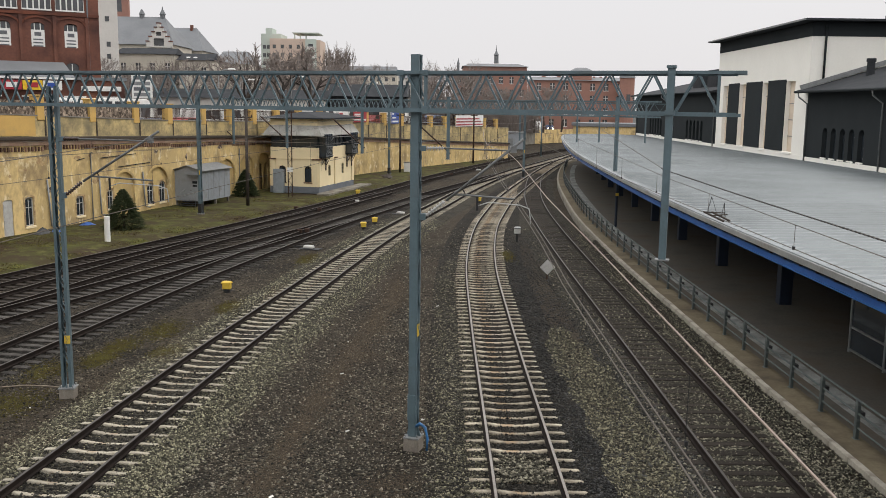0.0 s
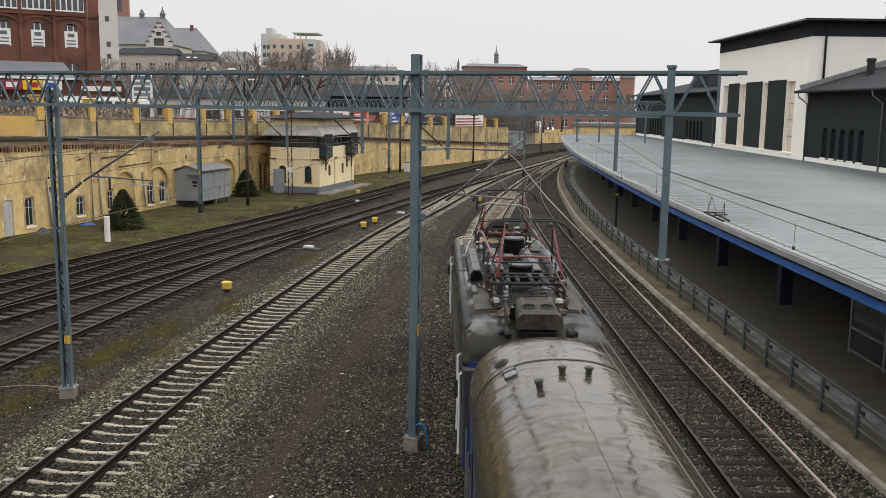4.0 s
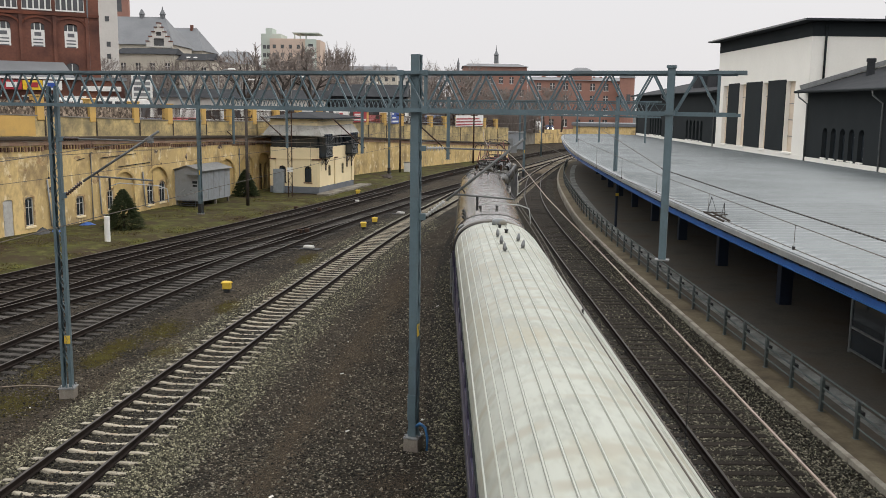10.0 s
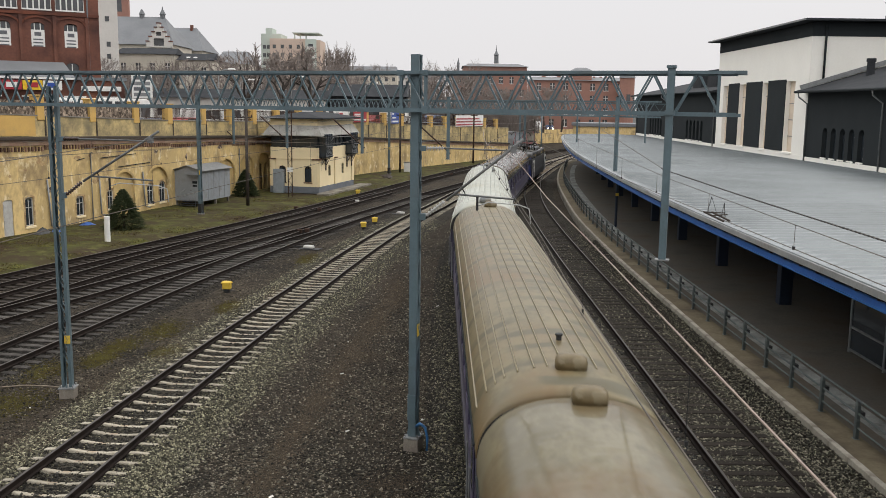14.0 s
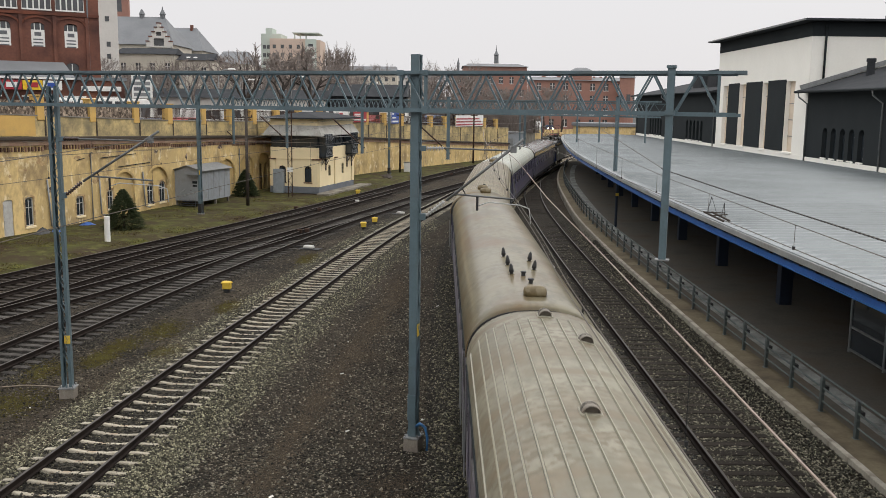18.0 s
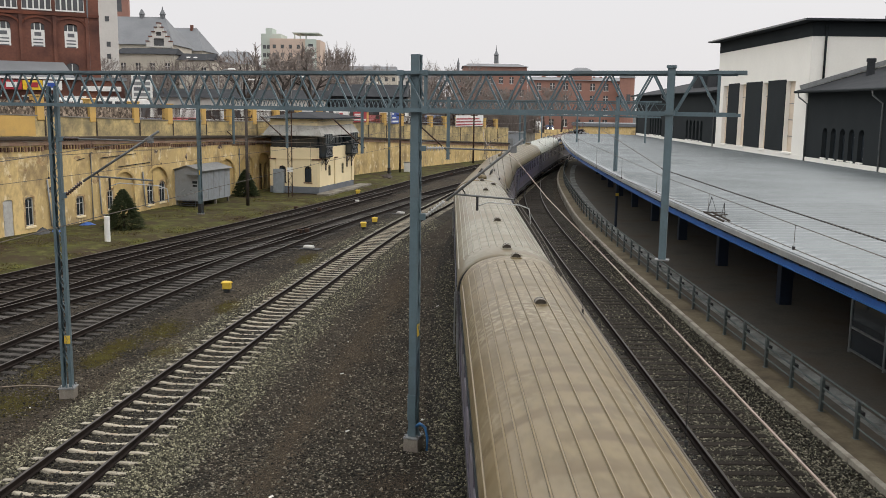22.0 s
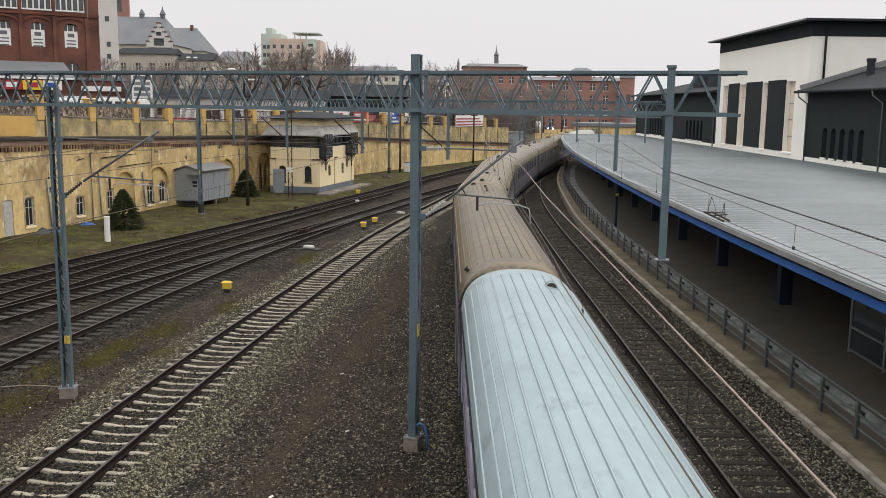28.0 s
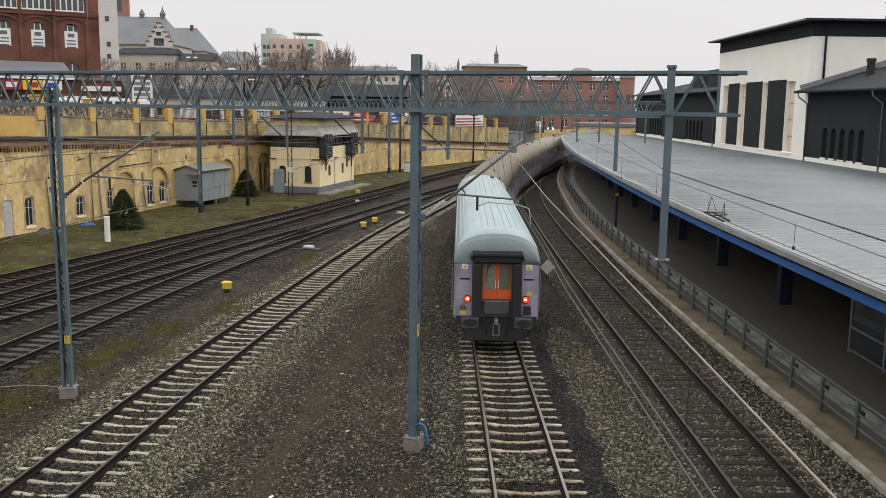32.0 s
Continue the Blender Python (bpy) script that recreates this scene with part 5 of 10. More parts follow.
# section insulator hung over the platform track
SI = thing("section_insulator", "dark wooden section insulator slung from the carrier wire", "insulator", pose(7.09, 23.2, 5.3))
part("runner", Geo().bar((-0.12, -0.9, 0.0), (-0.1, 0.9, 0.03), 0.045, 0.04).bar((0.06, -0.8, 0.0), (0.1, 0.8, 0.03), 0.045, 0.04), BARK, SI)
part("crosspiece", Geo().bar((-0.3, -0.4, 0.08), (0.2, -0.15, 0.08), 0.03, 0.03).bar((-0.22, 0.35, 0.08), (0.24, 0.2, 0.08), 0.03, 0.03), BARK, SI)
part("sling", Geo().tube([(-0.1, -0.6, 0.03), (0, -0.5, 0.42)], 0.008, 4).tube([(0.1, -0.3, 0.03), (0, -0.5, 0.42)], 0.008, 4).tube([(-0.1, 0.6, 0.03), (0, 0.6, 0.46)], 0.008, 4).tube([(0.1, 0.4, 0.03), (0, 0.6, 0.46)], 0.008, 4), BLACK, SI)

# loose droppers that hang from the overhead line
for x, y, za, zb in ((2.28, 8.0, 5.66, 4.90), (2.15, 13.5, 5.66, 4.90)):
    part("hanging_dropper", Geo().tube([(x - 0.01, y, zb + 0.05), (x, y, za)], 0.004, 5).tube([(x - 0.01, y, zb + 0.06), (x + 0.015, y, zb + 0.03), (x, y, zb - 0.01), (x - 0.02, y, zb + 0.015)], 0.009, 5)
         .box(x - 0.015, x + 0.015, y - 0.012, y + 0.012, zb + 0.05, zb + 0.10), BLACK, bpy.data.objects["overhead_line"], "thin dark wire dropper with a hook")

# ---------------------------------------------------------------- signal box
SB = thing("signal_box", "cream signal box with dark glazed upper floor and skirt roof", "signal box", frame_m((-11.5, 82.7, -0.1), Vector((0.245, 0.97, 0)), Vector((-0.97, 0.245, 0))) @ Matrix.Diagonal((1, 1, 1.025, 1)))
# local x runs along the track side, y to the yard's back; the gable face is at x = 0
SL, SW = 9.2, 4.72
PLINTH = mat("grey_plinth_paint", (0.17, 0.18, 0.20), (0.13, 0.14, 0.155), rough=0.85, scale=1, fine=14)
GREY_SHEET = mat("pale_skirt_roof", (0.40, 0.385, 0.35), (0.29, 0.28, 0.255), rough=0.75, scale=0.8, fine=10, spot=(0.2, 0.19, 0.17), spot_scale=0.9, spot_size=0.6)
BROWN_TRIM = mat("brown_brick_trim", (0.15, 0.085, 0.06), (0.10, 0.06, 0.045), rough=0.9)
part("plinth", Geo().box(-0.06, SL + 0.06, -0.06, SW + 0.06, 0.0, 0.6, c=0.02), PLINTH, SB, "grey painted plinth")
side_w = [(2.5, 3.1, 1.45, 2.45), (6.0, 6.6, 1.45, 2.45)]
gab = Matrix(((0, 1, 0, 0), (-1, 0, 0, SW), (0, 0, 1, 0), (0, 0, 0, 1)))   # x runs from the back corner to the track corner
front_w = [(0.8, 1.5, 0.95, 2.45), (3.35, 4.04, 1.0, 2.45)]
sheet_part("wall", [(0, 0.6), (SL, 0.6), (SL, 4.1), (0, 4.1)], [arched(a, b, c, d, 0.25) for a, b, c, d in side_w], 0.3, CREAM, SB, "smooth cream wall", m=None)
sheet_part("wall", [(0, 0.6), (SW - 0.003, 0.6), (SW - 0.003, 4.1), (0, 4.1)], [arched(a, b, c, d, 0.3) for a, b, c, d in front_w], 0.3, CREAM, SB, "smooth cream wall", m=gab)
part("wall", Geo().box(0.3, SL, SW - 0.3, SW, 0.6, 4.1), CREAM, SB)
part("wall", Geo().box(SL - 0.3, SL - 0.003, 0.3, SW - 0.3, 0.6, 4.1), CREAM, SB)
for a, b, c, d in side_w:
    window_in(SB, a, b, c, d, 0.25, 0.12, DARK_RENDER, 1, 0, 0.06, label="small dark arched window")
for a, b, c, d in front_w:
    w = window_in(SB, a, b, c, d, 0.3, 0.12, DARK_RENDER, 1, 1, 0.07, label="dark arched window")
    w.matrix_basis = gab
    part("window_sill", Geo().box(a - 0.08, b + 0.08, -0.06, 0.12, c - 0.1, c - 0.002), BROWN_TRIM, w)
for m, L in ((None, SL), (gab, SW)):
    part("string_course", Geo().box(-0.03, L + 0.0, -0.05, -0.003, 3.05, 3.13), CREAM, SB, m=m)
for x in (0.0, 3.95, 8.7):
    part("lesene", Geo().box(x, x + 0.5, -0.12, -0.003, 0.61, 3.0), CREAM, SB)
    part("lesene_cap", Geo().box(x - 0.06, x + 0.56, -0.2, -0.003, 3.0, 3.12, c=0.01), BROWN_TRIM, SB, "brown brick cap")
for x in (0.0, 4.2):
    part("lesene", Geo().box(x, x + 0.5, -0.12, -0.003, 0.61, 3.0), CREAM, SB, m=gab)
    part("lesene_cap", Geo().box(x - 0.06, x + 0.56, -0.2, -0.003, 3.0, 3.12, c=0.01), BROWN_TRIM, SB, "brown brick cap", m=gab)
# glazed floor
part("glazed_band", Geo().box(0.05, SL - 0.05, 0.05, SW - 0.05, 4.104, 5.5), PANE, SB, "dark ribbon of windows")
g = Geo()
for i in range(9):
    x = 0.1 + i * (SL - 0.2) / 8
    g.box(x - 0.04, x + 0.04, 0.0, 0.1, 4.104, 5.5)
for i in range(5):
    y = 0.1 + i * (SW - 0.2) / 4
    g.box(0.0, 0.1, y - 0.04, y + 0.04, 4.104, 5.5)
g.box(0.0, SL, 0.01, 0.09, 4.11, 4.21).box(0.01, 0.09, 0.0, SW, 4.11, 4.21)
part("mullions", g, DARK_RENDER, SB)
for x0, x1 in ((0.25, 1.95), (7.1, 8.9)):
    bay = part("oriel", Geo().box(x0, x1, -0.6, 0.04, 3.35, 5.3, c=0.02), PANE, SB, "dark glazed oriel")
    gb = Geo()
    for i in range(4):
        x = x0 + (x1 - x0) * i / 3
        gb.box(x - 0.025, x + 0.025, -0.63, -0.59, 3.3, 5.3)
    gb.box(x0 - 0.04, x1 + 0.04, -0.65, 0.0, 3.22, 3.36).box(x0 - 0.03, x1 + 0.03, -0.65, -0.58, 4.25, 4.33)
    part("oriel_frame", gb, DARK_RENDER, bay)
    lat = Geo()
    for k in range(7):
        x = x0 + (x1 - x0) * k / 6
        lat.bar((x, -0.68, 3.36), (x0 + (x1 - x0) * ((k + 2) % 7) / 6, -0.68, 4.2), 0.025, 0.025, up=(0, 1, 0))
    lat.bar((x0 - 0.05, -0.68, 4.2), (x1 + 0.05, -0.68, 4.2), 0.05, 0.05).bar((x0 - 0.05, -0.68, 3.36), (x1 + 0.05, -0.68, 3.36), 0.05, 0.05)
    part("oriel_guard", lat, GALV, bay, "wire guard before the oriel")
    for x in (x0 + 0.2, x1 - 0.3):
        br = Geo()
        rr = []
        for k in range(7):
            a = math.pi / 2 * k / 6
            yy, zz = -0.58 * (1 - math.cos(a)) , 2.0 + 1.2 * math.sin(a)
            rr.append([(x, -0.02 + yy * 1.0, zz), (x + 0.1, -0.02 + yy, zz), (x + 0.1, yy + 0.0, 3.25 if k == 6 else zz + 0.12), (x, yy + 0.0, 3.25 if k == 6 else zz + 0.12)])
        part("bracket", br.loft(rr), GREY_SHEET, bay, "curved pale bracket")
        part("strut", Geo().bar((x + 0.05, -0.06, 2.0), (x + 0.05, -0.06, 3.2), 0.1, 0.1).bar((x + 0.05, -0.06, 2.4), (x + 0.05, -0.5, 3.2), 0.05, 0.05), LEDGE, bay)
# skirt roof round the glazed floor
o, i_ = 1.15, 0.0
ring = lambda e, z: [(-e, -e, z), (SL + e, -e, z), (SL + e, SW + e, z), (-e, SW + e, z)]
part("skirt_roof", Geo().loft([ring(0.55, 5.20), ring(0.02, 6.06), ring(0.02, 5.98), ring(0.52, 5.13)]), GREY_SHEET, SB, "pale sloping skirt roof")
part("upper_wall", Geo().box(0.0, SL, 0.0, SW, 5.504, 6.62), CREAM, SB, "cream strip below the roof")
part("roof_slab", Geo().box(-0.6, SL + 0.9, -0.75, SW + 0.6, 6.624, 6.76, c=0.02), SLATE, SB, "dark flat roof with wide eaves")
part("roof", Geo().loft([ring(0.4, 6.764), [(2.2, SW / 2 - 0.1, 7.25), (SL - 2.2, SW / 2 - 0.1, 7.25), (SL - 2.2, SW / 2 + 0.1, 7.25), (2.2, SW / 2 + 0.1, 7.25)]]), SLATE, SB, "low dark hipped roof")
part("apron", Geo().box(-0.6, SL + 2.0, -1.3, -0.06, -0.1, 0.10), CONCRETE, SB, "concrete apron")
CAB = thing("switch_cabinet", "grey steel cabinet against the signal box wall", "cabinet", SB.matrix_basis @ Matrix.Translation((-0.55, 3.3, 0.0)))
part("body", Geo().box(0, 0.45, 0, 0.95, 0.0, 2.15, c=0.02), mat("dull_grey_blue_sheet", (0.27, 0.30, 0.32), (0.21, 0.235, 0.25), rough=0.6, scale=2, fine=16), CAB)
part("door", Geo().box(-0.02, -0.002, 0.05, 0.46, 0.1, 2.05).box(-0.02, -0.002, 0.49, 0.9, 0.1, 2.05), mat("grey_door_sheet", (0.29, 0.32, 0.34), rough=0.6), CAB)

# ---------------------------------------------------------------- relay hut by the wall
HUT_SHEET = mat("grey_hut_sheet", (0.27, 0.285, 0.30), (0.22, 0.235, 0.25), rough=0.6, scale=1.2, fine=14, bump=0.05, spot=(0.18, 0.175, 0.165), spot_scale=1.3, spot_size=0.66)
HUT = thing("relay_hut", "grey sheet-metal relay hut on legs with steps and low pitched roof", "hut", frame_m((-21.55, 71.85, -0.05), Vector((0.97, -0.245, 0)), Vector((0.245, 0.97, 0))))
part("body", Geo().box(0, 2.55, 0, 4.6, 0.35, 2.75, c=0.01), HUT_SHEET, HUT)
part("gable", Geo().add([(0, 0, 2.752), (2.55, 0, 2.752), (1.27, 0, 3.1), (0, 4.6, 2.752), (2.55, 4.6, 2.752), (1.27, 4.6, 3.1)], [(0, 1, 2), (3, 5, 4), (0, 3, 4, 1), (0, 2, 5, 3), (1, 4, 5, 2)]), HUT_SHEET, HUT)
for s in (0, 1):
    x0, x1 = (-0.18, 1.275) if s == 0 else (1.275, 2.73)
    z0, z1 = (2.74, 3.17) if s == 0 else (3.17, 2.74)
    part("roof_panel", Geo().bar((x0, 2.3, z0), (x1, 2.3, z1), 5.0, 0.05), GALV, HUT, "pale metal roof sheet")
door = part("door", Geo().box(1.45, 2.3, -0.04, -0.002, 0.42, 2.35, c=0.005), HUT_SHEET, HUT, "grey steel door")
part("notice", Geo().box(1.7, 2.1, -0.06, -0.042, 1.75, 1.95), DARK_RENDER, door)
part("notice", Geo().box(1.72, 2.08, -0.06, -0.042, 1.5, 1.65), DARK_RENDER, door)
part("handle", Geo().box(1.5, 1.6, -0.08, -0.042, 1.2, 1.25), BLACK, door)
part("door_hood", Geo().box(1.3, 2.5, -0.35, -0.002, 2.42, 2.47), GALV, HUT)
g = Geo()
for y in (0.9, 1.8, 2.7, 3.6):
    g.box(2.552, 2.57, y - 0.015, y + 0.015, 0.4, 2.7)
part("side_ribs", g, HUT_SHEET, HUT)
for x in (0.15, 2.4):
    for y in (0.15, 2.3, 4.45):
        part("leg", Geo().box(x - 0.08, x + 0.08, y - 0.08, y + 0.08, -0.1, 0.35), CONCRETE, HUT)
for k in range(3):
    part("step", Geo().box(0.9, 2.3, -0.3 - 0.28 * k, -0.05 - 0.28 * k, 0.30 - 0.12 * k, 0.34 - 0.12 * k), BLACK, HUT, "dark steel step")
for x in (1.0, 2.35):
    part("handrail", Geo().tube([(x, -0.05, 0.35), (x, -0.05, 1.25), (x, -0.75, 1.1), (x, -0.85, 0.0)], 0.02, 6), GALV, HUT, smooth=True)

# ---------------------------------------------------------------- small yard things
def point_motor(x, y, rz, col, label, size=0.5):
    t = thing("point_motor", label, "point motor", pose(x, y, -0.28, 0, 0, rz) @ Matrix.Scale(size, 4), group="point motors")
    part("case", Geo().box(-0.36, 0.36, -0.25, 0.25, 0.30, 0.80, c=0.05), col, t)
    part("lid", Geo().loft([[(x_, y_, 0.804) for x_, y_ in ((-0.42, -0.30), (0.42, -0.30), (0.42, 0.30), (-0.42, 0.30))], [(x_, y_, 0.88) for x_, y_ in ((-0.42, -0.30), (0.42, -0.30), (0.42, 0.30), (-0.42, 0.30))], [(x_, y_, 1.0) for x_, y_ in ((-0.32, -0.16), (0.32, -0.16), (0.32, 0.16), (-0.32, 0.16))]]), col, t)
    part("leg", Geo().box(-0.24, 0.24, -0.18, 0.18, -0.05, 0.30), BLACK, t)
    part("crank", Geo().box(0.15, 0.75, -0.04, 0.04, 0.10, 0.18), BLACK, t)
    return t


for x, y, rz in ((-9.6, 39.4, -10), (-4.85, 63.3, 5), (-5.4, 60.6, 10), (-8.0, 83.9, 0), (3.1, 78.6, -10), (2.6, 137, 0)):
    point_motor(x, y, rz, YELLOW, "yellow point motor case on a dark stand beside the track")
for x, y, rz in ((-9.2, 57.4, 0), (-8.8, 57.8, 0), (-9.6, 69.5, 0), (0.9, 108, 0), (-11.6, 70.5, 0)):
    point_motor(x, y, rz, RUST, "rusty brown point box between the tracks", 0.4)
for x, y, rz in ((-7.8, 51.8, 18), (-3.3, 69.2, 18), (-7.6, 77.6, 15), (4.5, 118, 12)):
    t = thing("point_machine", "low pale point machine with rod beside the track", "point machine", pose(x, y, -0.26, 0, 0, -rz), group="point machines")
    part("case", Geo().box(-0.30, 0.30, -0.18, 0.18, 0.02, 0.20, c=0.05), OLD_WINDOW, t)
    part("bed_plate", Geo().box(-0.75, 0.75, -0.30, 0.30, -0.02, 0.02), BLACK, t)
    part("rod", Geo().box(-1.6, -0.55, -0.03, 0.03, 0.05, 0.11), BLACK, t)
SIG = thing("ground_signal", "small pale ground signal on a short post", "signal", pose(4.6, 55.6, -0.28))
part("post", Geo().disc((0, 0, 0), 0.07, 0.55, 8), BLACK, SIG)
part("head", Geo().box(-0.2, 0.2, -0.14, 0.14, 0.55, 0.95, c=0.03), WHITE_PAINT, SIG)
part("hood", Geo().box(-0.22, 0.22, -0.26, -0.14, 0.86, 0.95), GALV, SIG)
SQ = thing("shunting_board", "weathered white diamond board on a short post by the rails", "sign", pose(5.1, 43.4, -0.28, 0, 0, 8))
part("post", Geo().disc((0, 0, 0), 0.04, 0.5, 8), RUST, SQ)
part("board", Geo().box(-0.27, 0.27, -0.03, 0.0, -0.27, 0.27, c=0.008, m=pose(0, -0.03, 0.62, 0, 45, 0)), OLD_WINDOW, SQ)
WP = thing("marker_post", "white painted concrete post on the grass verge", "post", pose(-19.85, 52.8, -0.2))
part("shaft", Geo().disc((0, 0, 0), 0.17, 1.55, 14, 0.16), WHITE_PAINT, WP, smooth=False)
WB = thing("white_cabinet", "small white cabinet standing by the wall", "cabinet", pose(-4.4, 112.3, -0.2, 0, 0, -15))
part("body", Geo().box(-0.5, 0.5, -0.4, 0.4, 0, 1.25, c=0.02), WHITE_PAINT, WB)
part("lid", Geo().box(-0.55, 0.55, -0.45, 0.45, 1.254, 1.32), GALV, WB)
RH = thing("relay_cabin", "grey relay cabin beyond the sidings", "hut", pose(13.3, 180.0, -0.2, 0, 0, -8))
part("body", Geo().box(-2.4, 2.4, -2, 2, 0, 3.2, c=0.02), HUT_SHEET, RH)
part("roof", Geo().box(-2.6, 2.6, -2.2, 2.2, 3.204, 3.35, c=0.02), GALV, RH)
part("door", Geo().box(-0.5, 0.4, -2.04, -2.003, 0.1, 2.1), GALV, RH)
rng = random.Random(11)
TARP = mat("blue_tarpaulin", (0.02, 0.10, 0.38), (0.015, 0.07, 0.28), rough=0.45, scale=3, fine=12, bump=0.4)
RUBBISH = mat("dark_rubbish", (0.05, 0.052, 0.055), (0.03, 0.03, 0.032), rough=0.7, scale=6, fine=25, bump=0.5)


def heap(name, label, x, y, rx, ry, rz, material, seed):
    rr = random.Random(seed)
    g = Geo()
    rings = []
    for k in range(6):
        f = k / 5
        rings.append([(rx * (1 - f**1.6) * math.cos(a) * rr.uniform(0.8, 1.15), ry * (1 - f**1.6) * math.sin(a) * rr.uniform(0.8, 1.15), rz * f * rr.uniform(0.85, 1.1)) for a in (2 * math.pi * i / 14 for i in range(14))])
    ob = part(name, g.loft(rings), material, m=pose(x, y, -0.16, 0, 0, seed * 31))
    return tagged(ob, label, "rubbish")


heap("rubbish_heap", "dark heap of dumped bags against the wall", -24.85, 55.4, 0.9, 0.45, 0.42, RUBBISH, 3)
heap("rubbish_heap", "blue crumpled plastic sheet on the grass", -24.3, 56.1, 0.45, 0.35, 0.32, TARP, 4)
heap("tarpaulin", "bright blue tarpaulin lying on the grass", -23.7, 59.6, 0.62, 0.34, 0.26, TARP, 7)
heap("timber_pile", "low dark pile of old timbers by the signal box", -6.6, 104.5, 2.6, 0.7, 0.35, BARK, 9)


def conifer(x, y, h, r, seed):
    """A spruce: trunk and drooping tiers of many small needle sprays."""
    rr = random.Random(seed)
    t = thing("spruce", "dark green bushy spruce on the grass by the wall", "tree", pose(x, y, -0.15), group="spruces")
    part("trunk", Geo().tube([(0, 0, 0), (0, 0, h * 0.95)], 0.12, 8, 0.02), BARK, t)
    g = Geo()
    for k in range(3200):
        f = rr.random() ** 0.8
        z = 0.15 + f * (h - 0.1)
        reach = r * (1 - f) ** 0.75 * rr.uniform(0.55, 1.08)
        a = rr.uniform(0, 2 * math.pi)
        c = Vector((math.cos(a) * reach, math.sin(a) * reach, z - 0.12 * reach))
        d = Vector((math.cos(a), math.sin(a), rr.uniform(-0.5, 0.25))).normalized()
        s = d.cross(Vector((0, 0, 1))).normalized()
        L, w = rr.uniform(0.12, 0.26), rr.uniform(0.03, 0.065)
        u = s.cross(d) * 0.03
        g.add([c - d * L, c + s * w, c + d * L, c - s * w, c + u], [(0, 1, 4), (1, 2, 4), (2, 3, 4), (3, 0, 4)])
    part("crown", g, NEEDLE, t)


conifer(-20.8, 58.3, 2.5, 1.35, 1)
conifer(-17.6, 80.0, 2.3, 1.2, 2)

# ---------------------------------------------------------------- town above the yard
SZ = STREET_Z
TOWN_BRICK = mat("mill_brick", (0.20, 0.088, 0.062), (0.135, 0.062, 0.047), rough=0.9, scale=0.35, fine=5, spot=(0.06, 0.034, 0.03), spot_scale=0.2, spot_size=0.56)
# Brick, slate and cladding are paled to put distance haze into their colours
BRICK_LIGHT = mat("orange_brick", (0.33, 0.178, 0.140), (0.27, 0.150, 0.120), rough=0.9, scale=0.2, fine=4, spot=(0.25, 0.14, 0.11), spot_scale=0.15, spot_size=0.58)
TOWN_SLATE = mat("town_slate", (0.155, 0.160, 0.168), (0.120, 0.125, 0.132), rough=0.75, scale=0.3, fine=4)
TOWN_WHITE = mat("town_white_render", (0.60, 0.57, 0.53), (0.53, 0.50, 0.465), rough=0.9, scale=0.3, fine=3)
TOWN_CREAM = mat("town_cream_render", (0.52, 0.475, 0.40), (0.46, 0.42, 0.355), rough=0.9, scale=0.3, fine=3)
MINT = mat("pale_green_cladding", (0.46, 0.50, 0.45), (0.41, 0.45, 0.405), rough=0.85, scale=0.2, fine=2)
PEACH = mat("peach_cladding", (0.55, 0.43, 0.35), (0.50, 0.39, 0.32), rough=0.85, scale=0.2, fine=2)
TOWN_PANE = glass("town_pane", (0.05, 0.052, 0.055))


def plan_face(a, b):
    """Pose of an upright facade from plan point a to b, seen from the right of that way."""
    d = (Vector((*b, 0)) - Vector((*a, 0))).normalized()
    return Matrix(((d.x, -d.y, 0, a[0]), (d.y, d.x, 0, a[1]), (0, 0, 1, 0), (0, 0, 0, 1)))


# brick mill building, its facade running away from the yard's left
MILL = thing("brick_mill", "large dark red brick mill with arched bays and window banners", "building", plan_face((-72.0, 84.2), (-38.95, 104.0)))
ML = 38.5
bay = 4.55
wins, holes = [], []
for k in range(11):
    c = ML - 3.0 - k * 3.38
    if c < 1.5:
        break
    wins.append(c)
    holes += [arched(c - 0.68, c + 0.68, 13.85, 16.45, 0.35), arched(c - 0.68, c + 0.68, 9.9, 12.2, 0.4), [(c - 1.5, 17.9), (c + 1.5, 17.9), (c + 1.5, 20.6), (c - 1.5, 20.6)]]
sheet_part("wall", [(0, SZ - 0.5), (ML, SZ - 0.5), (ML, 23), (0, 23)], holes, 0.4, TOWN_BRICK, MILL, "dark red brickwork")
part("wall", Geo().box(ML - 0.4, ML - 0.003, 0.404, 24, SZ - 0.5, 23), TOWN_BRICK, MILL)
part("wall", Geo().box(0, ML - 0.4, 23.6, 24, SZ - 0.5, 23), TOWN_BRICK, MILL)
part("wall", Geo().box(0.003, 0.4, 0.404, 23.6, SZ - 0.5, 23), TOWN_BRICK, MILL)
part("roof", Geo().box(-0.5, ML + 0.5, -0.5, 24.5, 23.004, 23.5), TOWN_SLATE, MILL)
part("cornice", Geo().box(0, ML, -0.16, -0.003, 17.25, 17.55), BRICK_RED, MILL)
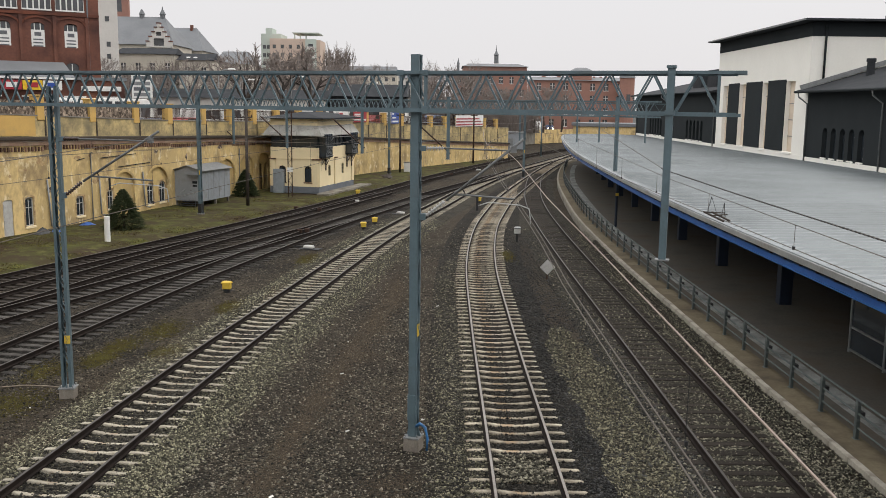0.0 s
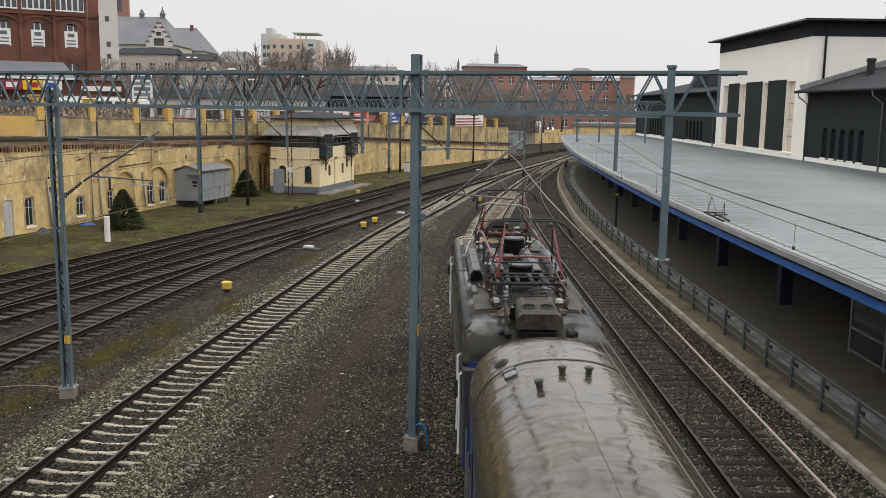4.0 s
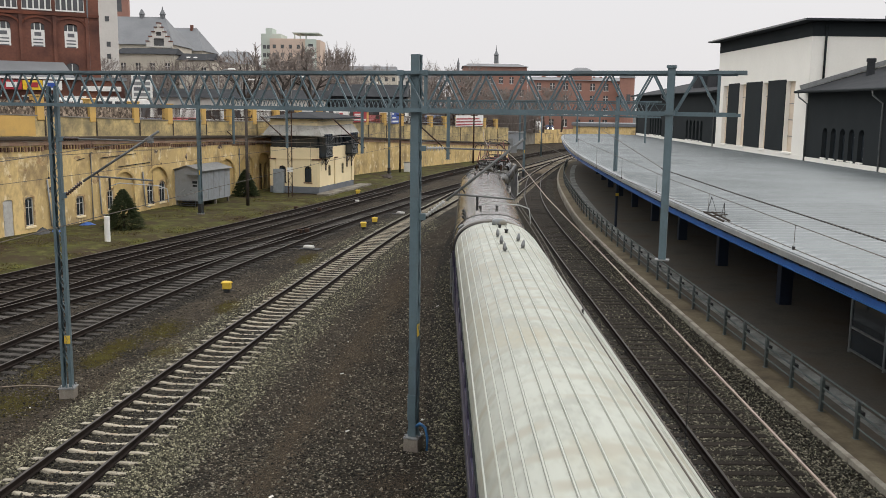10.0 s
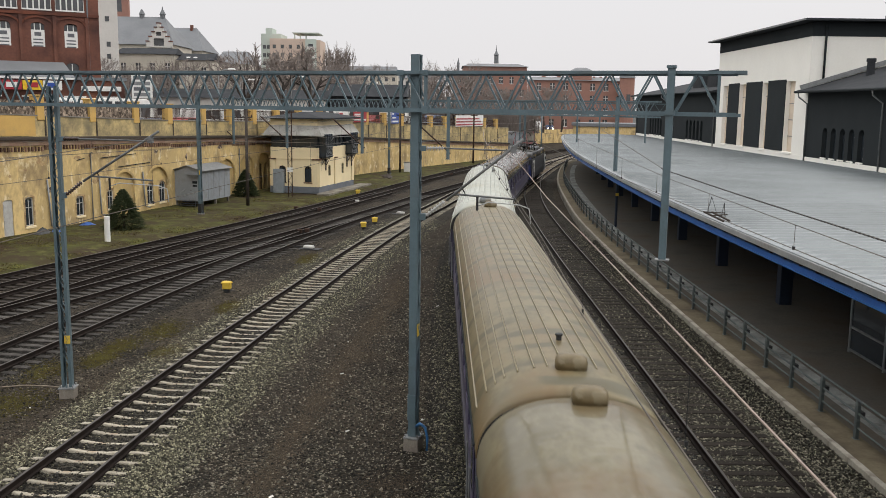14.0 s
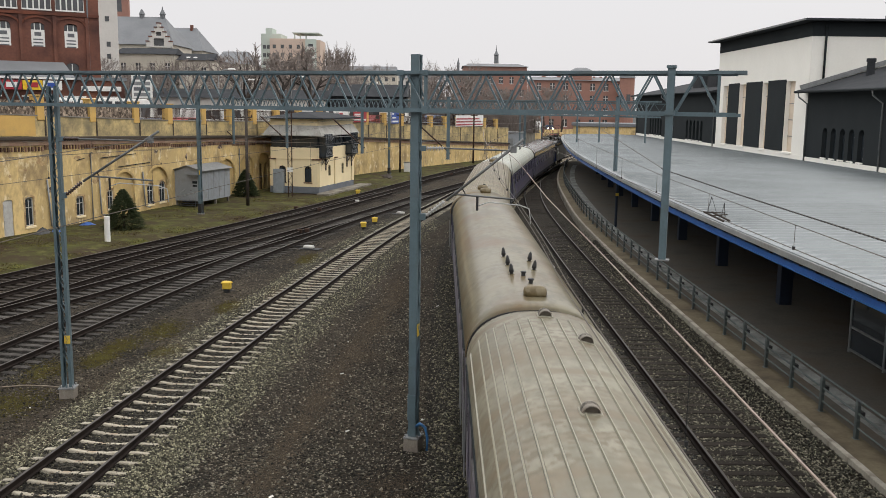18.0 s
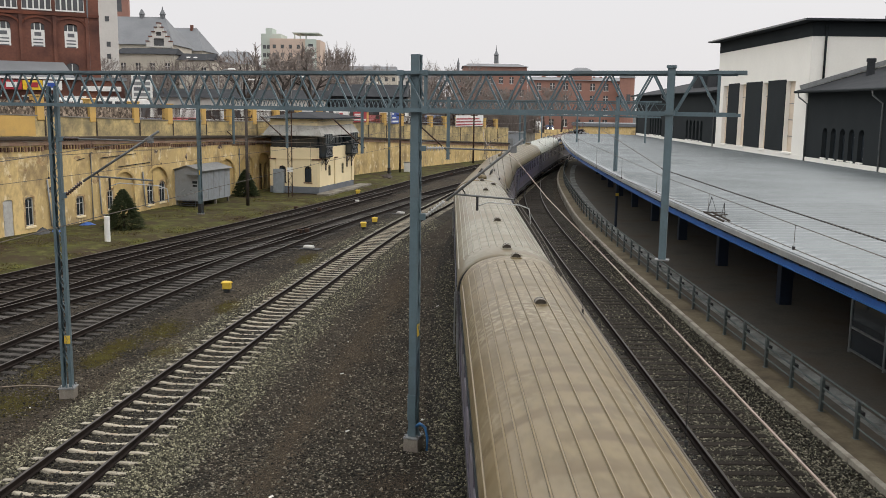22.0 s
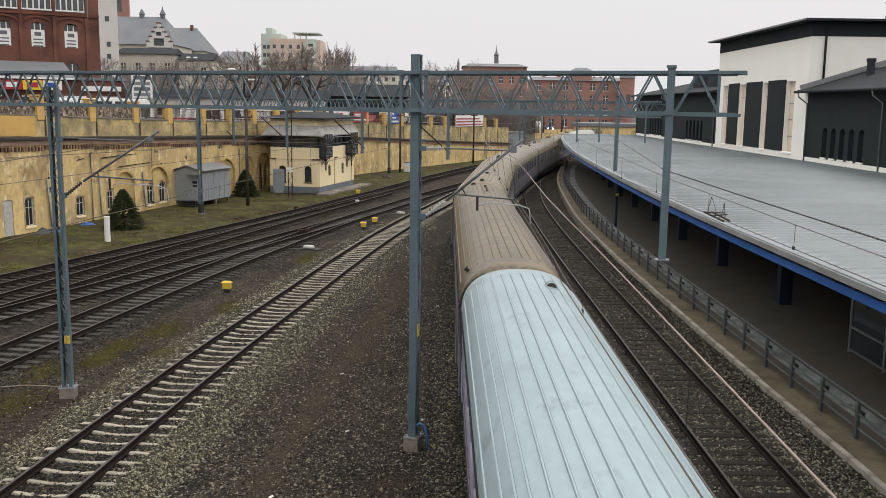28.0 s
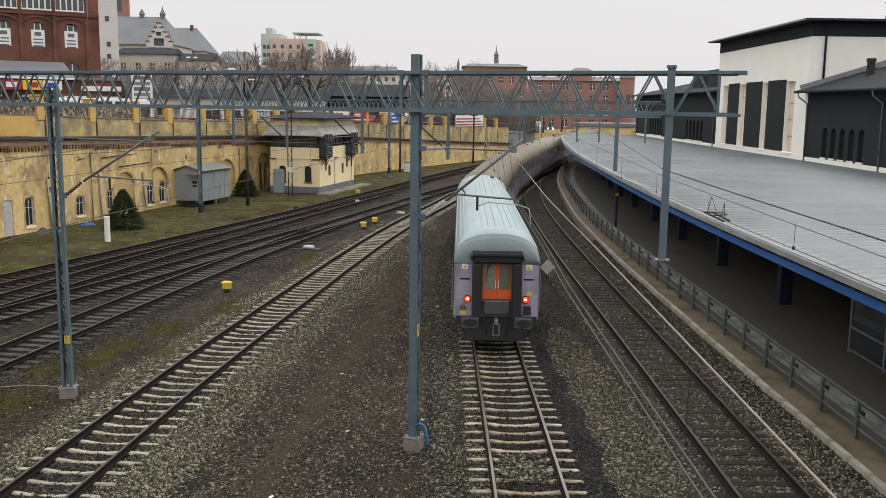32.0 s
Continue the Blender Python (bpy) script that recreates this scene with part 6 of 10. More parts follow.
for c in wins:
    part("pilaster", Geo().box(c + 1.52, c + 1.86, -0.2, -0.003, SZ, 17.2), TOWN_BRICK, MILL, "projecting brick pilaster")
    pts = []
    for i in range(9):
        a = math.pi * i / 8
        pts.append([(c + (1.45 + e) * math.cos(a), y, 16.2 + (0.75 + e) * math.sin(a)) for e, y in ((0, -0.14), (0.22, -0.14), (0.22, -0.003), (0, -0.003))])
    part("blind_arch", Geo().loft(pts), BRICK_RED, MILL, "shallow brick arch")
    top = part("window", Geo().box(c - 1.5, c + 1.5, 0.22, 0.26, 17.9, 20.6), TOWN_PANE, MILL, "wide white factory window")
    for k in range(6):
        x = c - 1.5 + k * 0.6
        part("glazing_bar", Geo().box(x - 0.07, x + 0.07, 0.12, 0.219, 17.9, 20.6), WHITE_PAINT, top)
    part("window_sill", Geo().box(c - 1.52, c + 1.52, -0.05, 0.219, 17.74, 17.897), WHITE_PAINT, top)
    w = part("window", Geo().box(c - 0.68, c + 0.68, 0.24, 0.28, 13.85, 16.35), TOWN_PANE, MILL, "arched window behind a banner")
    for x in (-0.3, 0.3):
        part("glazing_bar", Geo().box(c + x - 0.05, c + x + 0.05, 0.18, 0.239, 15.55, 16.35), WHITE_PAINT, w)
    ban = part("window_banner", Geo().box(c - 0.7, c + 0.7, 0.02, 0.05, 13.6, 15.65), WHITE_PAINT, w, "white advertising banner")
    part("banner_print", Geo().box(c - 0.35, c + 0.35, 0.008, 0.018, 15.0, 15.4), mat("print_grey", (0.12, 0.12, 0.13), bump=0) if c == wins[0] else bpy.data.materials["print_grey"], ban)
    for z in (13.85, 14.2, 14.55):
        part("banner_line", Geo().box(c - 0.5, c + 0.5, 0.008, 0.018, z, z + 0.14), bpy.data.materials["print_grey"], ban)
    low = part("window", Geo().box(c - 0.68, c + 0.68, 0.24, 0.28, 9.9, 12.2), TOWN_PANE, MILL, "small arched window")
    part("glazing_bar", Geo().box(c - 0.05, c + 0.05, 0.18, 0.239, 9.9, 12.1).box(c - 0.65, c + 0.65, 0.19, 0.238, 11.2, 11.3), WHITE_PAINT, low)
part("downpipe", Geo().tube([(ML - 1.2, -0.1, 22), (ML - 1.2, -0.1, SZ)], 0.09, 6), TOWN_SLATE, MILL)

# single-storey shops in front of it
SHOP = thing("shop_row", "low brick shops with grey lean-to roof and coloured signs", "shop", plan_face((-69.5, 77.0), (-36.3, 96.9)))
part("wall", Geo().box(0, 41, 0, 5.5, SZ - 0.3, 10.2), TOWN_BRICK, SHOP)
part("lean_to_roof", Geo().add([(-0.3, -0.6, 10.42), (36.0, -0.6, 10.42), (36.0, 6.4, 12.2), (-0.3, 6.4, 12.2), (-0.3, -0.6, 10.25), (36.0, -0.6, 10.25), (36.0, 6.4, 12.0), (-0.3, 6.4, 12.0)],
                                [(0, 1, 2, 3), (7, 6, 5, 4), (0, 4, 5, 1), (1, 5, 6, 2), (2, 6, 7, 3), (3, 7, 4, 0)]), TOWN_SLATE, SHOP, "grey sheet lean-to roof")
part("gutter_trim", Geo().box(-0.3, 36.0, -0.68, -0.6, 10.2, 10.4), WHITE_PAINT, SHOP)
part("flat_roof", Geo().box(36.05, 41.2, -0.3, 5.6, 10.204, 10.5), TOWN_SLATE, SHOP)
RED_SIGN = mat("red_sign", (0.36, 0.02, 0.03), rough=0.4, bump=0)
YEL_SIGN = mat("yellow_sign", (0.78, 0.50, 0.02), rough=0.4, bump=0)
BLUE_SIGN = mat("blue_sign", (0.02, 0.07, 0.33), rough=0.4, bump=0)
for x0, x1, c, inner in ((29.05, 30.9, RED_SIGN, WHITE_PAINT), (30.95, 32.8, YEL_SIGN, RED_SIGN), (32.85, 34.65, WHITE_PAINT, BLUE_SIGN), (20.0, 28.9, RED_SIGN, WHITE_PAINT)):
    s = part("shop_sign", Geo().box(x0, x1, -0.95, -0.78, 9.1, 10.05, c=0.02), c, SHOP, "flat coloured shop sign")
    part("sign_shape", Geo().box(x0 + 0.4, x1 - 0.4, -0.97, -0.953, 9.35, 9.85), inner, s)
    part("sign_bracket", Geo().box(x0 + 0.2, x0 + 0.3, -0.78, 0, 9.4, 9.5).box(x1 - 0.3, x1 - 0.2, -0.78, 0, 9.4, 9.5), BLACK, s)
for x in (3, 7, 11, 15, 19, 23, 27, 31, 35, 38.2):
    w = part("window", Geo().box(x, x + 2.0, -0.05, -0.003, 6.3, 8.4), TOWN_PANE, SHOP, "shop window")
    part("window_frame", Geo().box(x - 0.1, x + 2.1, -0.06, -0.052, 8.4, 8.55).box(x + 0.95, x + 1.05, -0.06, -0.052, 6.3, 8.4), WHITE_PAINT, w)
part("lit_sign", Geo().box(36.6, 40.6, -0.35, -0.003, 9.1, 9.6), WHITE_PAINT, SHOP, "pale shop lettering board")
part("lamp", Geo().disc((37.6, -0.35, 8.0), 0.35, 0.25, 12, 0.15), mat("lit_bulb", (1.0, 0.82, 0.45), emit=4.0, bump=0), SHOP, "lit round lamp")

TOWER = thing("white_tower", "tall plain white rendered tower with few small windows", "tower", pose(-62.4, 170, SZ - 0.3, 0, 0, 20))
part("shaft", Geo().box(-2.0, 2.0, -2.0, 2.0, 0, 26), TOWN_WHITE, TOWER)
for z, x in ((17.5, 0.2), (13.0, 0.3), (10.8, 0.3), (7.5, 0.3)):
    part("window", Geo().box(x - 0.35, x + 0.35, -2.06, -2.003, z, z + 0.9), TOWN_PANE, TOWER)
CHUR = thing("church_tower", "red brick church tower behind the roofs", "tower", pose(-92.2, 262, SZ - 0.3, 0, 0, 15))
part("shaft", Geo().box(-2.6, 2.6, -2.6, 2.6, 0, 36), BRICK_LIGHT, CHUR)
part("spire", Geo().disc((0, 0, 36), 3.2, 12, 8, 0.2), TOWN_SLATE, CHUR)
part("belfry_opening", Geo().box(-0.8, 0.8, -2.66, -2.603, 28, 32), TOWN_PANE, CHUR)


def house(name, label, x0, x1, y0, y1, wall_h, ridge_h, wall_mat, roof_mat_, floors=2, ww=1.0, wh=1.4, pitch=2.6, hip=0.0, base=None, frames=True, wins_end=False):
    """A block with storeys of window openings towards the yard and a pitched roof."""
    base = SZ - 0.3 if base is None else base
    b = thing(name, label, "building", pose(0, 0, 0))
    L = x1 - x0
    hs, spots = [], []
    n = max(1, int((L - 0.8) / pitch))
    gap = L / n
    for f in range(floors):
        z = base + 1.2 + f * (wall_h - 0.6) / floors
        for i in range(n):
            c = gap * (i + 0.5)
            hs.append([(c - ww / 2, z), (c + ww / 2, z), (c + ww / 2, z + wh), (c - ww / 2, z + wh)])
            spots.append((c, z))
    m = Matrix.Translation((x0, y0, 0))
    sheet_part("wall", [(0, base), (L, base), (L, base + wall_h), (0, base + wall_h)], hs, 0.35, wall_mat, b, m=m)
    for c, z in spots:
        w = part("window", Geo().box(c - ww / 2 - 0.02, c + ww / 2 + 0.02, 0.2, 0.24, z - 0.02, z + wh + 0.02), TOWN_PANE, b, m=m)
        if frames:
            part("window_frame", Geo().box(c - 0.05, c + 0.05, 0.14, 0.199, z, z + wh).box(c - ww / 2, c + ww / 2, 0.145, 0.198, z + wh * 0.6, z + wh * 0.6 + 0.08).box(c - ww / 2 - 0.08, c + ww / 2 + 0.08, -0.05, 0.1, z - 0.15, z - 0.003), WHITE_PAINT, w)
    part("wall", Geo().box(x0, x0 + 0.35, y0 + 0.353, y1, base, base + wall_h).box(x1 - 0.35, x1, y0 + 0.353, y1, base, base + wall_h).box(x0 + 0.353, x1 - 0.353, y1 - 0.35, y1, base, base + wall_h), wall_mat, b)
    zt, zr, ym = base + wall_h + 0.003, base + ridge_h, (y0 + y1) / 2
    if ridge_h - wall_h < 0.8:
        part("roof", Geo().box(x0 - 0.3, x1 + 0.3, y0 - 0.3, y1 + 0.3, zt, zr, c=0.05), roof_mat_, b)
    else:
        part("roof", Geo().add([(x0 - 0.4, y0 - 0.5, zt), (x1 + 0.4, y0 - 0.5, zt), (x1 + 0.4, y1 + 0.5, zt), (x0 - 0.4, y1 + 0.5, zt), (x0 - 0.4 + hip, ym, zr), (x1 + 0.4 - hip, ym, zr)],
                               [(0, 1, 5, 4), (1, 2, 5), (2, 3, 4, 5), (3, 0, 4), (3, 2, 1, 0)]), roof_mat_, b)
    return b


TH = house("town_hall", "cream town hall with steep slate roof and stepped white gable", -73.5, -56.2, 190, 204, 14.8, 21.0, TOWN_CREAM, TOWN_SLATE, 4, 1.2, 1.7, 2.4, 4.0)
# stepped gable towards the yard
g = [(-61.5, 12.5), (-56.2, 12.5), (-56.2, 14.2), (-56.8, 14.2), (-56.8, 15.6), (-57.4, 15.6), (-57.4, 17.0), (-58.0, 17.0), (-58.0, 18.4), (-58.5, 18.4), (-58.5, 19.6), (-59.2, 19.6), (-59.2, 18.4), (-59.7, 18.4), (-59.7, 17.0), (-60.3, 17.0), (-60.3, 15.6),
     (-60.9, 15.6), (-60.9, 14.2), (-61.5, 14.2)]
gable_z = lambda z: SZ + 13.9 + (z - 12.5) * 0.67
g = [(x + 0.15, gable_z(z)) for x, z in g]
ga = sheet_part("stepped_gable", g, [[(-59.8, gable_z(13.0)), (-57.7, gable_z(13.0)), (-57.7, gable_z(15.2)), (-59.8, gable_z(15.2))], [(-59.3, gable_z(16.0)), (-58.2, gable_z(16.0)), (-58.2, gable_z(17.2)), (-59.3, gable_z(17.2))]], 0.5, TOWN_WHITE, TH, "stepped white gable", y0=189.0)
part("window", Geo().box(-59.9, -57.6, 189.3, 189.36, gable_z(12.9), gable_z(15.3)), TOWN_PANE, ga)
part("window", Geo().box(-59.4, -58.1, 189.3, 189.36, gable_z(15.9), gable_z(17.3)), TOWN_PANE, ga)
for (xa, za), (xb, zb) in zip(g[1:-1], g[2:]):
    if abs(za - zb) < 0.01:
        part("coping", Geo().box(min(xa, xb) - 0.12, max(xa, xb) + 0.12, 188.9, 189.55, za + 0.003, za + 0.22), TOWN_BRICK, ga, "brown coping stone")
part("gable_roof", Geo().add([(-61.1, 189.5, gable_z(13.9)), (-56.3, 189.5, gable_z(13.9)), (-58.7, 189.5, gable_z(18.9)), (-61.1, 197, gable_z(13.9)), (-56.3, 197, gable_z(13.9)), (-58.7, 197, gable_z(18.9))], [(0, 1, 2), (3, 5, 4), (0, 2, 5, 3), (1, 4, 5, 2)]), TOWN_SLATE, TH)
for x, z, h in ((-64.6, 20.2, 3.4), (-60.2, 20.2, 4.0)):
    tu = part("roof_turret", Geo().disc((x, 197, z + SZ - 1.0), 0.55, 2.0, 8), TOWN_SLATE, TH, "slender roof turret")
    part("spirelet", Geo().disc((x, 197, z + SZ + 1.0), 0.7, 0.9, 8, 0.25).disc((x, 197, z + SZ + 1.9), 0.22, h - 3.2, 8, 0.03), TOWN_SLATE, tu)
HW = house("town_hall_wing", "cream wing with steep slate roof beside the town hall", -67.0, -54.2, 205, 219, 14.5, 20.0, TOWN_CREAM, TOWN_SLATE, 4, 1.2, 1.6, 2.4, 3.3)
part("chimney", Geo().box(-58.3, -57.8, 211, 212, 17 + SZ, 20.3 + SZ), TOWN_BRICK, HW)
LANE = house("town_house", "pale town house with dark roof and skylights", -52.2, -45.7, 180, 188, 11.3, 12.8, TOWN_CREAM, SLATE, 3, 1.0, 1.6, 2.2, 0.3)
for x in (-50.6, -49.2):
    part("skylight", Geo().box(-0.35, 0.35, -0.04, 0.04, -0.3, 0.3, m=Matrix.Translation((x, 181.2, SZ + 11.62)) @ Matrix.Rotation(radians(-71.6), 4, "X")), WHITE_PAINT, LANE, "pale skylight")
house("front_range", "low cream range with dark roof before the town hall", -64.5, -53.0, 180, 187, 12.4, 13.7, TOWN_CREAM, SLATE, 3, 1.0, 1.6, 2.2, 0.6)
house("long_house", "long pale town house with grey hipped roof", -62.0, -52.0, 245, 257, 13.4, 17.0, TOWN_CREAM, TOWN_SLATE, 3, 1.1, 1.6, 2.6, 2.0)
house("far_house", "far pale row of houses on the horizon", -52.0, -22.0, 420, 432, 17.5, 20.8, TOWN_CREAM, TOWN_SLATE, 4, 1.4, 1.8, 3.2, 1.0, frames=False)
house("far_house", "far pale row of houses on the horizon", -28.0, -6.0, 455, 467, 16.5, 19.4, TOWN_WHITE, TOWN_SLATE, 4, 1.4, 1.8, 3.2, 1.0, frames=False)

BL = thing("apartment_tower", "pale green and peach apartment tower with rooftop terrace", "building", pose(-65.0, 322, SZ + 0.9))
part("slab", Geo().box(0, 7.0, 3, 16, 0, 26.2), MINT, BL, "pale green slab")
part("slab", Geo().box(1.5, 3.8, 4, 12, 26.204, 28.2), MINT, BL)
part("slab", Geo().box(3.6, 16.2, 0, 14, 0, 24.4), PEACH, BL, "peach slab")
part("slab", Geo().box(16.204, 19.9, -1.2, 14, 0, 24.2), MINT, BL, "pale green stair and balcony bay")
part("slab", Geo().box(19.904, 21.2, 0, 14, 0, 24.0), PEACH, BL)
part("terrace_roof", Geo().box(11.4, 20.6, 1, 13, 26.3, 26.6), MINT, BL, "flat rooftop canopy")
for x in (12, 14, 16):
    part("terrace_post", Geo().box(x - 0.2, x + 0.2, 2, 2.4, 24.404, 26.3), MINT, BL)
for f in range(8):
    z = 1.4 + f * 2.8
    for x, y in ((1.2, 2.95), (2.6, 2.95), (5.2, -0.05), (8.0, -0.05), (10.8, -0.05), (13.6, -0.05)):
        part("window", Geo().box(x - 0.55, x + 0.55, y - 0.03, y + 0.045, z, z + 1.3), TOWN_PANE, BL)
    bal = part("balcony", Geo().box(16.7, 19.4, -2.2, -1.203, z - 0.4, z + 0.6), TOWN_WHITE, BL)
    part("balcony_door", Geo().box(17.2, 18.9, -1.26, -1.206, z + 0.604, z + 1.6), TOWN_PANE, bal)

RB = house("red_hospital", "long orange-red brick building with white windows and grey roof", 22.4, 46.6, 236, 250, 12.9, 14.0, BRICK_LIGHT, TOWN_SLATE, 4, 1.2, 1.8, 3.1, 1.0, base=2.0)
for x in (25.5, 29.5, 39.0, 40.8, 42.2, 43.4):
    part("chimney", Geo().box(x, x + (0.9 if x < 35 else 0.5), 242, 243.2, 14.6, 17.0 if x < 35 else 16.2), BRICK_LIGHT, RB)
part("dormer_block", Geo().box(33.0, 37.8, 237, 246, 14.6, 17.4), BRICK_LIGHT, RB, "raised brick attic block")
part("dormer_roof", Geo().loft([[(x, y, 17.404) for x, y in ((32.7, 236.7), (38.1, 236.7), (38.1, 246.3), (32.7, 246.3))], [(x, y, 18.3) for x, y in ((34.2, 239), (36.6, 239), (36.6, 244), (34.2, 244))]]), TOWN_SLATE, RB)
RT = thing("brick_tower", "round-topped red brick tower at the end of the red building", "tower", pose(46.2, 233, 2.0))
part("shaft", Geo().disc((0, 0, 0), 1.9, 13.6, 16), BRICK_LIGHT, RT)
part("dome", Geo().disc((0, 0, 13.604), 2.1, 0.7, 16, 1.8).disc((0, 0, 14.3), 1.8, 0.7, 16, 0.7), TOWN_SLATE, RT)
for a in range(6):
    part("window", Geo().box(-0.5, 0.5, -1.93, -1.8, 7, 9.5, m=Matrix.Rotation(a * 1.047 - 1.0, 4, "Z")), TOWN_PANE, RT)
GH = house("brick_hall", "large red brick hall with flat grey roof on the skyline", 3.0, 28.4, 318, 345, 17.6, 18.2, BRICK_LIGHT, TOWN_SLATE, 4, 1.4, 2.2, 3.2, base=2.0)
part("attic", Geo().box(6.3, 28.2, 318.4, 343, 20.204, 21.7), BRICK_LIGHT, GH)
part("attic_roof", Geo().loft([[(x, y, 21.704) for x, y in ((5.8, 317.6), (28.8, 317.6), (28.8, 343.6), (5.8, 343.6))], [(x, y, 22.8) for x, y in ((8.5, 322), (25.5, 322), (25.5, 339), (8.5, 339))]]), TOWN_SLATE, GH)
for x, h, r in ((4.6, 4.6, 0.45), (25.5, 2.2, 0.3)):
    part("roof_turret", Geo().disc((x, 330, 20.4), r, h * 0.55, 8).disc((x, 330, 20.4 + h * 0.55), r * 1.1, h * 0.45, 8, 0.05), TOWN_SLATE, GH, "small roof turret")
SP = thing("church_spire", "slim pale church spire far on the skyline", "tower", pose(22.6, 410, SZ - 9.7))
part("shaft", Geo().disc((0, 0, 0), 1.15, 31.5, 8), TOWN_WHITE, SP)
part("belfry", Geo().disc((0, 0, 31.504), 1.05, 3.6, 8, 0.95), TOWN_SLATE, SP, "dark belfry stage")
part("spire", Geo().disc((0, 0, 35.108), 1.25, 0.9, 8, 0.75).disc((0, 0, 36.0), 0.75, 0.9, 8, 0.3).disc((0, 0, 36.9), 0.22, 2.6, 6, 0.04), TOWN_SLATE, SP)
part("nave_gable", Geo().add([(-8, -4, 24), (1.0, -4, 24), (-4.5, -4, 29.5), (-8, 6, 24), (1.0, 6, 24), (-4.5, 6, 29.5)], [(0, 1, 2), (3, 5, 4), (0, 2, 5, 3), (1, 4, 5, 2), (0, 3, 4, 1)]), BRICK_LIGHT, SP)
house("yellow_shed", "low ochre building beyond the canopy end", 26.5, 41.0, 178, 188, 4.2, 4.9, OCHRE, TOWN_SLATE, 1, 1.2, 1.0, 3.4, base=0.2)
house("market_hall", "long low dark-roofed market stalls with pale fronts", -45.0, -18.2, 140, 148, 3.9, 5.3, TOWN_WHITE, SLATE, 1, 1.6, 1.6, 3.2, frames=False)
house("market_hall", "taller dark-roofed market hall along the street", -17.6, -6.0, 140, 148, 4.4, 6.3, SLATE, SLATE, 1, 1.6, 1.6, 3.2, frames=False)


def bare_tree(h, spread, seed, lopped=False, depth=5):
    """A leafless tree: tapered trunk, limbs and many fine twigs."""
    rr = random.Random(seed)
    limbs, twigs = Geo(), Geo()

    def grow(p, d, L, r, k):
        q = p + d * L
        mid = p.lerp(q, 0.5) + Vector((rr.uniform(-1, 1), rr.uniform(-1, 1), rr.uniform(-0.3, 0.3))) * L * 0.07
        (limbs if k >= 3 else twigs).tube([p, mid, q], r, 5 if k >= 3 else 3, r * 0.62, cap=False)
        if k == 0:
            return
        for i in range(rr.choice((2, 3, 3)) + (1 if k <= 2 else 0)):
            a = rr.uniform(0, 2 * math.pi)
            tilt = rr.uniform(0.3, 0.85) * spread
            s = d.cross(Vector((math.cos(a), math.sin(a), 0.3))).normalized()
            nd = (d * math.cos(tilt) + s * math.sin(tilt) + Vector((0, 0, 0.12))).normalized()
            grow(p.lerp(q, rr.uniform(0.55, 1.0)), nd, L * rr.uniform(0.58, 0.82), r * (0.62 if not lopped or k > 2 else 0.8), k - 1)

    trunk = Geo()
    th = h * rr.uniform(0.24, 0.34)
    r0 = h * (0.026 if lopped else 0.017)
    trunk.tube([(0, 0, 0), (rr.uniform(-0.1, 0.1), rr.uniform(-0.1, 0.1), th * 0.5), (0, 0, th)], r0 * 1.25, 8, r0 * 0.9)
    for i in range(4):
        a = i * 1.57 + rr.uniform(-0.4, 0.4)
        t = rr.uniform(0.25, 0.6) * spread
        grow(Vector((0, 0, th * 0.95)), Vector((math.sin(t) * math.cos(a), math.sin(t) * math.sin(a), math.cos(t))), h * 0.27, r0 * 0.62, depth - 1)
    return trunk, limbs, twigs


def tree_thing(name, label, m, h, spread, seed, lopped=False, depth=5):
    t = thing(name, label, "tree", m, group="bare trees")
    a, b, c = bare_tree(h, spread, seed, lopped, depth)
    part("trunk", a, BARK, t)
    part("bough_crown", b, BARK if lopped else TWIG, t)
    if c.v:
        tw = part("twig_crown", c, TWIG, t)
        tw["kind"] = "stuff"
    return t


for i, (x, y, h, s, lop) in enumerate(((-25.3, 116, 11.3, 1.0, True), (-20.2, 114, 10.6, 1.05, True), (-17.2, 117, 11.5, 1.0, True), (-22.6, 126, 11.8, 0.9, False), (-38.0, 138, 11.5, 1.0, False), (-43.2, 142, 10.8, 1.0, False))):
    tree_thing("bare_tree", "leafless street tree with dark lopped limbs" if lop else "leafless street tree with fine brown twigs", pose(x, y, SZ - 0.1), h, s, 40 + i, lop, 5)
PROTO = [tree_thing("bare_tree", "leafless brown tree in the row beyond the street", pose(-34.0 + 4 * i, 150 + 3 * i, SZ - 0.1), 9.4 + 1.1 * (i % 3), 1.1, 60 + i, False, 5) for i in range(5)]
rr = random.Random(8)
for k in range(52):
    x = rr.uniform(-62, 22)
    y = rr.uniform(150, 228) if x < -10 else rr.uniform(195, 230)
    if -68 < x < -44 and y > 180:
        y = rr.uniform(150, 178)
    copy_thing(PROTO[k % 5], pose(x, y, SZ - 0.1 if x < -10 else 2.4, 0, 0, rr.uniform(0, 360)))
for i, (x, y, h) in enumerate(((-3.5, 172, 13.5), (-1.5, 178, 15.0), (0.3, 174, 15.6), (1.8, 182, 16.0), (3.6, 178, 14.5), (5.2, 190, 14.8), (7.2, 200, 13.6), (10.0, 205, 12.0), (13.0, 208, 11.0))):
    tree_thing("bare_tree", "tall leafless tree before the red brick hall", pose(x, y, 2.3 if x > -9 else SZ), h, 0.95, 120 + i, False, 5)
for i in range(14):
    copy_thing(PROTO[i % 5], pose(2.0 + 2.1 * i, 212 + 5 * ((i * 7) % 4), 2.35, 0, 0, 47 * i))
POP = tree_thing("poplar", "slim leafless poplar far beyond the street", pose(-38.5, 330, SZ), 24, 0.32, 90, False, 5)
copy_thing(POP, pose(-41.5, 333, SZ, 0, 0, 80))
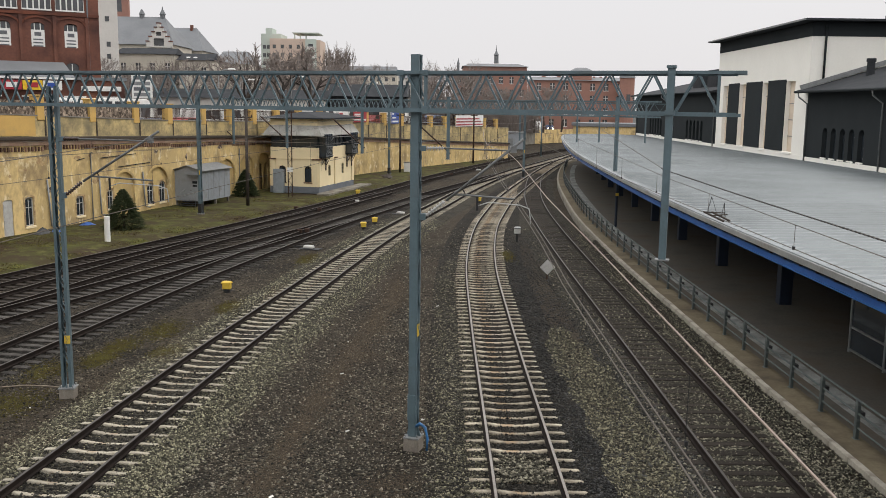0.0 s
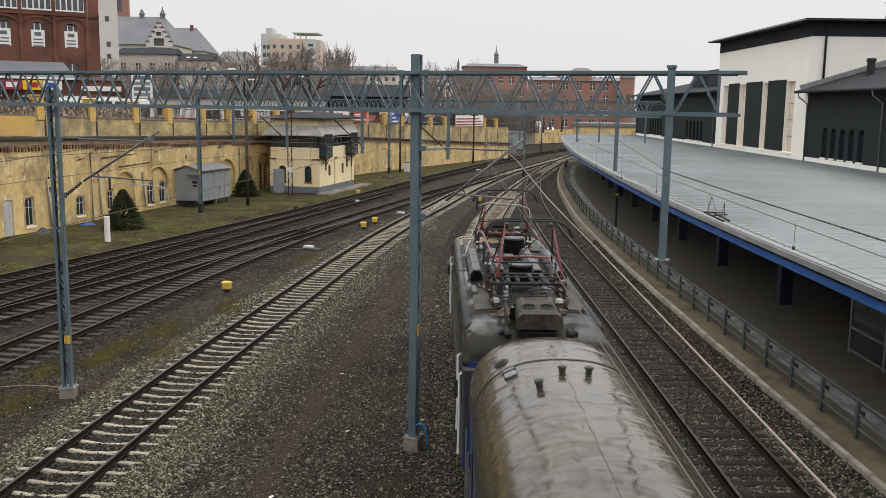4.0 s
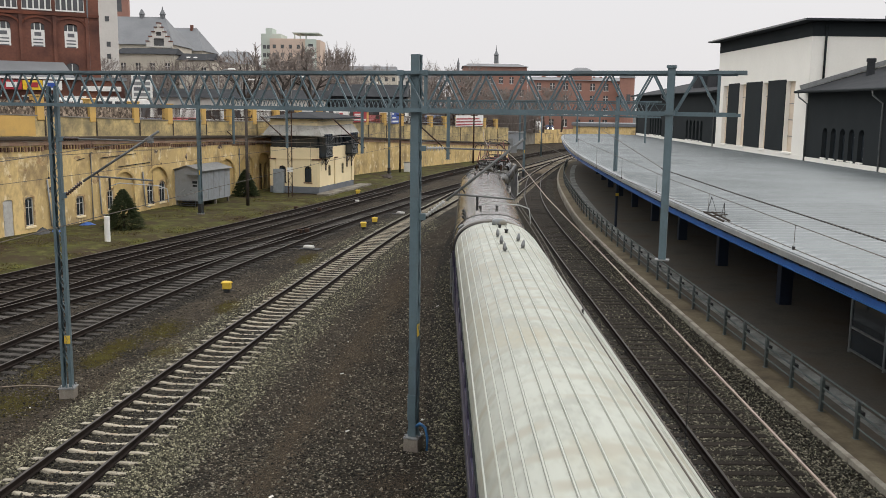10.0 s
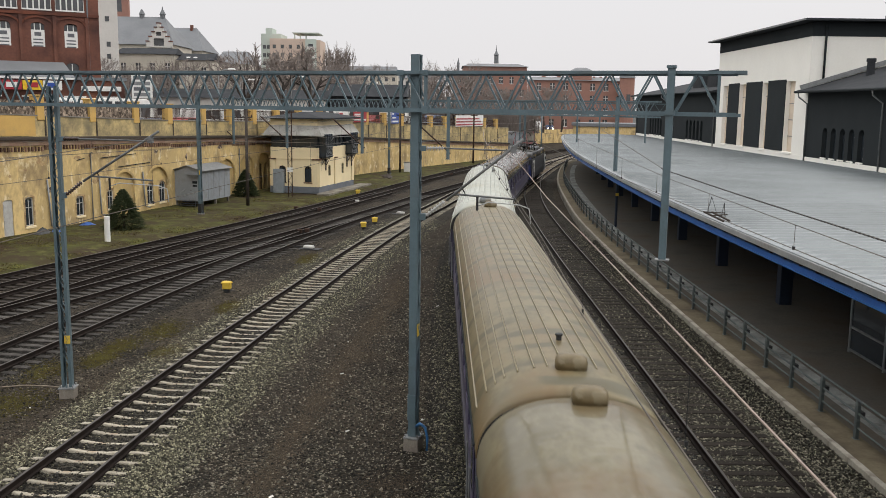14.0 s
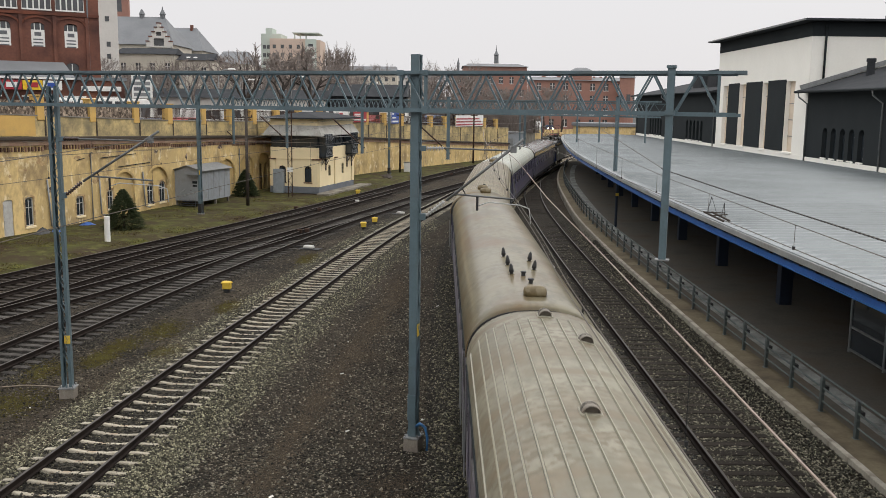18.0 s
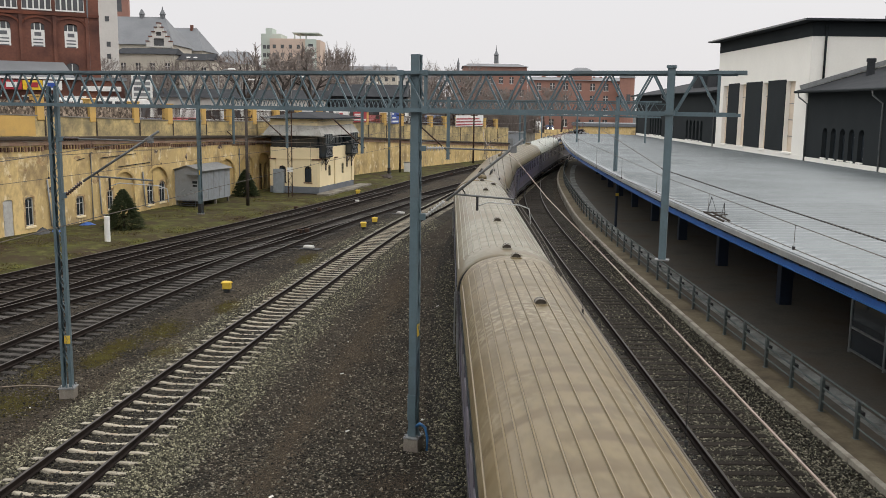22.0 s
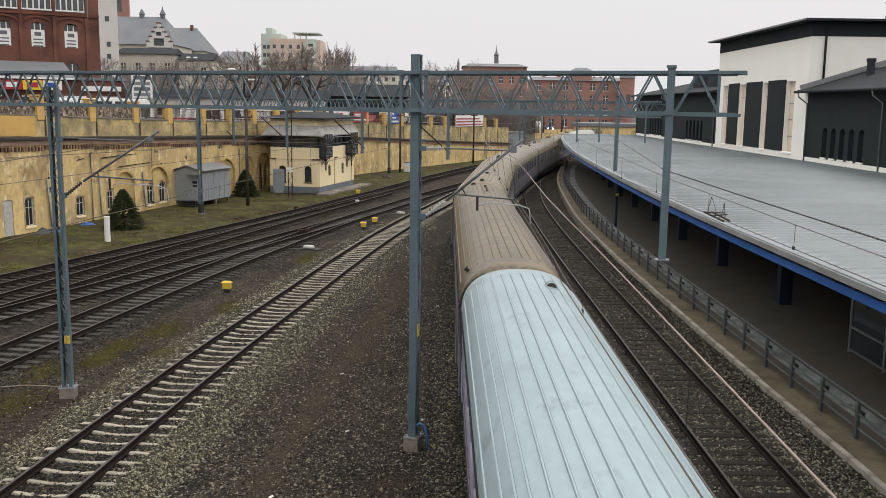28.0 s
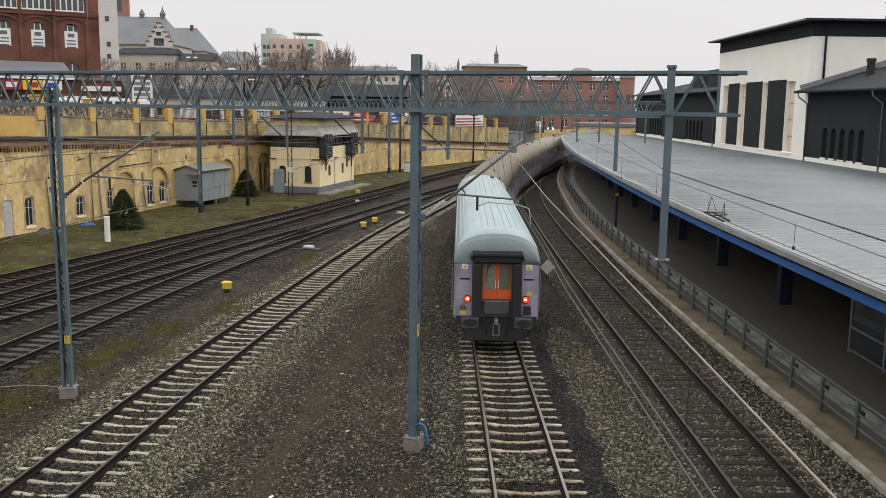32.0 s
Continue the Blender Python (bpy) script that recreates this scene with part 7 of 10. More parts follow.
copy_thing(POP, pose(-36.0, 336, SZ, 0, 0, 160))


def shrub_row(x0, y0, x1, y1, h, seed, n=2600):
    """A thicket of brown twigs along a line."""
    rr = random.Random(seed)
    g = Geo()
    base = SZ - 0.1 if x1 < 0 else 2.3
    for k in range(n):
        f = rr.random()
        x, y = x0 + (x1 - x0) * f + rr.gauss(0, 0.8), y0 + (y1 - y0) * f + rr.gauss(0, 1.0)
        top = h * rr.uniform(0.4, 1.05)
        g.tube([(x, y, base), (x + rr.gauss(0, 0.25) * h * 0.3, y, base + top * 0.6), (x + rr.gauss(0, 0.3) * h * 0.4, y, base + top)], 0.045, 3, 0.012, cap=False)
    return tagged(part("thicket", g, TWIG), "brown leafless thicket beyond the street", "shrubs", kind="stuff")


shrub_row(-55, 168, -6, 172, 5.5, 3)
shrub_row(-8, 175, 20, 205, 7.0, 4, 3600)

# ---------------------------------------------------------------- vehicles and street furniture by the parapet
CAR_COLOURS = [WHITE_PAINT, mat("silver_car_paint", (0.32, 0.33, 0.34), rough=0.3, metal=0.4, bump=0.0), mat("dark_blue_car_paint", (0.02, 0.03, 0.07), rough=0.25, bump=0.0), mat("red_car_paint", (0.32, 0.02, 0.02), rough=0.3, bump=0.0)]


def vehicle(name, label, m, L, W, H, col, van=False):
    t = thing(name, label, "vehicle", m, group="parked vehicles")
    if van:
        side = [(-L / 2, 0.4), (L / 2, 0.4), (L / 2, 1.2), (L / 2 - 0.35, H * 0.62), (L / 2 - 1.0, H * 0.95), (L / 2 - 1.4, H), (-L / 2 + 0.1, H), (-L / 2, H - 0.15)]
    else:
        side = [(-L / 2, 0.35), (L / 2, 0.35), (L / 2, 0.75), (L / 2 - 0.9, 0.95), (L / 2 - 1.7, H), (-L / 2 + 0.8, H), (-L / 2 + 0.15, 0.95), (-L / 2, 0.8)]
    part("body", Geo().loft([[(x, y * k, z) for x, z in side] for y, k in ((-W / 2, 1.0), (W / 2, 1.0))]), col, t, bevel=0.06)
    zt, zb = (H * 0.92, H * 0.58) if van else (H - 0.08, 0.98)
    for s in (-1, 1):
        for a, b in ((-L * 0.36, -L * 0.06), (-L * 0.03, L * 0.20)):
            part("side_window", Geo().box(a, b, *sorted((s * W / 2, s * (W / 2 + 0.01))), zb, zt), TOWN_PANE, t)
        for x in (-L * 0.3, L * 0.3):
            part("wheel", Geo().tube([(x, s * (W / 2 - 0.2), 0.33), (x, s * (W / 2 + 0.02), 0.33)], 0.33, 14), BLACK, t)
    return t


HEADLIGHT = mat("lit_headlamp", (1.0, 0.85, 0.6), emit=8.0, bump=0.0)


def on_street(u, back):
    """Pose on the street behind the parapet at length u of the wall line."""
    q, d = WALL_LINE.at(u)
    return Matrix.Translation((q[0] - d[1] * back, q[1] + d[0] * back, SZ)) @ Matrix.Rotation(math.atan2(d[1], d[0]), 4, "Z")


bus = vehicle("bus", "long white bus on the street behind the parapet", on_street(57.5, 9.0), 11.5, 2.5, 3.1, WHITE_PAINT, True)
for k in range(6):
    part("bus_window", Geo().box(-4.6 + k * 1.6, -3.2 + k * 1.6, -1.275, -1.262, 1.5, 2.6), TOWN_PANE, bus)
rr = random.Random(21)
for k in range(15):
    u = 47 + k * 5.2 + rr.uniform(-0.8, 0.8)
    van = rr.random() < 0.4
    if 50 < u < 64:
        back = 4.5
        van = False
    else:
        back = rr.uniform(4.0, 8.0)
    vehicle("van" if van else "car", ("white van parked" if van else "car parked") + " on the street behind the parapet", on_street(u, back) @ Matrix.Rotation(math.pi * (k % 2), 4, "Z"), 5.2 if van else 4.3, 1.95 if van else 1.75, 2.3 if van else 1.5,
            WHITE_PAINT if van else CAR_COLOURS[k % 4], van)
for nm, lab, px, py, L, W, H, c in (("van", "white van on the lower street facing the yard", 21.6, 216.0, 5.2, 2.0, 2.3, WHITE_PAINT), ("car", "dark car with lit headlamps on the lower street", 25.0, 217.5, 4.3, 1.75, 1.5, CAR_COLOURS[2])):
    v = vehicle(nm, lab, pose(px, py, 2.4, 0, 0, -90), L, W, H, c, nm == "van")
    if nm == "car":
        for e in (-0.6, 0.6):
            part("headlamp", Geo().tube([(L / 2, e, 0.68), (L / 2 + 0.03, e, 0.68)], 0.16, 12), HEADLIGHT, v, "lit warm headlamp")
for u, back, h in ((66, 3.0, 5.6), (80, 3.0, 5.4), (84, 12.0, 5.2), (97, 3.0, 5.2), (108, 3.0, 5.0)):
    t = thing("street_lamp", "grey street lamp with a pale curved head", "street lamp", on_street(u, back), group="street lamps")
    part("pole", Geo().tube([(0, 0, 0), (0, 0, h), (0.25, -0.4, h + 0.25), (0.35, -0.9, h + 0.3)], 0.07, 8, 0.04), GALV, t, smooth=True)
    part("lamp_head", Geo().box(0.2, 0.55, -1.5, -0.8, h + 0.24, h + 0.40, c=0.05), WHITE_PAINT, t)
for u, w, h, c, inner in ((121.0, 9.5, 1.6, WHITE_PAINT, RED_SIGN), (90.0, 3.2, 1.2, RED_SIGN, WHITE_PAINT), (86.0, 2.4, 1.3, WHITE_PAINT, RED_SIGN), (99.0, 2.0, 1.8, BLUE_SIGN, WHITE_PAINT)):
    z = parapet_z(u) - SZ
    t = thing("banner", "red and white banner fixed to the street railing", "banner", on_street(u, -0.12))
    part("cloth", Geo().box(-w / 2, w / 2, -0.02, 0.0, z + 0.05, z + 0.05 + h, c=0.004), c, t)
    for k in range(3):
        part("stripe", Geo().box(-w / 2 + 0.2, w / 2 - 0.2 - 0.6 * k, -0.03, -0.022, z + 0.2 + 0.42 * k * h / 1.6, z + 0.40 + 0.42 * k * h / 1.6), inner, t)
NB = thing("notice_tower", "tall white advertising board by the street", "sign", pose(-30.6, 92.5, SZ, 0, 0, 8))
part("board", Geo().box(-1.0, 1.0, -0.08, 0.08, 3.2, 5.7, c=0.02), WHITE_PAINT, NB)
for k in range(4):
    part("panel", Geo().box(-0.8, 0.8, -0.10, -0.083, 3.4 + k * 0.55, 3.75 + k * 0.55), bpy.data.materials["print_grey"] if k % 2 else GALV, NB)
part("leg", Geo().box(-0.7, -0.6, -0.05, 0.05, 0, 3.2), GALV, NB)
part("leg", Geo().box(0.6, 0.7, -0.05, 0.05, 0, 3.2), GALV, NB)

# ---------------------------------------------------------------- loose stones, dirt and litter on the ground
def stone_mat(name, lo, hi, green, blue, middle=0.22):
    """Broken stone: every piece takes its own shade between two greys."""
    m = bpy.data.materials.new(name)
    m.use_nodes = True
    n, l = m.node_tree.nodes, m.node_tree.links
    b = n["Principled BSDF"]
    geo, ramp = n.new("ShaderNodeNewGeometry"), n.new("ShaderNodeValToRGB")
    e = ramp.color_ramp.elements
    e[0].color, e[0].position = (lo, lo * green, lo * blue, 1), 0.0
    e[1].color, e[1].position = (hi, hi * green, hi * blue, 1), 1.0
    mid = e.new(0.62)
    k = lo + (hi - lo) * middle
    mid.color = (k, k * green, k * blue, 1)
    l.new(geo.outputs["Random Per Island"], ramp.inputs[0])
    tc, ns, mix = n.new("ShaderNodeTexCoord"), n.new("ShaderNodeTexNoise"), n.new("ShaderNodeMix")
    ns.inputs["Scale"].default_value = 45
    l.new(tc.outputs["Object"], ns.inputs["Vector"])
    mix.data_type, mix.blend_type = "RGBA", "MULTIPLY"
    mix.inputs["Factor"].default_value = 0.5
    l.new(ramp.outputs[0], mix.inputs["A"])
    l.new(ns.outputs["Fac"], mix.inputs["B"])
    l.new(mix.outputs["Result"], b.inputs["Base Color"])
    b.inputs["Roughness"].default_value = 0.85
    b.inputs["Specular IOR Level"].default_value = 0.2
    return m


STONE_PALE = stone_mat("pale_broken_stone", 0.014, 0.36, 0.915, 0.62, 0.25)
STONE_DARK = stone_mat("dark_broken_stone", 0.008, 0.105, 0.92, 0.76, 0.20)
STONE_BLACK = stone_mat("oily_black_stone", 0.010, 0.10, 0.98, 0.95, 0.2)
STONE_MIXED = stone_mat("mixed_yard_stone", 0.014, 0.40, 0.92, 0.69, 0.23)
STONE_BROWN = stone_mat("brown_cinder_stone", 0.010, 0.36, 0.90, 0.70, 0.14)
STONE_OLIVE = stone_mat("olive_tan_stone", 0.016, 0.50, 0.94, 0.64, 0.27)
STONE_CINDER = stone_mat("dark_brown_cinder", 0.010, 0.24, 0.87, 0.64, 0.15)


def bed_height(x, y):
    """Top of the ballast at plan places."""
    z = np.full(len(x), -0.30)
    for cv, w, top in ((TRACK_C, 1.75, -0.216), (TRACK_B, 1.75, -0.216), (TRACK_D, 1.45, -0.216), (TRACK_A, 1.35, -0.245)):
        d = np.abs(x - np.interp(y, cv.p[:, 1], cv.p[:, 0]))
        z = np.maximum(z, np.where(d < w, top, np.where(d < w + 0.6, top + (-0.31 - top) * (d - w) / 0.6, -0.30)))
    d = np.abs(x - np.interp(y, TRACK_C.p[:, 1], TRACK_C.p[:, 0]))
    d = np.minimum(d, np.abs(x - np.interp(y, TRACK_B.p[:, 1], TRACK_B.p[:, 0])))
    z = np.where(d < 0.66, -0.244, z)
    bank = (x > 8.55) & (x < 9.2)
    return np.where(bank, -0.22 + 0.40 * (x - 8.55) / 0.65, z)


def stones(name, label, x, y, size, material, seed, sink=0.2):
    """Many small angular stones in one mesh: squashed, turned octahedra."""
    r = np.random.RandomState(seed)
    n = len(x)
    z = bed_height(x, y)
    base = np.array([(1, 0, 0), (-1, 0, 0), (0, 1, 0), (0, -1, 0), (0, 0, 1), (0, 0, -1)], float)
    v = base[None] * (0.65 + 0.7 * r.rand(n, 6, 1)) + r.uniform(-0.25, 0.25, (n, 6, 3))
    v *= (size[:, None] * np.stack([r.uniform(0.7, 1.3, n), r.uniform(0.6, 1.1, n), r.uniform(0.45, 0.8, n)], 1))[:, None, :]
    a = r.uniform(0, 6.283, n)
    c, s = np.cos(a)[:, None], np.sin(a)[:, None]
    X, Y = v[:, :, 0] * c - v[:, :, 1] * s, v[:, :, 0] * s + v[:, :, 1] * c
    P = np.stack([X + x[:, None], Y + y[:, None], v[:, :, 2] + (z + size * sink)[:, None]], 2).reshape(-1, 3)
    tri = np.array([(0, 2, 4), (2, 1, 4), (1, 3, 4), (3, 0, 4), (2, 0, 5), (1, 2, 5), (3, 1, 5), (0, 3, 5)])
    F = (np.arange(n)[:, None, None] * 6 + tri[None]).reshape(-1)
    me = bpy.data.meshes.new(name)
    me.vertices.add(len(P))
    me.vertices.foreach_set("co", P.ravel())
    me.loops.add(len(F))
    me.loops.foreach_set("vertex_index", F.astype(np.int32))
    me.polygons.add(len(F) // 3)
    me.polygons.foreach_set("loop_start", np.arange(0, len(F), 3, dtype=np.int32))
    me.update(calc_edges=True)
    me.materials.append(material)
    return tagged(new(name, me), label, "ballast stones", kind="stuff")


def near_y(r, n, a, b):
    """Distances that thin out with the square of the way from the bridge."""
    u = r.rand(n)
    return 1.0 / (1.0 / a + u * (1.0 / b - 1.0 / a))


R = np.random.RandomState(3)
DIRT_ZONES = [(-4.0, 17.4, 0.40, 0.9), (-3.9, 19.0, 0.36, 1.0), (-3.8, 20.8, 0.34, 1.1), (-3.7, 22.6, 0.34, 1.2), (-3.55, 24.6, 0.36, 1.5), (-3.3, 27.2, 0.38, 1.8), (-3.0, 30.2, 0.40, 2.3), (-2.6, 34.3, 0.45, 3.0), (-2.1, 39.5, 0.5, 4.0), (-2.3, 38.0, 0.3, 1.0), (-2.75, 29.4, 0.7, 0.7), (-1.1, 19.0, 0.7, 0.9), (-7.2, 39, 0.5, 2.5), (-9.9, 25.8, 0.6, 1.6), (-10.1, 21.0, 0.6, 1.4), (-9.2, 29.5, 0.5, 1.8)]


def beside(curve, n, lo, hi, a, b):
    y = near_y(R, n, a, b)
    return np.interp(y, curve.p[:, 1], curve.p[:, 0]) + R.uniform(lo, hi, n) + R.normal(0, 0.13, n), y


grain = lambda n: np.clip(R.lognormal(-3.72, 0.38, n), 0.012, 0.055)
x, y = beside(TRACK_C, 34000, -1.9, 1.45, 15, 62)
stones("ballast_stones", "mixed grey and pale ballast stones between the sleepers", x, y, grain(len(x)), STONE_DARK, 1)
x, y = beside(TRACK_C, 14000, -2.1, -0.7, 15, 48)
stones("ballast_stones", "pale ballast stones along the sleeper ends", x, y, grain(len(x)), STONE_PALE, 2)
x, y = beside(TRACK_C, 33000, 1.7, 3.8, 15, 34)
mid = np.interp(y, TRACK_C.p[:, 1], TRACK_C.p[:, 0]) + 2.68 + 0.16 * np.sin(y * 0.35)
keep = (np.abs(x - mid) < 0.86 * np.clip((34 - y) / 5.0, 0.0, 1.0) ** 0.5 + 0.10 * np.sin(y * 2.3)) & np.array([noise.noise((a * 0.4, b * 0.2, 4.0)) > -0.34 for a, b in zip(x, y)])
stones("ballast_stones", "strip of pale ballast between two tracks", x[keep], y[keep], grain(keep.sum()), STONE_PALE, 3)
x, y = beside(TRACK_C, 40000, 1.25, 4.3, 15, 60)
mid = np.interp(y, TRACK_C.p[:, 1], TRACK_C.p[:, 0]) + 2.68 + 0.16 * np.sin(y * 0.35)
keep = (np.abs(x - mid) > 0.72) | (R.rand(len(x)) < 0.34) | (y > 33)
stones("ballast_stones", "dark oily ballast between two tracks", x[keep], y[keep], grain(keep.sum()), STONE_BLACK, 4)
x, y = beside(TRACK_D, 36000, -1.7, 1.7, 15, 62)
stones("ballast_stones", "dark ballast with rusty stones round wooden sleepers", x, y, grain(len(x)) * 0.95, STONE_MIXED, 5, 0.15)
x, y = beside(TRACK_D, 20000, 1.2, 2.12, 15, 58)
stones("ballast_stones", "dark ballast banked against the platform kerb", x, y, grain(len(x)), STONE_MIXED, 12)
x, y = beside(TRACK_B, 36000, -2.2, 2.4, 15, 64)
keep = (np.abs(x - np.interp(y, TRACK_B.p[:, 1], TRACK_B.p[:, 0])) > 0.85) | (R.rand(len(x)) < 0.25)
x, y = x[keep], y[keep]
stones("ballast_stones", "pale ballast stones along the sleeper ends", x, y, grain(len(x)), STONE_PALE, 6)
x, y = beside(TRACK_B, 22000, -1.4, 1.4, 15, 60)
stones("ballast_stones", "dark ballast stones between the sleepers", x, y, grain(len(x)), STONE_DARK, 7)
x, y = beside(TRACK_B, 52000, 2.0, 8.4, 15, 62)
bare = np.zeros(len(x))
for cx, cy, rx, ry in DIRT_ZONES:
    bare = np.maximum(bare, np.exp(-((x - cx) / rx) ** 2 - ((y - cy) / ry) ** 2))
keep = R.rand(len(x)) > 0.9 * bare
x, y = x[keep], y[keep]
stones("ballast_stones", "brown cinder and small stones on the open yard", x, y, grain(len(x)) * 0.95, STONE_BROWN, 8)
for lo, hi, n, seed in ((1.1, 2.55, 17000, 13), (-2.35, -1.15, 14000, 14)):
    x, y = beside(TRACK_B, n, lo, hi, 15, 66)
    stones("ballast_stones", "olive and tan ballast spread along the track", x, y, grain(n), STONE_OLIVE, seed)
x, y = beside(TRACK_C, 3000, -0.55, 0.55, 19.0, 20.6)
stones("ballast_stones", "loose stones heaped over two sleepers", x, y, grain(3000), STONE_MIXED, 15, 1.5)
x, y = beside(TRACK_B, 20000, -6.0, -2.2, 17, 70)
stones("ballast_stones", "brown cinder and small stones on the open yard", x, y, grain(len(x)) * 0.9, STONE_CINDER, 9)
x, y = beside(TRACK_A, 18000, -1.6, 1.8, 24, 70)
stones("ballast_stones", "dark old ballast stones of the sidings", x, y, grain(len(x)) * 1.1, STONE_DARK, 10)
x, y = beside(TRACK_B, 26, -6, 9, 17, 70)
stones("pale_litter", "scattered pale stones and scraps on the yard", x, y, grain(len(x)) * 1.1, WHITE_PAINT, 11)

bank = [[(8.45, y, -0.24), (8.75, y, -0.12), (9.05, y, 0.06), (9.27, y, 0.17)] for y in range(8, 56, 2)]
tagged(part("ballast_bank", Geo().loft(bank, closed=False), BALLAST_DARK, smooth=True), "dark ballast banked up to the platform kerb", "ballast", kind="stuff")


def patch(name, label, cx, cy, rx, ry, rz, material, seed, z=-0.292, category="ground"):
    """A thin uneven patch lying on the ground."""
    rr = random.Random(seed)
    ring = []
    for i in range(28):
        a = 2 * math.pi * i / 28
        k = 1 + 0.25 * math.sin(2 * a + seed) + rr.uniform(-0.22, 0.22)
        ring.append((rx * k * math.cos(a), ry * k * math.sin(a)))
    g = Geo().loft([[(x, y, 0) for x, y in ring], [(x * 0.94, y * 0.94, 0.007) for x, y in ring], [(x * 0.5, y * 0.5, 0.012) for x, y in ring]])
    return tagged(part(name, g, material, m=pose(cx, cy, z, 0, 0, rz)), label, category, kind="stuff")


TUFT = mat("moss_tufts", (0.074, 0.066, 0.017), (0.046, 0.034, 0.012), rough=1.0, scale=2, fine=20, bump=0.0)
for i, (cx, cy, rx, ry) in enumerate(((-11.9, 24.0, 0.9, 1.3), (-12.4, 27.2, 0.7, 1.2), (-11.1, 30.2, 0.55, 1.1), (-11.2, 28.6, 0.5, 0.9), (-12.8, 22.6, 0.8, 0.9), (-7.4, 48.5, 0.5, 1.8), (-10.3, 32.5, 0.7, 1.5), (-8.8, 36.5, 0.5, 1.2), (3.6, 50, 0.4, 2.0), (-9.3, 29.5, 0.5, 0.8))):
    x, y = R.normal(cx, rx * 0.5, 2200), R.normal(cy, ry * 0.5, 2200)
    tagged(stones("moss_tufts", "thin moss and weeds between the cinders", x, y, grain(2200) * 0.75, TUFT, 40 + i, 0.3), category="moss")
BROWN_GRIT = stone_mat("brown_grit", 0.045, 0.165, 0.77, 0.53, 0.36)
for i, (cx, cy, rx, ry) in enumerate(DIRT_ZONES):
    n = int(8000 * min(1.6, ry / 4))
    x, y = R.normal(cx, rx * 0.6, n), R.normal(cy, ry * 0.55, n)
    tagged(stones("brown_grit", "trodden brown grit between the tracks", x, y, grain(n) * 0.62, BROWN_GRIT, 60 + i, 0.25), category="dirt")
patch("plastic_sheet", "dark blue-black plastic scrap on the ballast", 0.05, 25.8, 0.42, 0.3, 10, mat("dark_plastic_scrap", (0.02, 0.024, 0.035), rough=0.4, scale=5, fine=30, bump=0.6), 5, z=-0.28, category="litter")
for i, (cx, cy, w, h, rz, c) in enumerate(((7.2, 29.3, 0.16, 0.06, 10, WHITE_PAINT), (-2.4, 22.2, 0.10, 0.05, 30, OLD_WINDOW), (-3.1, 27.2, 0.11, 0.06, 5, OLD_WINDOW), (-0.2, 37.0, 0.12, 0.05, 15, OLD_WINDOW), (-3.6, 18.2, 0.1, 0.05, 40, WHITE_PAINT), (2.0, 19.9, 0.12, 0.1, 0, RUST))):
    g = Geo().add([(-w / 2, -h / 2, 0), (w / 2, -h / 2, 0.02), (w / 2, h / 2, 0.03), (-w / 2, h / 2, 0.01), (-w / 2, -h / 2, 0.012), (w / 2, -h / 2, 0.032), (w / 2, h / 2, 0.042), (-w / 2, h / 2, 0.022)], [(3, 2, 1, 0), (4, 5, 6, 7), (0, 1, 5, 4), (1, 2, 6, 5), (2, 3, 7, 6), (3, 0, 4, 7)])
    tagged(part("paper_scrap", g, c, m=pose(cx, cy, -0.24 if abs(cx - 7.2) < 1 else -0.27, 0, 0, rz)), "pale paper scrap lying on the ballast", "litter")
g = Geo()
rr = random.Random(77)
for k in range(30000):
    y = 100 - 62 * rr.random() ** 0.6
    f = rr.random()
    a, b = wall_x(y), float(np.interp(y, TRACK_A4.p[:, 1], TRACK_A4.p[:, 0])) - 2.0
    x = a + (b - a) * f
    if noise.noise((x * 0.25, y * 0.25, 9)) < -0.15:
        continue
    z = -0.17 + 0.10 * (1 - f) + 0.05 * noise.noise((x * 0.4, y * 0.4, 2))
    hgt, w, t = rr.uniform(0.01, 0.05), rr.uniform(0.02, 0.05), rr.uniform(0, 6.28)
    c, s = math.cos(t) * w, math.sin(t) * w
    g.add([(x - c, y - s, z - 0.02), (x + c, y + s, z - 0.02), (x + rr.gauss(0, 0.05), y + rr.gauss(0, 0.05), z + hgt)], [(0, 1, 2)])
BLADES = mat("grass_blades", (0.115, 0.118, 0.028), (0.090, 0.068, 0.026), rough=0.9, scale=0.5, fine=6, bump=0.0, random_value=0.4, island=True, spot=(0.060, 0.040, 0.022), spot_scale=0.35, spot_size=0.56)
tagged(part("grass_tufts", g, BLADES), "short green and straw grass tufts on the verge", "grass", kind="stuff")

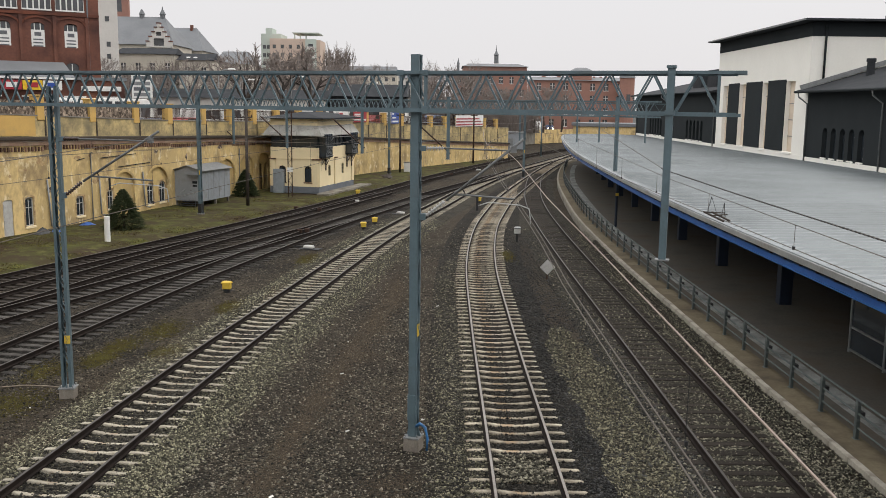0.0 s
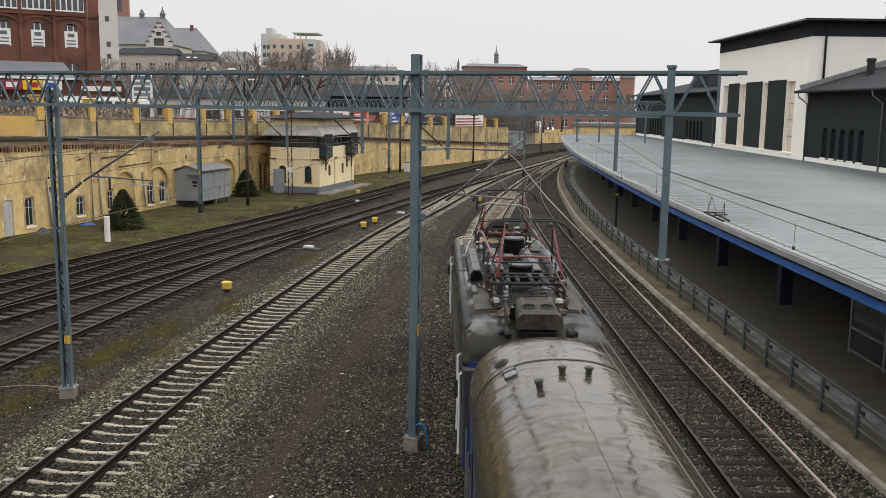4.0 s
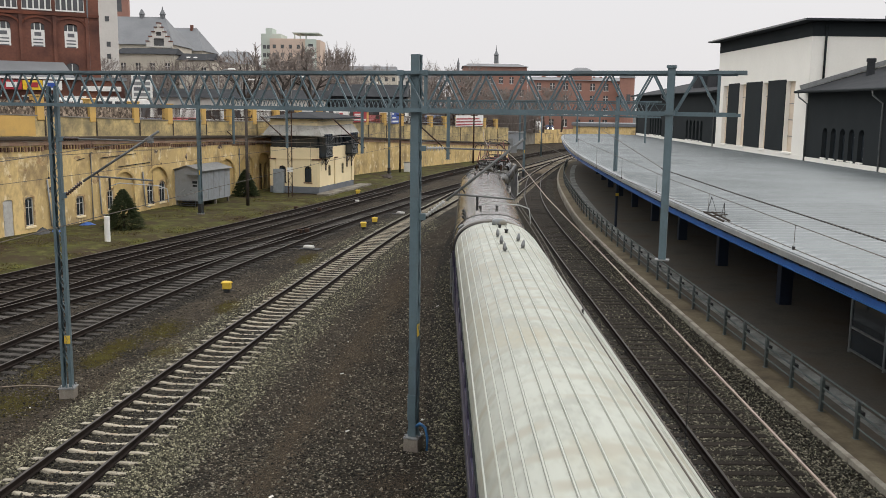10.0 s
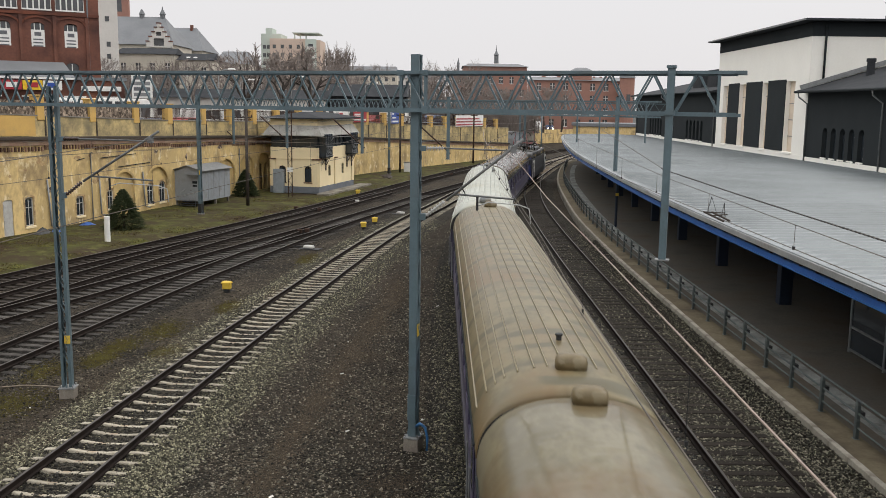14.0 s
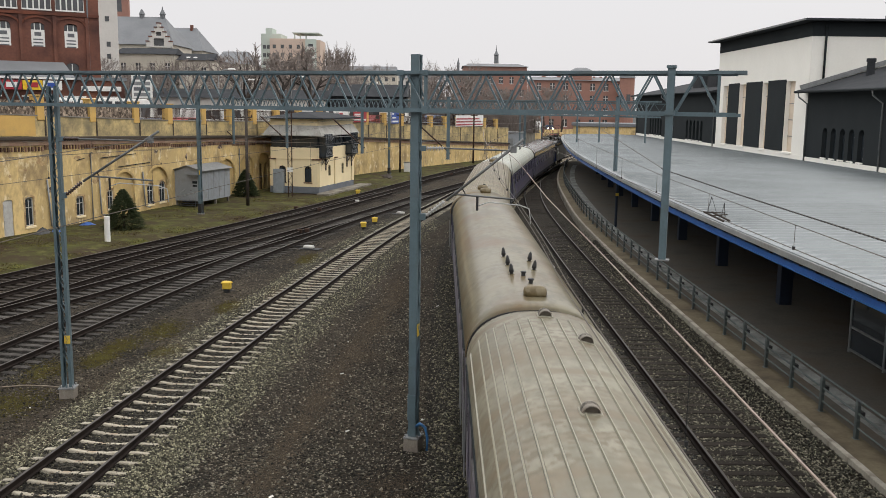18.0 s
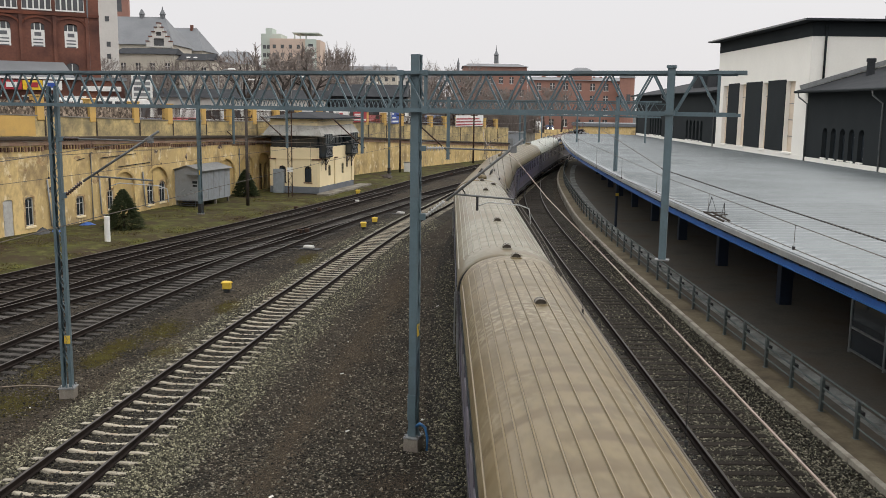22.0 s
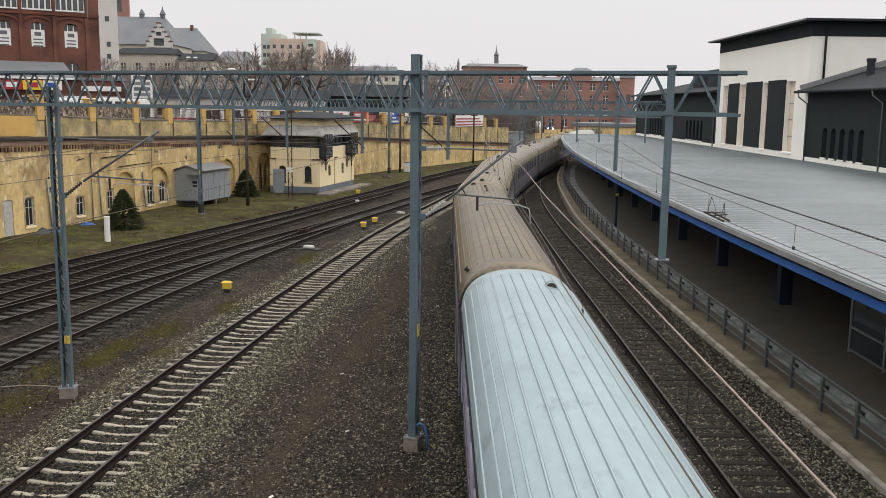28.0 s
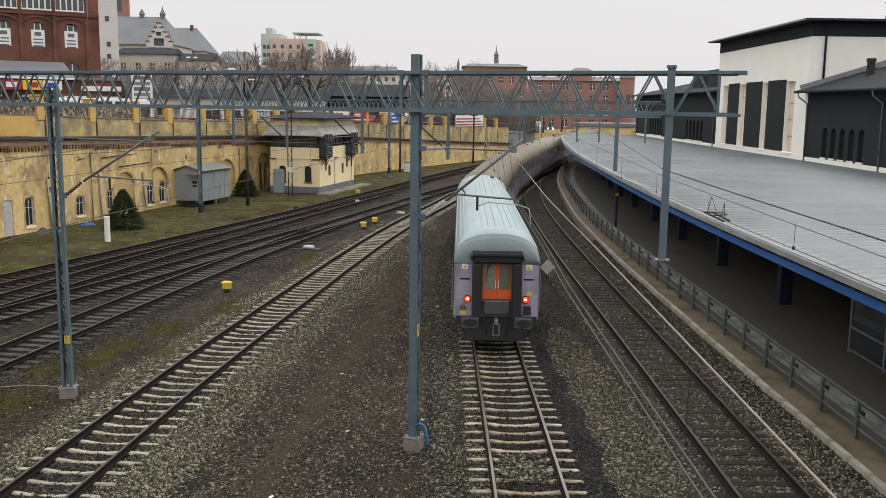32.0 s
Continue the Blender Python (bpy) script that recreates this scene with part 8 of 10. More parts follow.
# ---------------------------------------------------------------- train
def roof_mat(name, base, alt, stain, size=0.52, rough=0.4, band=None, band_size=0.55, smooth=False, flakes=None, wrinkle=0.0):
    """Wet, weathered coach roof: blotched paint, stains across the frames of the body, flaked patches, and wrinkled sheet on the old smooth roofs."""
    m = mat(name, base, alt, rough=rough, scale=0.9, fine=5, amount=1.0, bump=0.0, spot=stain, spot_scale=0.5, spot_size=size, soft_spot=0.10,
            stretch=(1.3, 0.7, 1), spot2=(tuple(c * 0.72 for c in base), 1.3, 0.64))
    n, l = m.node_tree.nodes, m.node_tree.links
    b = n["Principled BSDF"]
    tc = n["Texture Coordinate"]

    def tint(colour, fac, blend="MIX"):
        link = b.inputs["Base Color"].links[0]
        q = n.new("ShaderNodeMix")
        q.data_type, q.blend_type = "RGBA", blend
        l.new(link.from_socket, q.inputs["A"])
        q.inputs["B"].default_value = (*colour, 1)
        l.new(fac, q.inputs["Factor"])
        l.new(q.outputs["Result"], b.inputs["Base Color"])

    def field(kind, scale, lo, hi, stretch):
        mp = n.new("ShaderNodeMapping")
        mp.inputs["Scale"].default_value = stretch
        l.new(tc.outputs["Object"], mp.inputs[0])
        q = n.new(kind)
        q.inputs["Scale"].default_value = scale
        l.new(mp.outputs[0], q.inputs["Vector"])
        r = n.new("ShaderNodeMapRange")
        r.inputs["From Min"].default_value, r.inputs["From Max"].default_value = lo, hi
        l.new(q.outputs["Fac"], r.inputs["Value"])
        return q, r.outputs[0]

    def times(a, c):
        q = n.new("ShaderNodeMath")
        q.operation = "MULTIPLY"
        l.new(a, q.inputs[0])
        l.new(c, q.inputs[1])
        return q.outputs[0]

    if band:
        w, f = field("ShaderNodeTexWave", 0.33, band_size, band_size + 0.3, (1, 1, 1))
        w.bands_direction = "Y"
        w.inputs["Distortion"].default_value, w.inputs["Detail"].default_value, w.inputs["Detail Scale"].default_value = 2.2, 3.0, 2.4
        _, patchy = field("ShaderNodeTexNoise", 0.8, 0.40, 0.58, (1, 1, 1))
        tint(band, times(f, patchy))
    if flakes:
        q, f = field("ShaderNodeTexNoise", 5.0, 0.50, 0.58, (1.0, 1.5, 1))
        q.inputs["Detail"].default_value = 5.0
        _, where = field("ShaderNodeTexNoise", 0.30, 0.46, 0.56, (1, 1, 1))
        tint(flakes, times(f, where))
    bump = n.new("ShaderNodeBump")
    bump.inputs["Strength"].default_value, bump.inputs["Distance"].default_value = 1.0, 0.004 + 0.011 * wrinkle
    if wrinkle:
        q, f = field("ShaderNodeTexNoise", 1.0, 0.25, 0.75, (1.3, 2.6, 1.3))
        q.inputs["Detail"].default_value, q.inputs["Distortion"].default_value = 3.0, 0.6
    else:
        q, f = field("ShaderNodeTexNoise", 2.0, 0.2, 0.8, (1, 1, 1))
    l.new(f, bump.inputs["Height"])
    l.new(bump.outputs[0], b.inputs["Normal"])
    l.new(bump.outputs[0], b.inputs["Coat Normal"])
    b.inputs["Coat Weight"].default_value = 1.0 if wrinkle > 0.5 else 0.45 if smooth else 0.15
    b.inputs["Coat Roughness"].default_value = 0.07 if smooth else 0.25
    b.inputs["Specular IOR Level"].default_value = 0.15 if smooth else 0.3
    return m


ROOF_PAINT = [(0.046, 0.033, 0.012), (0.35, 0.36, 0.315), (0.155, 0.126, 0.066), (0.150, 0.131, 0.082), (0.215, 0.200, 0.148), (0.150, 0.112, 0.056), (0.094, 0.067, 0.032), (0.265, 0.33, 0.345)]
ROOFS = [roof_mat("roof_grimy_grey_brown", ROOF_PAINT[0], (0.030, 0.022, 0.009), (0.018, 0.013, 0.008), 0.57, 0.5, smooth=True, wrinkle=1.0),
         roof_mat("roof_pale_grey", ROOF_PAINT[1], (0.27, 0.28, 0.24), (0.285, 0.265, 0.195), 0.61, 0.5, band=(0.29, 0.28, 0.225), band_size=0.66),
         roof_mat("roof_beige", ROOF_PAINT[2], (0.105, 0.086, 0.046), (0.13, 0.086, 0.038), 0.56, 0.5, band=(0.075, 0.063, 0.032), band_size=0.54),
         roof_mat("roof_smooth_beige", ROOF_PAINT[3], (0.105, 0.090, 0.054), (0.11, 0.072, 0.032), 0.58, 0.5, smooth=True, wrinkle=0.25),
         roof_mat("roof_grey_beige", ROOF_PAINT[4], (0.152, 0.139, 0.099), (0.135, 0.103, 0.062), 0.58, 0.5, band=(0.15, 0.120, 0.078), band_size=0.60, flakes=(0.125, 0.102, 0.066)),
         roof_mat("roof_tan", ROOF_PAINT[5], (0.108, 0.080, 0.038), (0.17, 0.135, 0.082), 0.60, 0.5, band=(0.100, 0.070, 0.032), band_size=0.56, flakes=(0.215, 0.180, 0.115)),
         roof_mat("roof_brown", ROOF_PAINT[6], (0.064, 0.046, 0.023), (0.080, 0.062, 0.038), 0.58, 0.5, band=(0.130, 0.082, 0.032), band_size=0.62, flakes=(0.150, 0.112, 0.062)),
         roof_mat("roof_pale_blue", ROOF_PAINT[7], (0.24, 0.30, 0.315), (0.22, 0.275, 0.285), 0.62, 0.45)]
DIRTY_LILAC = mat("grimy_lilac_paint", (0.15, 0.135, 0.165), (0.10, 0.09, 0.105), rough=0.5, scale=0.8, fine=10, bump=0.03, spot=(0.075, 0.065, 0.06), spot_scale=0.9, spot_size=0.57)
LILAC = mat("lilac_side_paint", (0.34, 0.31, 0.395), (0.28, 0.255, 0.335), rough=0.4, scale=0.8, fine=10, bump=0.03, spot=(0.15, 0.135, 0.155), spot_scale=0.9, spot_size=0.62)
VIOLET = mat("violet_side_paint", (0.058, 0.050, 0.098), (0.040, 0.035, 0.065), rough=0.4, scale=0.8, fine=10, bump=0.03, spot=(0.05, 0.042, 0.06), spot_scale=0.9, spot_size=0.6)
UNDER = mat("dark_underframe", (0.028, 0.027, 0.027), (0.018, 0.018, 0.018), rough=0.8, scale=2, fine=20)
WHEEL_STEEL = mat("wheel_steel", (0.07, 0.06, 0.05), rough=0.6, metal=0.4)
ORANGE = mat("orange_door_paint", (0.62, 0.10, 0.02), (0.52, 0.085, 0.018), rough=0.45, scale=2, fine=14, bump=0.03)
TAIL_RED = mat("lit_tail_lamp", (1.0, 0.035, 0.02), rough=0.3, emit=1.25, bump=0.0)
TAIL_BULB = mat("hot_tail_lamp_bulb", (1.0, 0.42, 0.16), rough=0.3, emit=3.0, bump=0.0)
RED_OXIDE = mat("red_oxide_paint", (0.060, 0.019, 0.020), (0.026, 0.014, 0.014), rough=0.55, scale=5, fine=30, bump=0.05)
RIBS = [mat("worn_rib_" + r.name[5:], tuple(min(0.6, c * 1.15) for c in b), b, rough=0.4, scale=0.6, fine=6, bump=0.03) for r, b in zip(ROOFS, ROOF_PAINT)]
DARK_SEAM = [mat("sooty_seam_" + r.name[5:], tuple(c * 0.42 for c in b), tuple(c * 0.62 for c in b), rough=0.6, scale=0.7, fine=9, bump=0.03) for r, b in zip(ROOFS, ROOF_PAINT)]
LOCO_BLUE = mat("loco_blue_paint", (0.012, 0.022, 0.11), (0.01, 0.017, 0.08), rough=0.35, scale=1, fine=10, bump=0.03)
LOCO_ROOF = mat("loco_roof_grime", (0.020, 0.0180, 0.0130), (0.006, 0.0056, 0.0045), rough=0.62, scale=0.9, fine=4, amount=0.9, bump=0.10, spot=(0.048, 0.036, 0.018), spot_scale=0.7, spot_size=0.60, spot2=((0.034, 0.031, 0.026), 1.4, 0.62))


def wet(m, scale, low, high, weight, dry=0.08):
    """Thin water lying in patches over a dull surface."""
    n, l = m.node_tree.nodes, m.node_tree.links
    b = n["Principled BSDF"]
    tc, ns, mr = n.new("ShaderNodeTexCoord"), n.new("ShaderNodeTexNoise"), n.new("ShaderNodeMapRange")
    ns.inputs["Scale"].default_value, ns.inputs["Detail"].default_value = scale, 4.0
    l.new(tc.outputs["Object"], ns.inputs["Vector"])
    l.new(ns.outputs["Fac"], mr.inputs["Value"])
    mr.inputs["From Min"].default_value, mr.inputs["From Max"].default_value = low, high
    mr.inputs["To Max"].default_value = weight
    l.new(mr.outputs[0], b.inputs["Coat Weight"])
    b.inputs["Coat Roughness"].default_value = 0.10
    b.inputs["Specular IOR Level"].default_value = dry


wet(LOCO_ROOF, 1.1, 0.44, 0.62, 0.75, 0.12)
PUDDLE = mat("rusty_puddle", (0.075, 0.046, 0.018), (0.020, 0.016, 0.010), rough=0.55, scale=1.6, fine=9, amount=1.0, bump=0.03, spot=(0.10, 0.078, 0.05), spot_scale=1.3, spot_size=0.62)
wet(PUDDLE, 1.6, 0.40, 0.60, 0.9)
# Near-black that paints the shade inside openings; the fan drums are black themselves
SHADE_AND_DRUM_BLACK = mat("soot_black_opening", (0.006, 0.006, 0.0065), (0.003, 0.003, 0.003), rough=0.95, bump=0.0)
LOCO_SIDE = mat("loco_side_grime", (0.028, 0.030, 0.036), (0.017, 0.018, 0.021), rough=0.5, scale=1.2, fine=12, bump=0.04, spot=(0.05, 0.045, 0.04), spot_scale=0.8, spot_size=0.6)
OCHRE_GRIME = mat("ochre_roof_grime", (0.20, 0.138, 0.066), (0.115, 0.082, 0.044), rough=0.5, scale=1.4, fine=10, spot=(0.06, 0.048, 0.03), spot_scale=1.5, spot_size=0.63)
LOCO_BOX = mat("slate_grey_box_paint", (0.072, 0.075, 0.082), (0.044, 0.045, 0.048), rough=0.5, scale=1.5, fine=16, bump=0.05)
UNIT_GREY = mat("grimy_unit_paint", (0.046, 0.039, 0.027), (0.018, 0.0165, 0.013), rough=0.6, scale=2.5, fine=9, amount=0.9, spot=(0.080, 0.072, 0.056), spot_scale=2, spot_size=0.62)
UNIT_GREY.node_tree.nodes["Principled BSDF"].inputs["Specular IOR Level"].default_value = 0.25
FADED_RED = mat("faded_red_paint", (0.25, 0.065, 0.065), (0.15, 0.045, 0.045), rough=0.5, scale=5, fine=25, bump=0.04)
WARN = mat("warning_yellow", (0.70, 0.52, 0.03), rough=0.5, bump=0.0)


def roof_half(z_top, eave_z, half, power=2.4):
    """Half-section of a roof from its eave to the crown: a full, even vault."""
    pts = []
    for i in range(19):
        a = radians(90 * i / 18)
        pts.append((half * math.cos(a) ** (2 / power) if i < 18 else 0.0, eave_z + (z_top - eave_z) * math.sin(a) ** (2 / power)))
    return pts


def roof_ring(half_pts, y, drop=0.0, eave_z=2.90):
    f = lambda x, z: (x, y, z - drop * max(0.0, z - eave_z))
    return [f(x, z) for x, z in half_pts] + [f(-x, z) for x, z in half_pts[-2::-1]]


def roof_at(half_pts, x):
    """Height of the roof at offset x, and the slope there."""
    xs = [p[0] for p in half_pts][::-1]
    zs = [p[1] for p in half_pts][::-1]
    z = float(np.interp(abs(x), xs, zs))
    dz = float(np.interp(abs(x) + 0.03, xs, zs)) - float(np.interp(max(0, abs(x) - 0.03), xs, zs))
    return z, math.atan2(dz * (1 if x > 0 else -1), 0.06)


VENT_GREY = mat("grey_ventilator_paint", (0.20, 0.215, 0.22), (0.13, 0.14, 0.14), rough=0.5, scale=3, fine=20, bump=0.04, spot=(0.22, 0.17, 0.10), spot_scale=3, spot_size=0.6)
DOME = mat("grey_teal_end_paint", (0.14, 0.178, 0.18), (0.11, 0.14, 0.14), rough=0.45, scale=1.5, fine=14, bump=0.03)
COWL = mat("dull_zinc_cowl", (0.21, 0.185, 0.150), (0.11, 0.096, 0.075), rough=0.5, scale=5, fine=30, bump=0.05, spot=(0.14, 0.10, 0.06), spot_scale=3, spot_size=0.56)
HATCH = mat("brown_hatch_paint", (0.085, 0.070, 0.052), (0.055, 0.045, 0.034), rough=0.6, scale=3, fine=20)
HALF = roof_half(4.04, 2.90, 1.43)


def bogie(t, y, w=1.5):
    b = part("bogie", Geo().box(-1.05, -0.9, y - 1.75, y + 1.75, 0.42, 0.66, c=0.03).box(0.9, 1.05, y - 1.75, y + 1.75, 0.42, 0.66, c=0.03).box(-1.0, 1.0, y - 0.25, y + 0.25, 0.45, 0.75, c=0.03), UNDER, t, "dark bogie frame")
    for dy in (-1.25, 1.25):
        g = Geo()
        for s in (-1, 1):
            g.tube([(s * 0.70, y + dy, 0.46), (s * 0.83, y + dy, 0.46)], 0.46, 20)
        g.tube([(-0.9, y + dy, 0.46), (0.9, y + dy, 0.46)], 0.08, 10)
        part("wheelset", g, WHEEL_STEEL, b, smooth=False)
        for s in (-1, 1):
            part("axle_box", Geo().box(s * 0.95 - 0.12, s * 0.95 + 0.12, y + dy - 0.16, y + dy + 0.16, 0.32, 0.60, c=0.03), UNDER, b)


def end_face(t, h, s, col, last=False):
    """Gangway, buffers and coupling at one end; s is +1 at the leading end."""
    y = s * h
    q = lambda a, b: tuple(sorted((y + s * a, y + s * b)))
    m = Matrix.Translation((0, y, 0)) @ Matrix.Diagonal((1, s, 1, 1))
    gang = part("gangway", Geo().box(-0.82, 0.82, *q(0.0, 0.28), 2.95, 3.24, c=0.06), BLACK, t, "black rubber gangway bellows")
    for e in (-1, 1):
        part("side_bellows", Geo().box(e * 0.66 - 0.16, e * 0.66 + 0.16, *q(0.0, 0.30), 1.08, 2.946, c=0.05), BLACK, gang)
    if last:
        part("gangway_hood", Geo().loft([[(x, y + s * d, z - dz) for x, z in ((-0.90, 3.12), (-0.86, 3.26), (-0.80, 3.32), (0.80, 3.32), (0.86, 3.26), (0.90, 3.12), (0.84, 3.12), (0.80, 3.245), (-0.80, 3.245), (-0.84, 3.12))] for d, dz in ((0.0, -0.02), (0.36, 0.03))]), BLACK, gang, "dark hood over the gangway")
        for k in range(3):
            part("hood_rib", Geo().box(-0.81, 0.81, *q(0.08 + 0.1 * k, 0.10 + 0.1 * k), 3.31 - 0.012 * k, 3.345 - 0.012 * k), UNDER, gang)
    else:
        part("gangway_hood", Geo().box(-0.80, 0.80, *q(0.02, 0.29), 3.244, 3.32), DARK_RENDER, gang)
    part("bridge_plate", Geo().box(-0.50, 0.50, *q(0.04, 0.16), 1.16, 1.74, c=0.09), LOCO_BOX, gang, "dark grey hinged bridge plate")
    if last:
        for e in (-1, 1):
            d = part("end_door", Geo().box(e * 0.245 - 0.24, e * 0.245 + 0.24, *q(0.01, 0.05), 1.2, 3.05, c=0.01), ORANGE, t, "orange gangway door leaf")
            # pane tints paint in the lit vestibule behind, brighter on the left
            pane = part("pane", Geo().box(e * 0.255 - 0.185, e * 0.255 + 0.185, *q(0.052, 0.058), 2.05, 2.95), glass("greenish_pane" if e < 0 else "dim_greenish_pane", (0.125, 0.128, 0.098) if e < 0 else (0.072, 0.076, 0.060)), d, "greenish door window, tinted as the lit vestibule behind")
            for z in (2.28, 2.52, 2.76):
                part("panel_line", Geo().box(e * 0.255 - 0.17, e * 0.255 + 0.17, *q(0.059, 0.061), z, z + 0.008), UNDER, pane)
            if e < 0:
                part("hanging_cable", Geo().tube([(-0.33, y + s * 0.066, 2.32), (-0.34, y + s * 0.066, 2.62), (-0.30, y + s * 0.066, 2.82), (-0.24, y + s * 0.066, 2.86), (-0.17, y + s * 0.066, 2.84)], 0.012, 6), BLACK, pane, "black hanging cable", smooth=True)
            part("grip", Geo().bar((e * 0.05, y + s * 0.085, 2.1), (e * 0.05, y + s * 0.085, 2.35), 0.02, 0.03, up=(0, 1, 0)), WHITE_PAINT, d, "pale door grip")
    else:
        part("end_door", Geo().box(-0.5, 0.5, *q(0.01, 0.05), 1.16, 3.1), UNDER, t)
    for e in (-1, 1):
        bx = e * 0.875
        reach = 0.56 if last else 0.29
        buf = part("buffer", Geo().box(bx - 0.30, bx + 0.30, *q(reach - 0.06, reach), 0.86, 1.22, c=0.05), LOCO_BOX if last else UNDER, t, "grey rectangular buffer head")
        part("buffer_shank", Geo().tube([(bx, y, 1.05), (bx, y + s * (reach - 0.06), 1.05)], 0.11, 10), UNDER, buf)
        if last:
            part("grease_patch", Geo().disc((0, 0, 0), 0.17, 0.004, 14), BLACK, buf, "black grease on the buffer face", m=Matrix.Translation((bx, y + s * (reach + 0.001), 1.03)) @ Matrix.Rotation(radians(90 * -s), 4, "X") @ Matrix.Diagonal((1.45, 0.72, 1, 1)))
    part("headstock", Geo().box(-1.36, 1.36, *q(-0.28, 0.02), 0.80, 1.14, c=0.02), UNDER, t, "dark headstock")
    part("draw_hook", Geo().box(-0.06, 0.06, *q(0.02, 0.42 if last else 0.28), 0.92, 1.10, c=0.02).tube([(-0.1, y + s * 0.26, 0.95), (-0.1, y + s * 0.28, 0.55), (0.1, y + s * 0.28, 0.55), (0.1, y + s * 0.26, 0.95)], 0.025, 6), GALV, t, "steel draw hook with shackle")
    for e in (-0.35, 0.35, -1.15, 1.15):
        part("brake_hose", Geo().tube([(e, y + s * 0.05, 0.95), (e, y + s * 0.22, 0.85), (e * 0.9, y + s * 0.24, 0.55)], 0.03, 6), BLACK, t, smooth=True)
    if last:
        for e in (-1, 1):
            lamp = part("tail_lamp", Geo().tube([(e * 0.97, y + s * 0.002, 1.72), (e * 0.97, y + s * 0.05, 1.72)], 0.13, 14), BLACK, t, "round tail lamp housing")
            part("lens", Geo().tube([(e * 0.97, y + s * 0.051, 1.72), (e * 0.97, y + s * 0.075, 1.72)], 0.10, 14), TAIL_RED, lamp, "lit red tail lamp")
            part("bulb", Geo().tube([(e * 0.955, y + s * 0.0755, 1.73), (e * 0.955, y + s * 0.080, 1.73)], 0.048, 12), TAIL_BULB, lamp, "glowing orange lamp centre")
            plate = part("warning_plate", Geo().box(e * 1.06 - 0.10, e * 1.06 + 0.10, *q(0.002, 0.008), 2.72, 2.92), WHITE_PAINT, t, "white plate with yellow triangle")
            part("triangle", Geo().add([(e * 1.06 - 0.07, y + s * 0.010, 2.75), (e * 1.06 + 0.07, y + s * 0.010, 2.75), (e * 1.06, y + s * 0.010, 2.88),
                                        (e * 1.06 - 0.07, y + s * 0.014, 2.75), (e * 1.06 + 0.07, y + s * 0.014, 2.75), (e * 1.06, y + s * 0.014, 2.88)],
                                       [(0, 1, 2), (3, 5, 4), (0, 3, 4, 1), (1, 4, 5, 2), (2, 5, 3, 0)]), WARN, plate)
            part("inscription", Geo().box(e * 1.06 - 0.17, e * 1.06 + 0.17, *q(0.002, 0.006), 2.36, 2.42), DARK_RENDER, t, "dark unreadable lettering")
        part("yellow_plate", Geo().box(0.98, 1.18, *q(0.002, 0.008), 1.86, 1.98), WARN, t, "small yellow plate")
        part("yellow_plate", Geo().box(-1.20, -1.0, *q(0.002, 0.008), 1.18, 1.30), WARN, t, "small yellow plate")
        part("grille", Geo().box(-1.2, -0.98, *q(0.002, 0.008), 2.08, 2.22), LILAC, t)
        part("emblem", Geo().disc((0, 0, 0), 0.045, 0.004, 12), ORANGE, t, "small red emblem", m=Matrix.Translation((-1.09, y + s * 0.006, 1.52)) @ Matrix.Rotation(radians(90), 4, "X"))
        for k in range(3):
            part("inscription", Geo().box(-1.21, -0.97 - 0.03 * k, *q(0.002, 0.006), 1.345 + 0.055 * k, 1.375 + 0.055 * k), DARK_RENDER, t, "dark unreadable lettering")
        part("socket", Geo().box(0.9, 1.15, *q(0.002, 0.06), 1.2, 1.5, c=0.01), UNDER, t, "dark cable socket")


def rib_mesh(y0, y1, roof):
    """A pressed roof ridge with dark seams along its foot."""
    key = "roof_rib_%s_%.2f_%.2f" % (roof.name, y0, y1)
    if key in bpy.data.meshes:
        return bpy.data.meshes[key]
    g = Geo().loft([[(-0.021, y, -0.02), (-0.021, y, 0.003), (0.021, y, 0.003), (0.021, y, -0.02)] for y in (y0, y1)])
    n = len(g.f)
    g.loft([[(-0.014, y, 0.002), (-0.007, y, z), (0.007, y, z), (0.014, y, 0.002)] for y, z in ((y0, 0.006), (y0 + 0.06, 0.024), (y1 - 0.06, 0.024), (y1, 0.006))])
    me = g.mesh(key)
    fix_normals(me)
    me.materials.append(DARK_SEAM[ROOFS.index(roof)])
    me.materials.append(RIBS[ROOFS.index(roof)])
    for k, p in enumerate(me.polygons):
        p.material_index = int(k >= n)
    return me


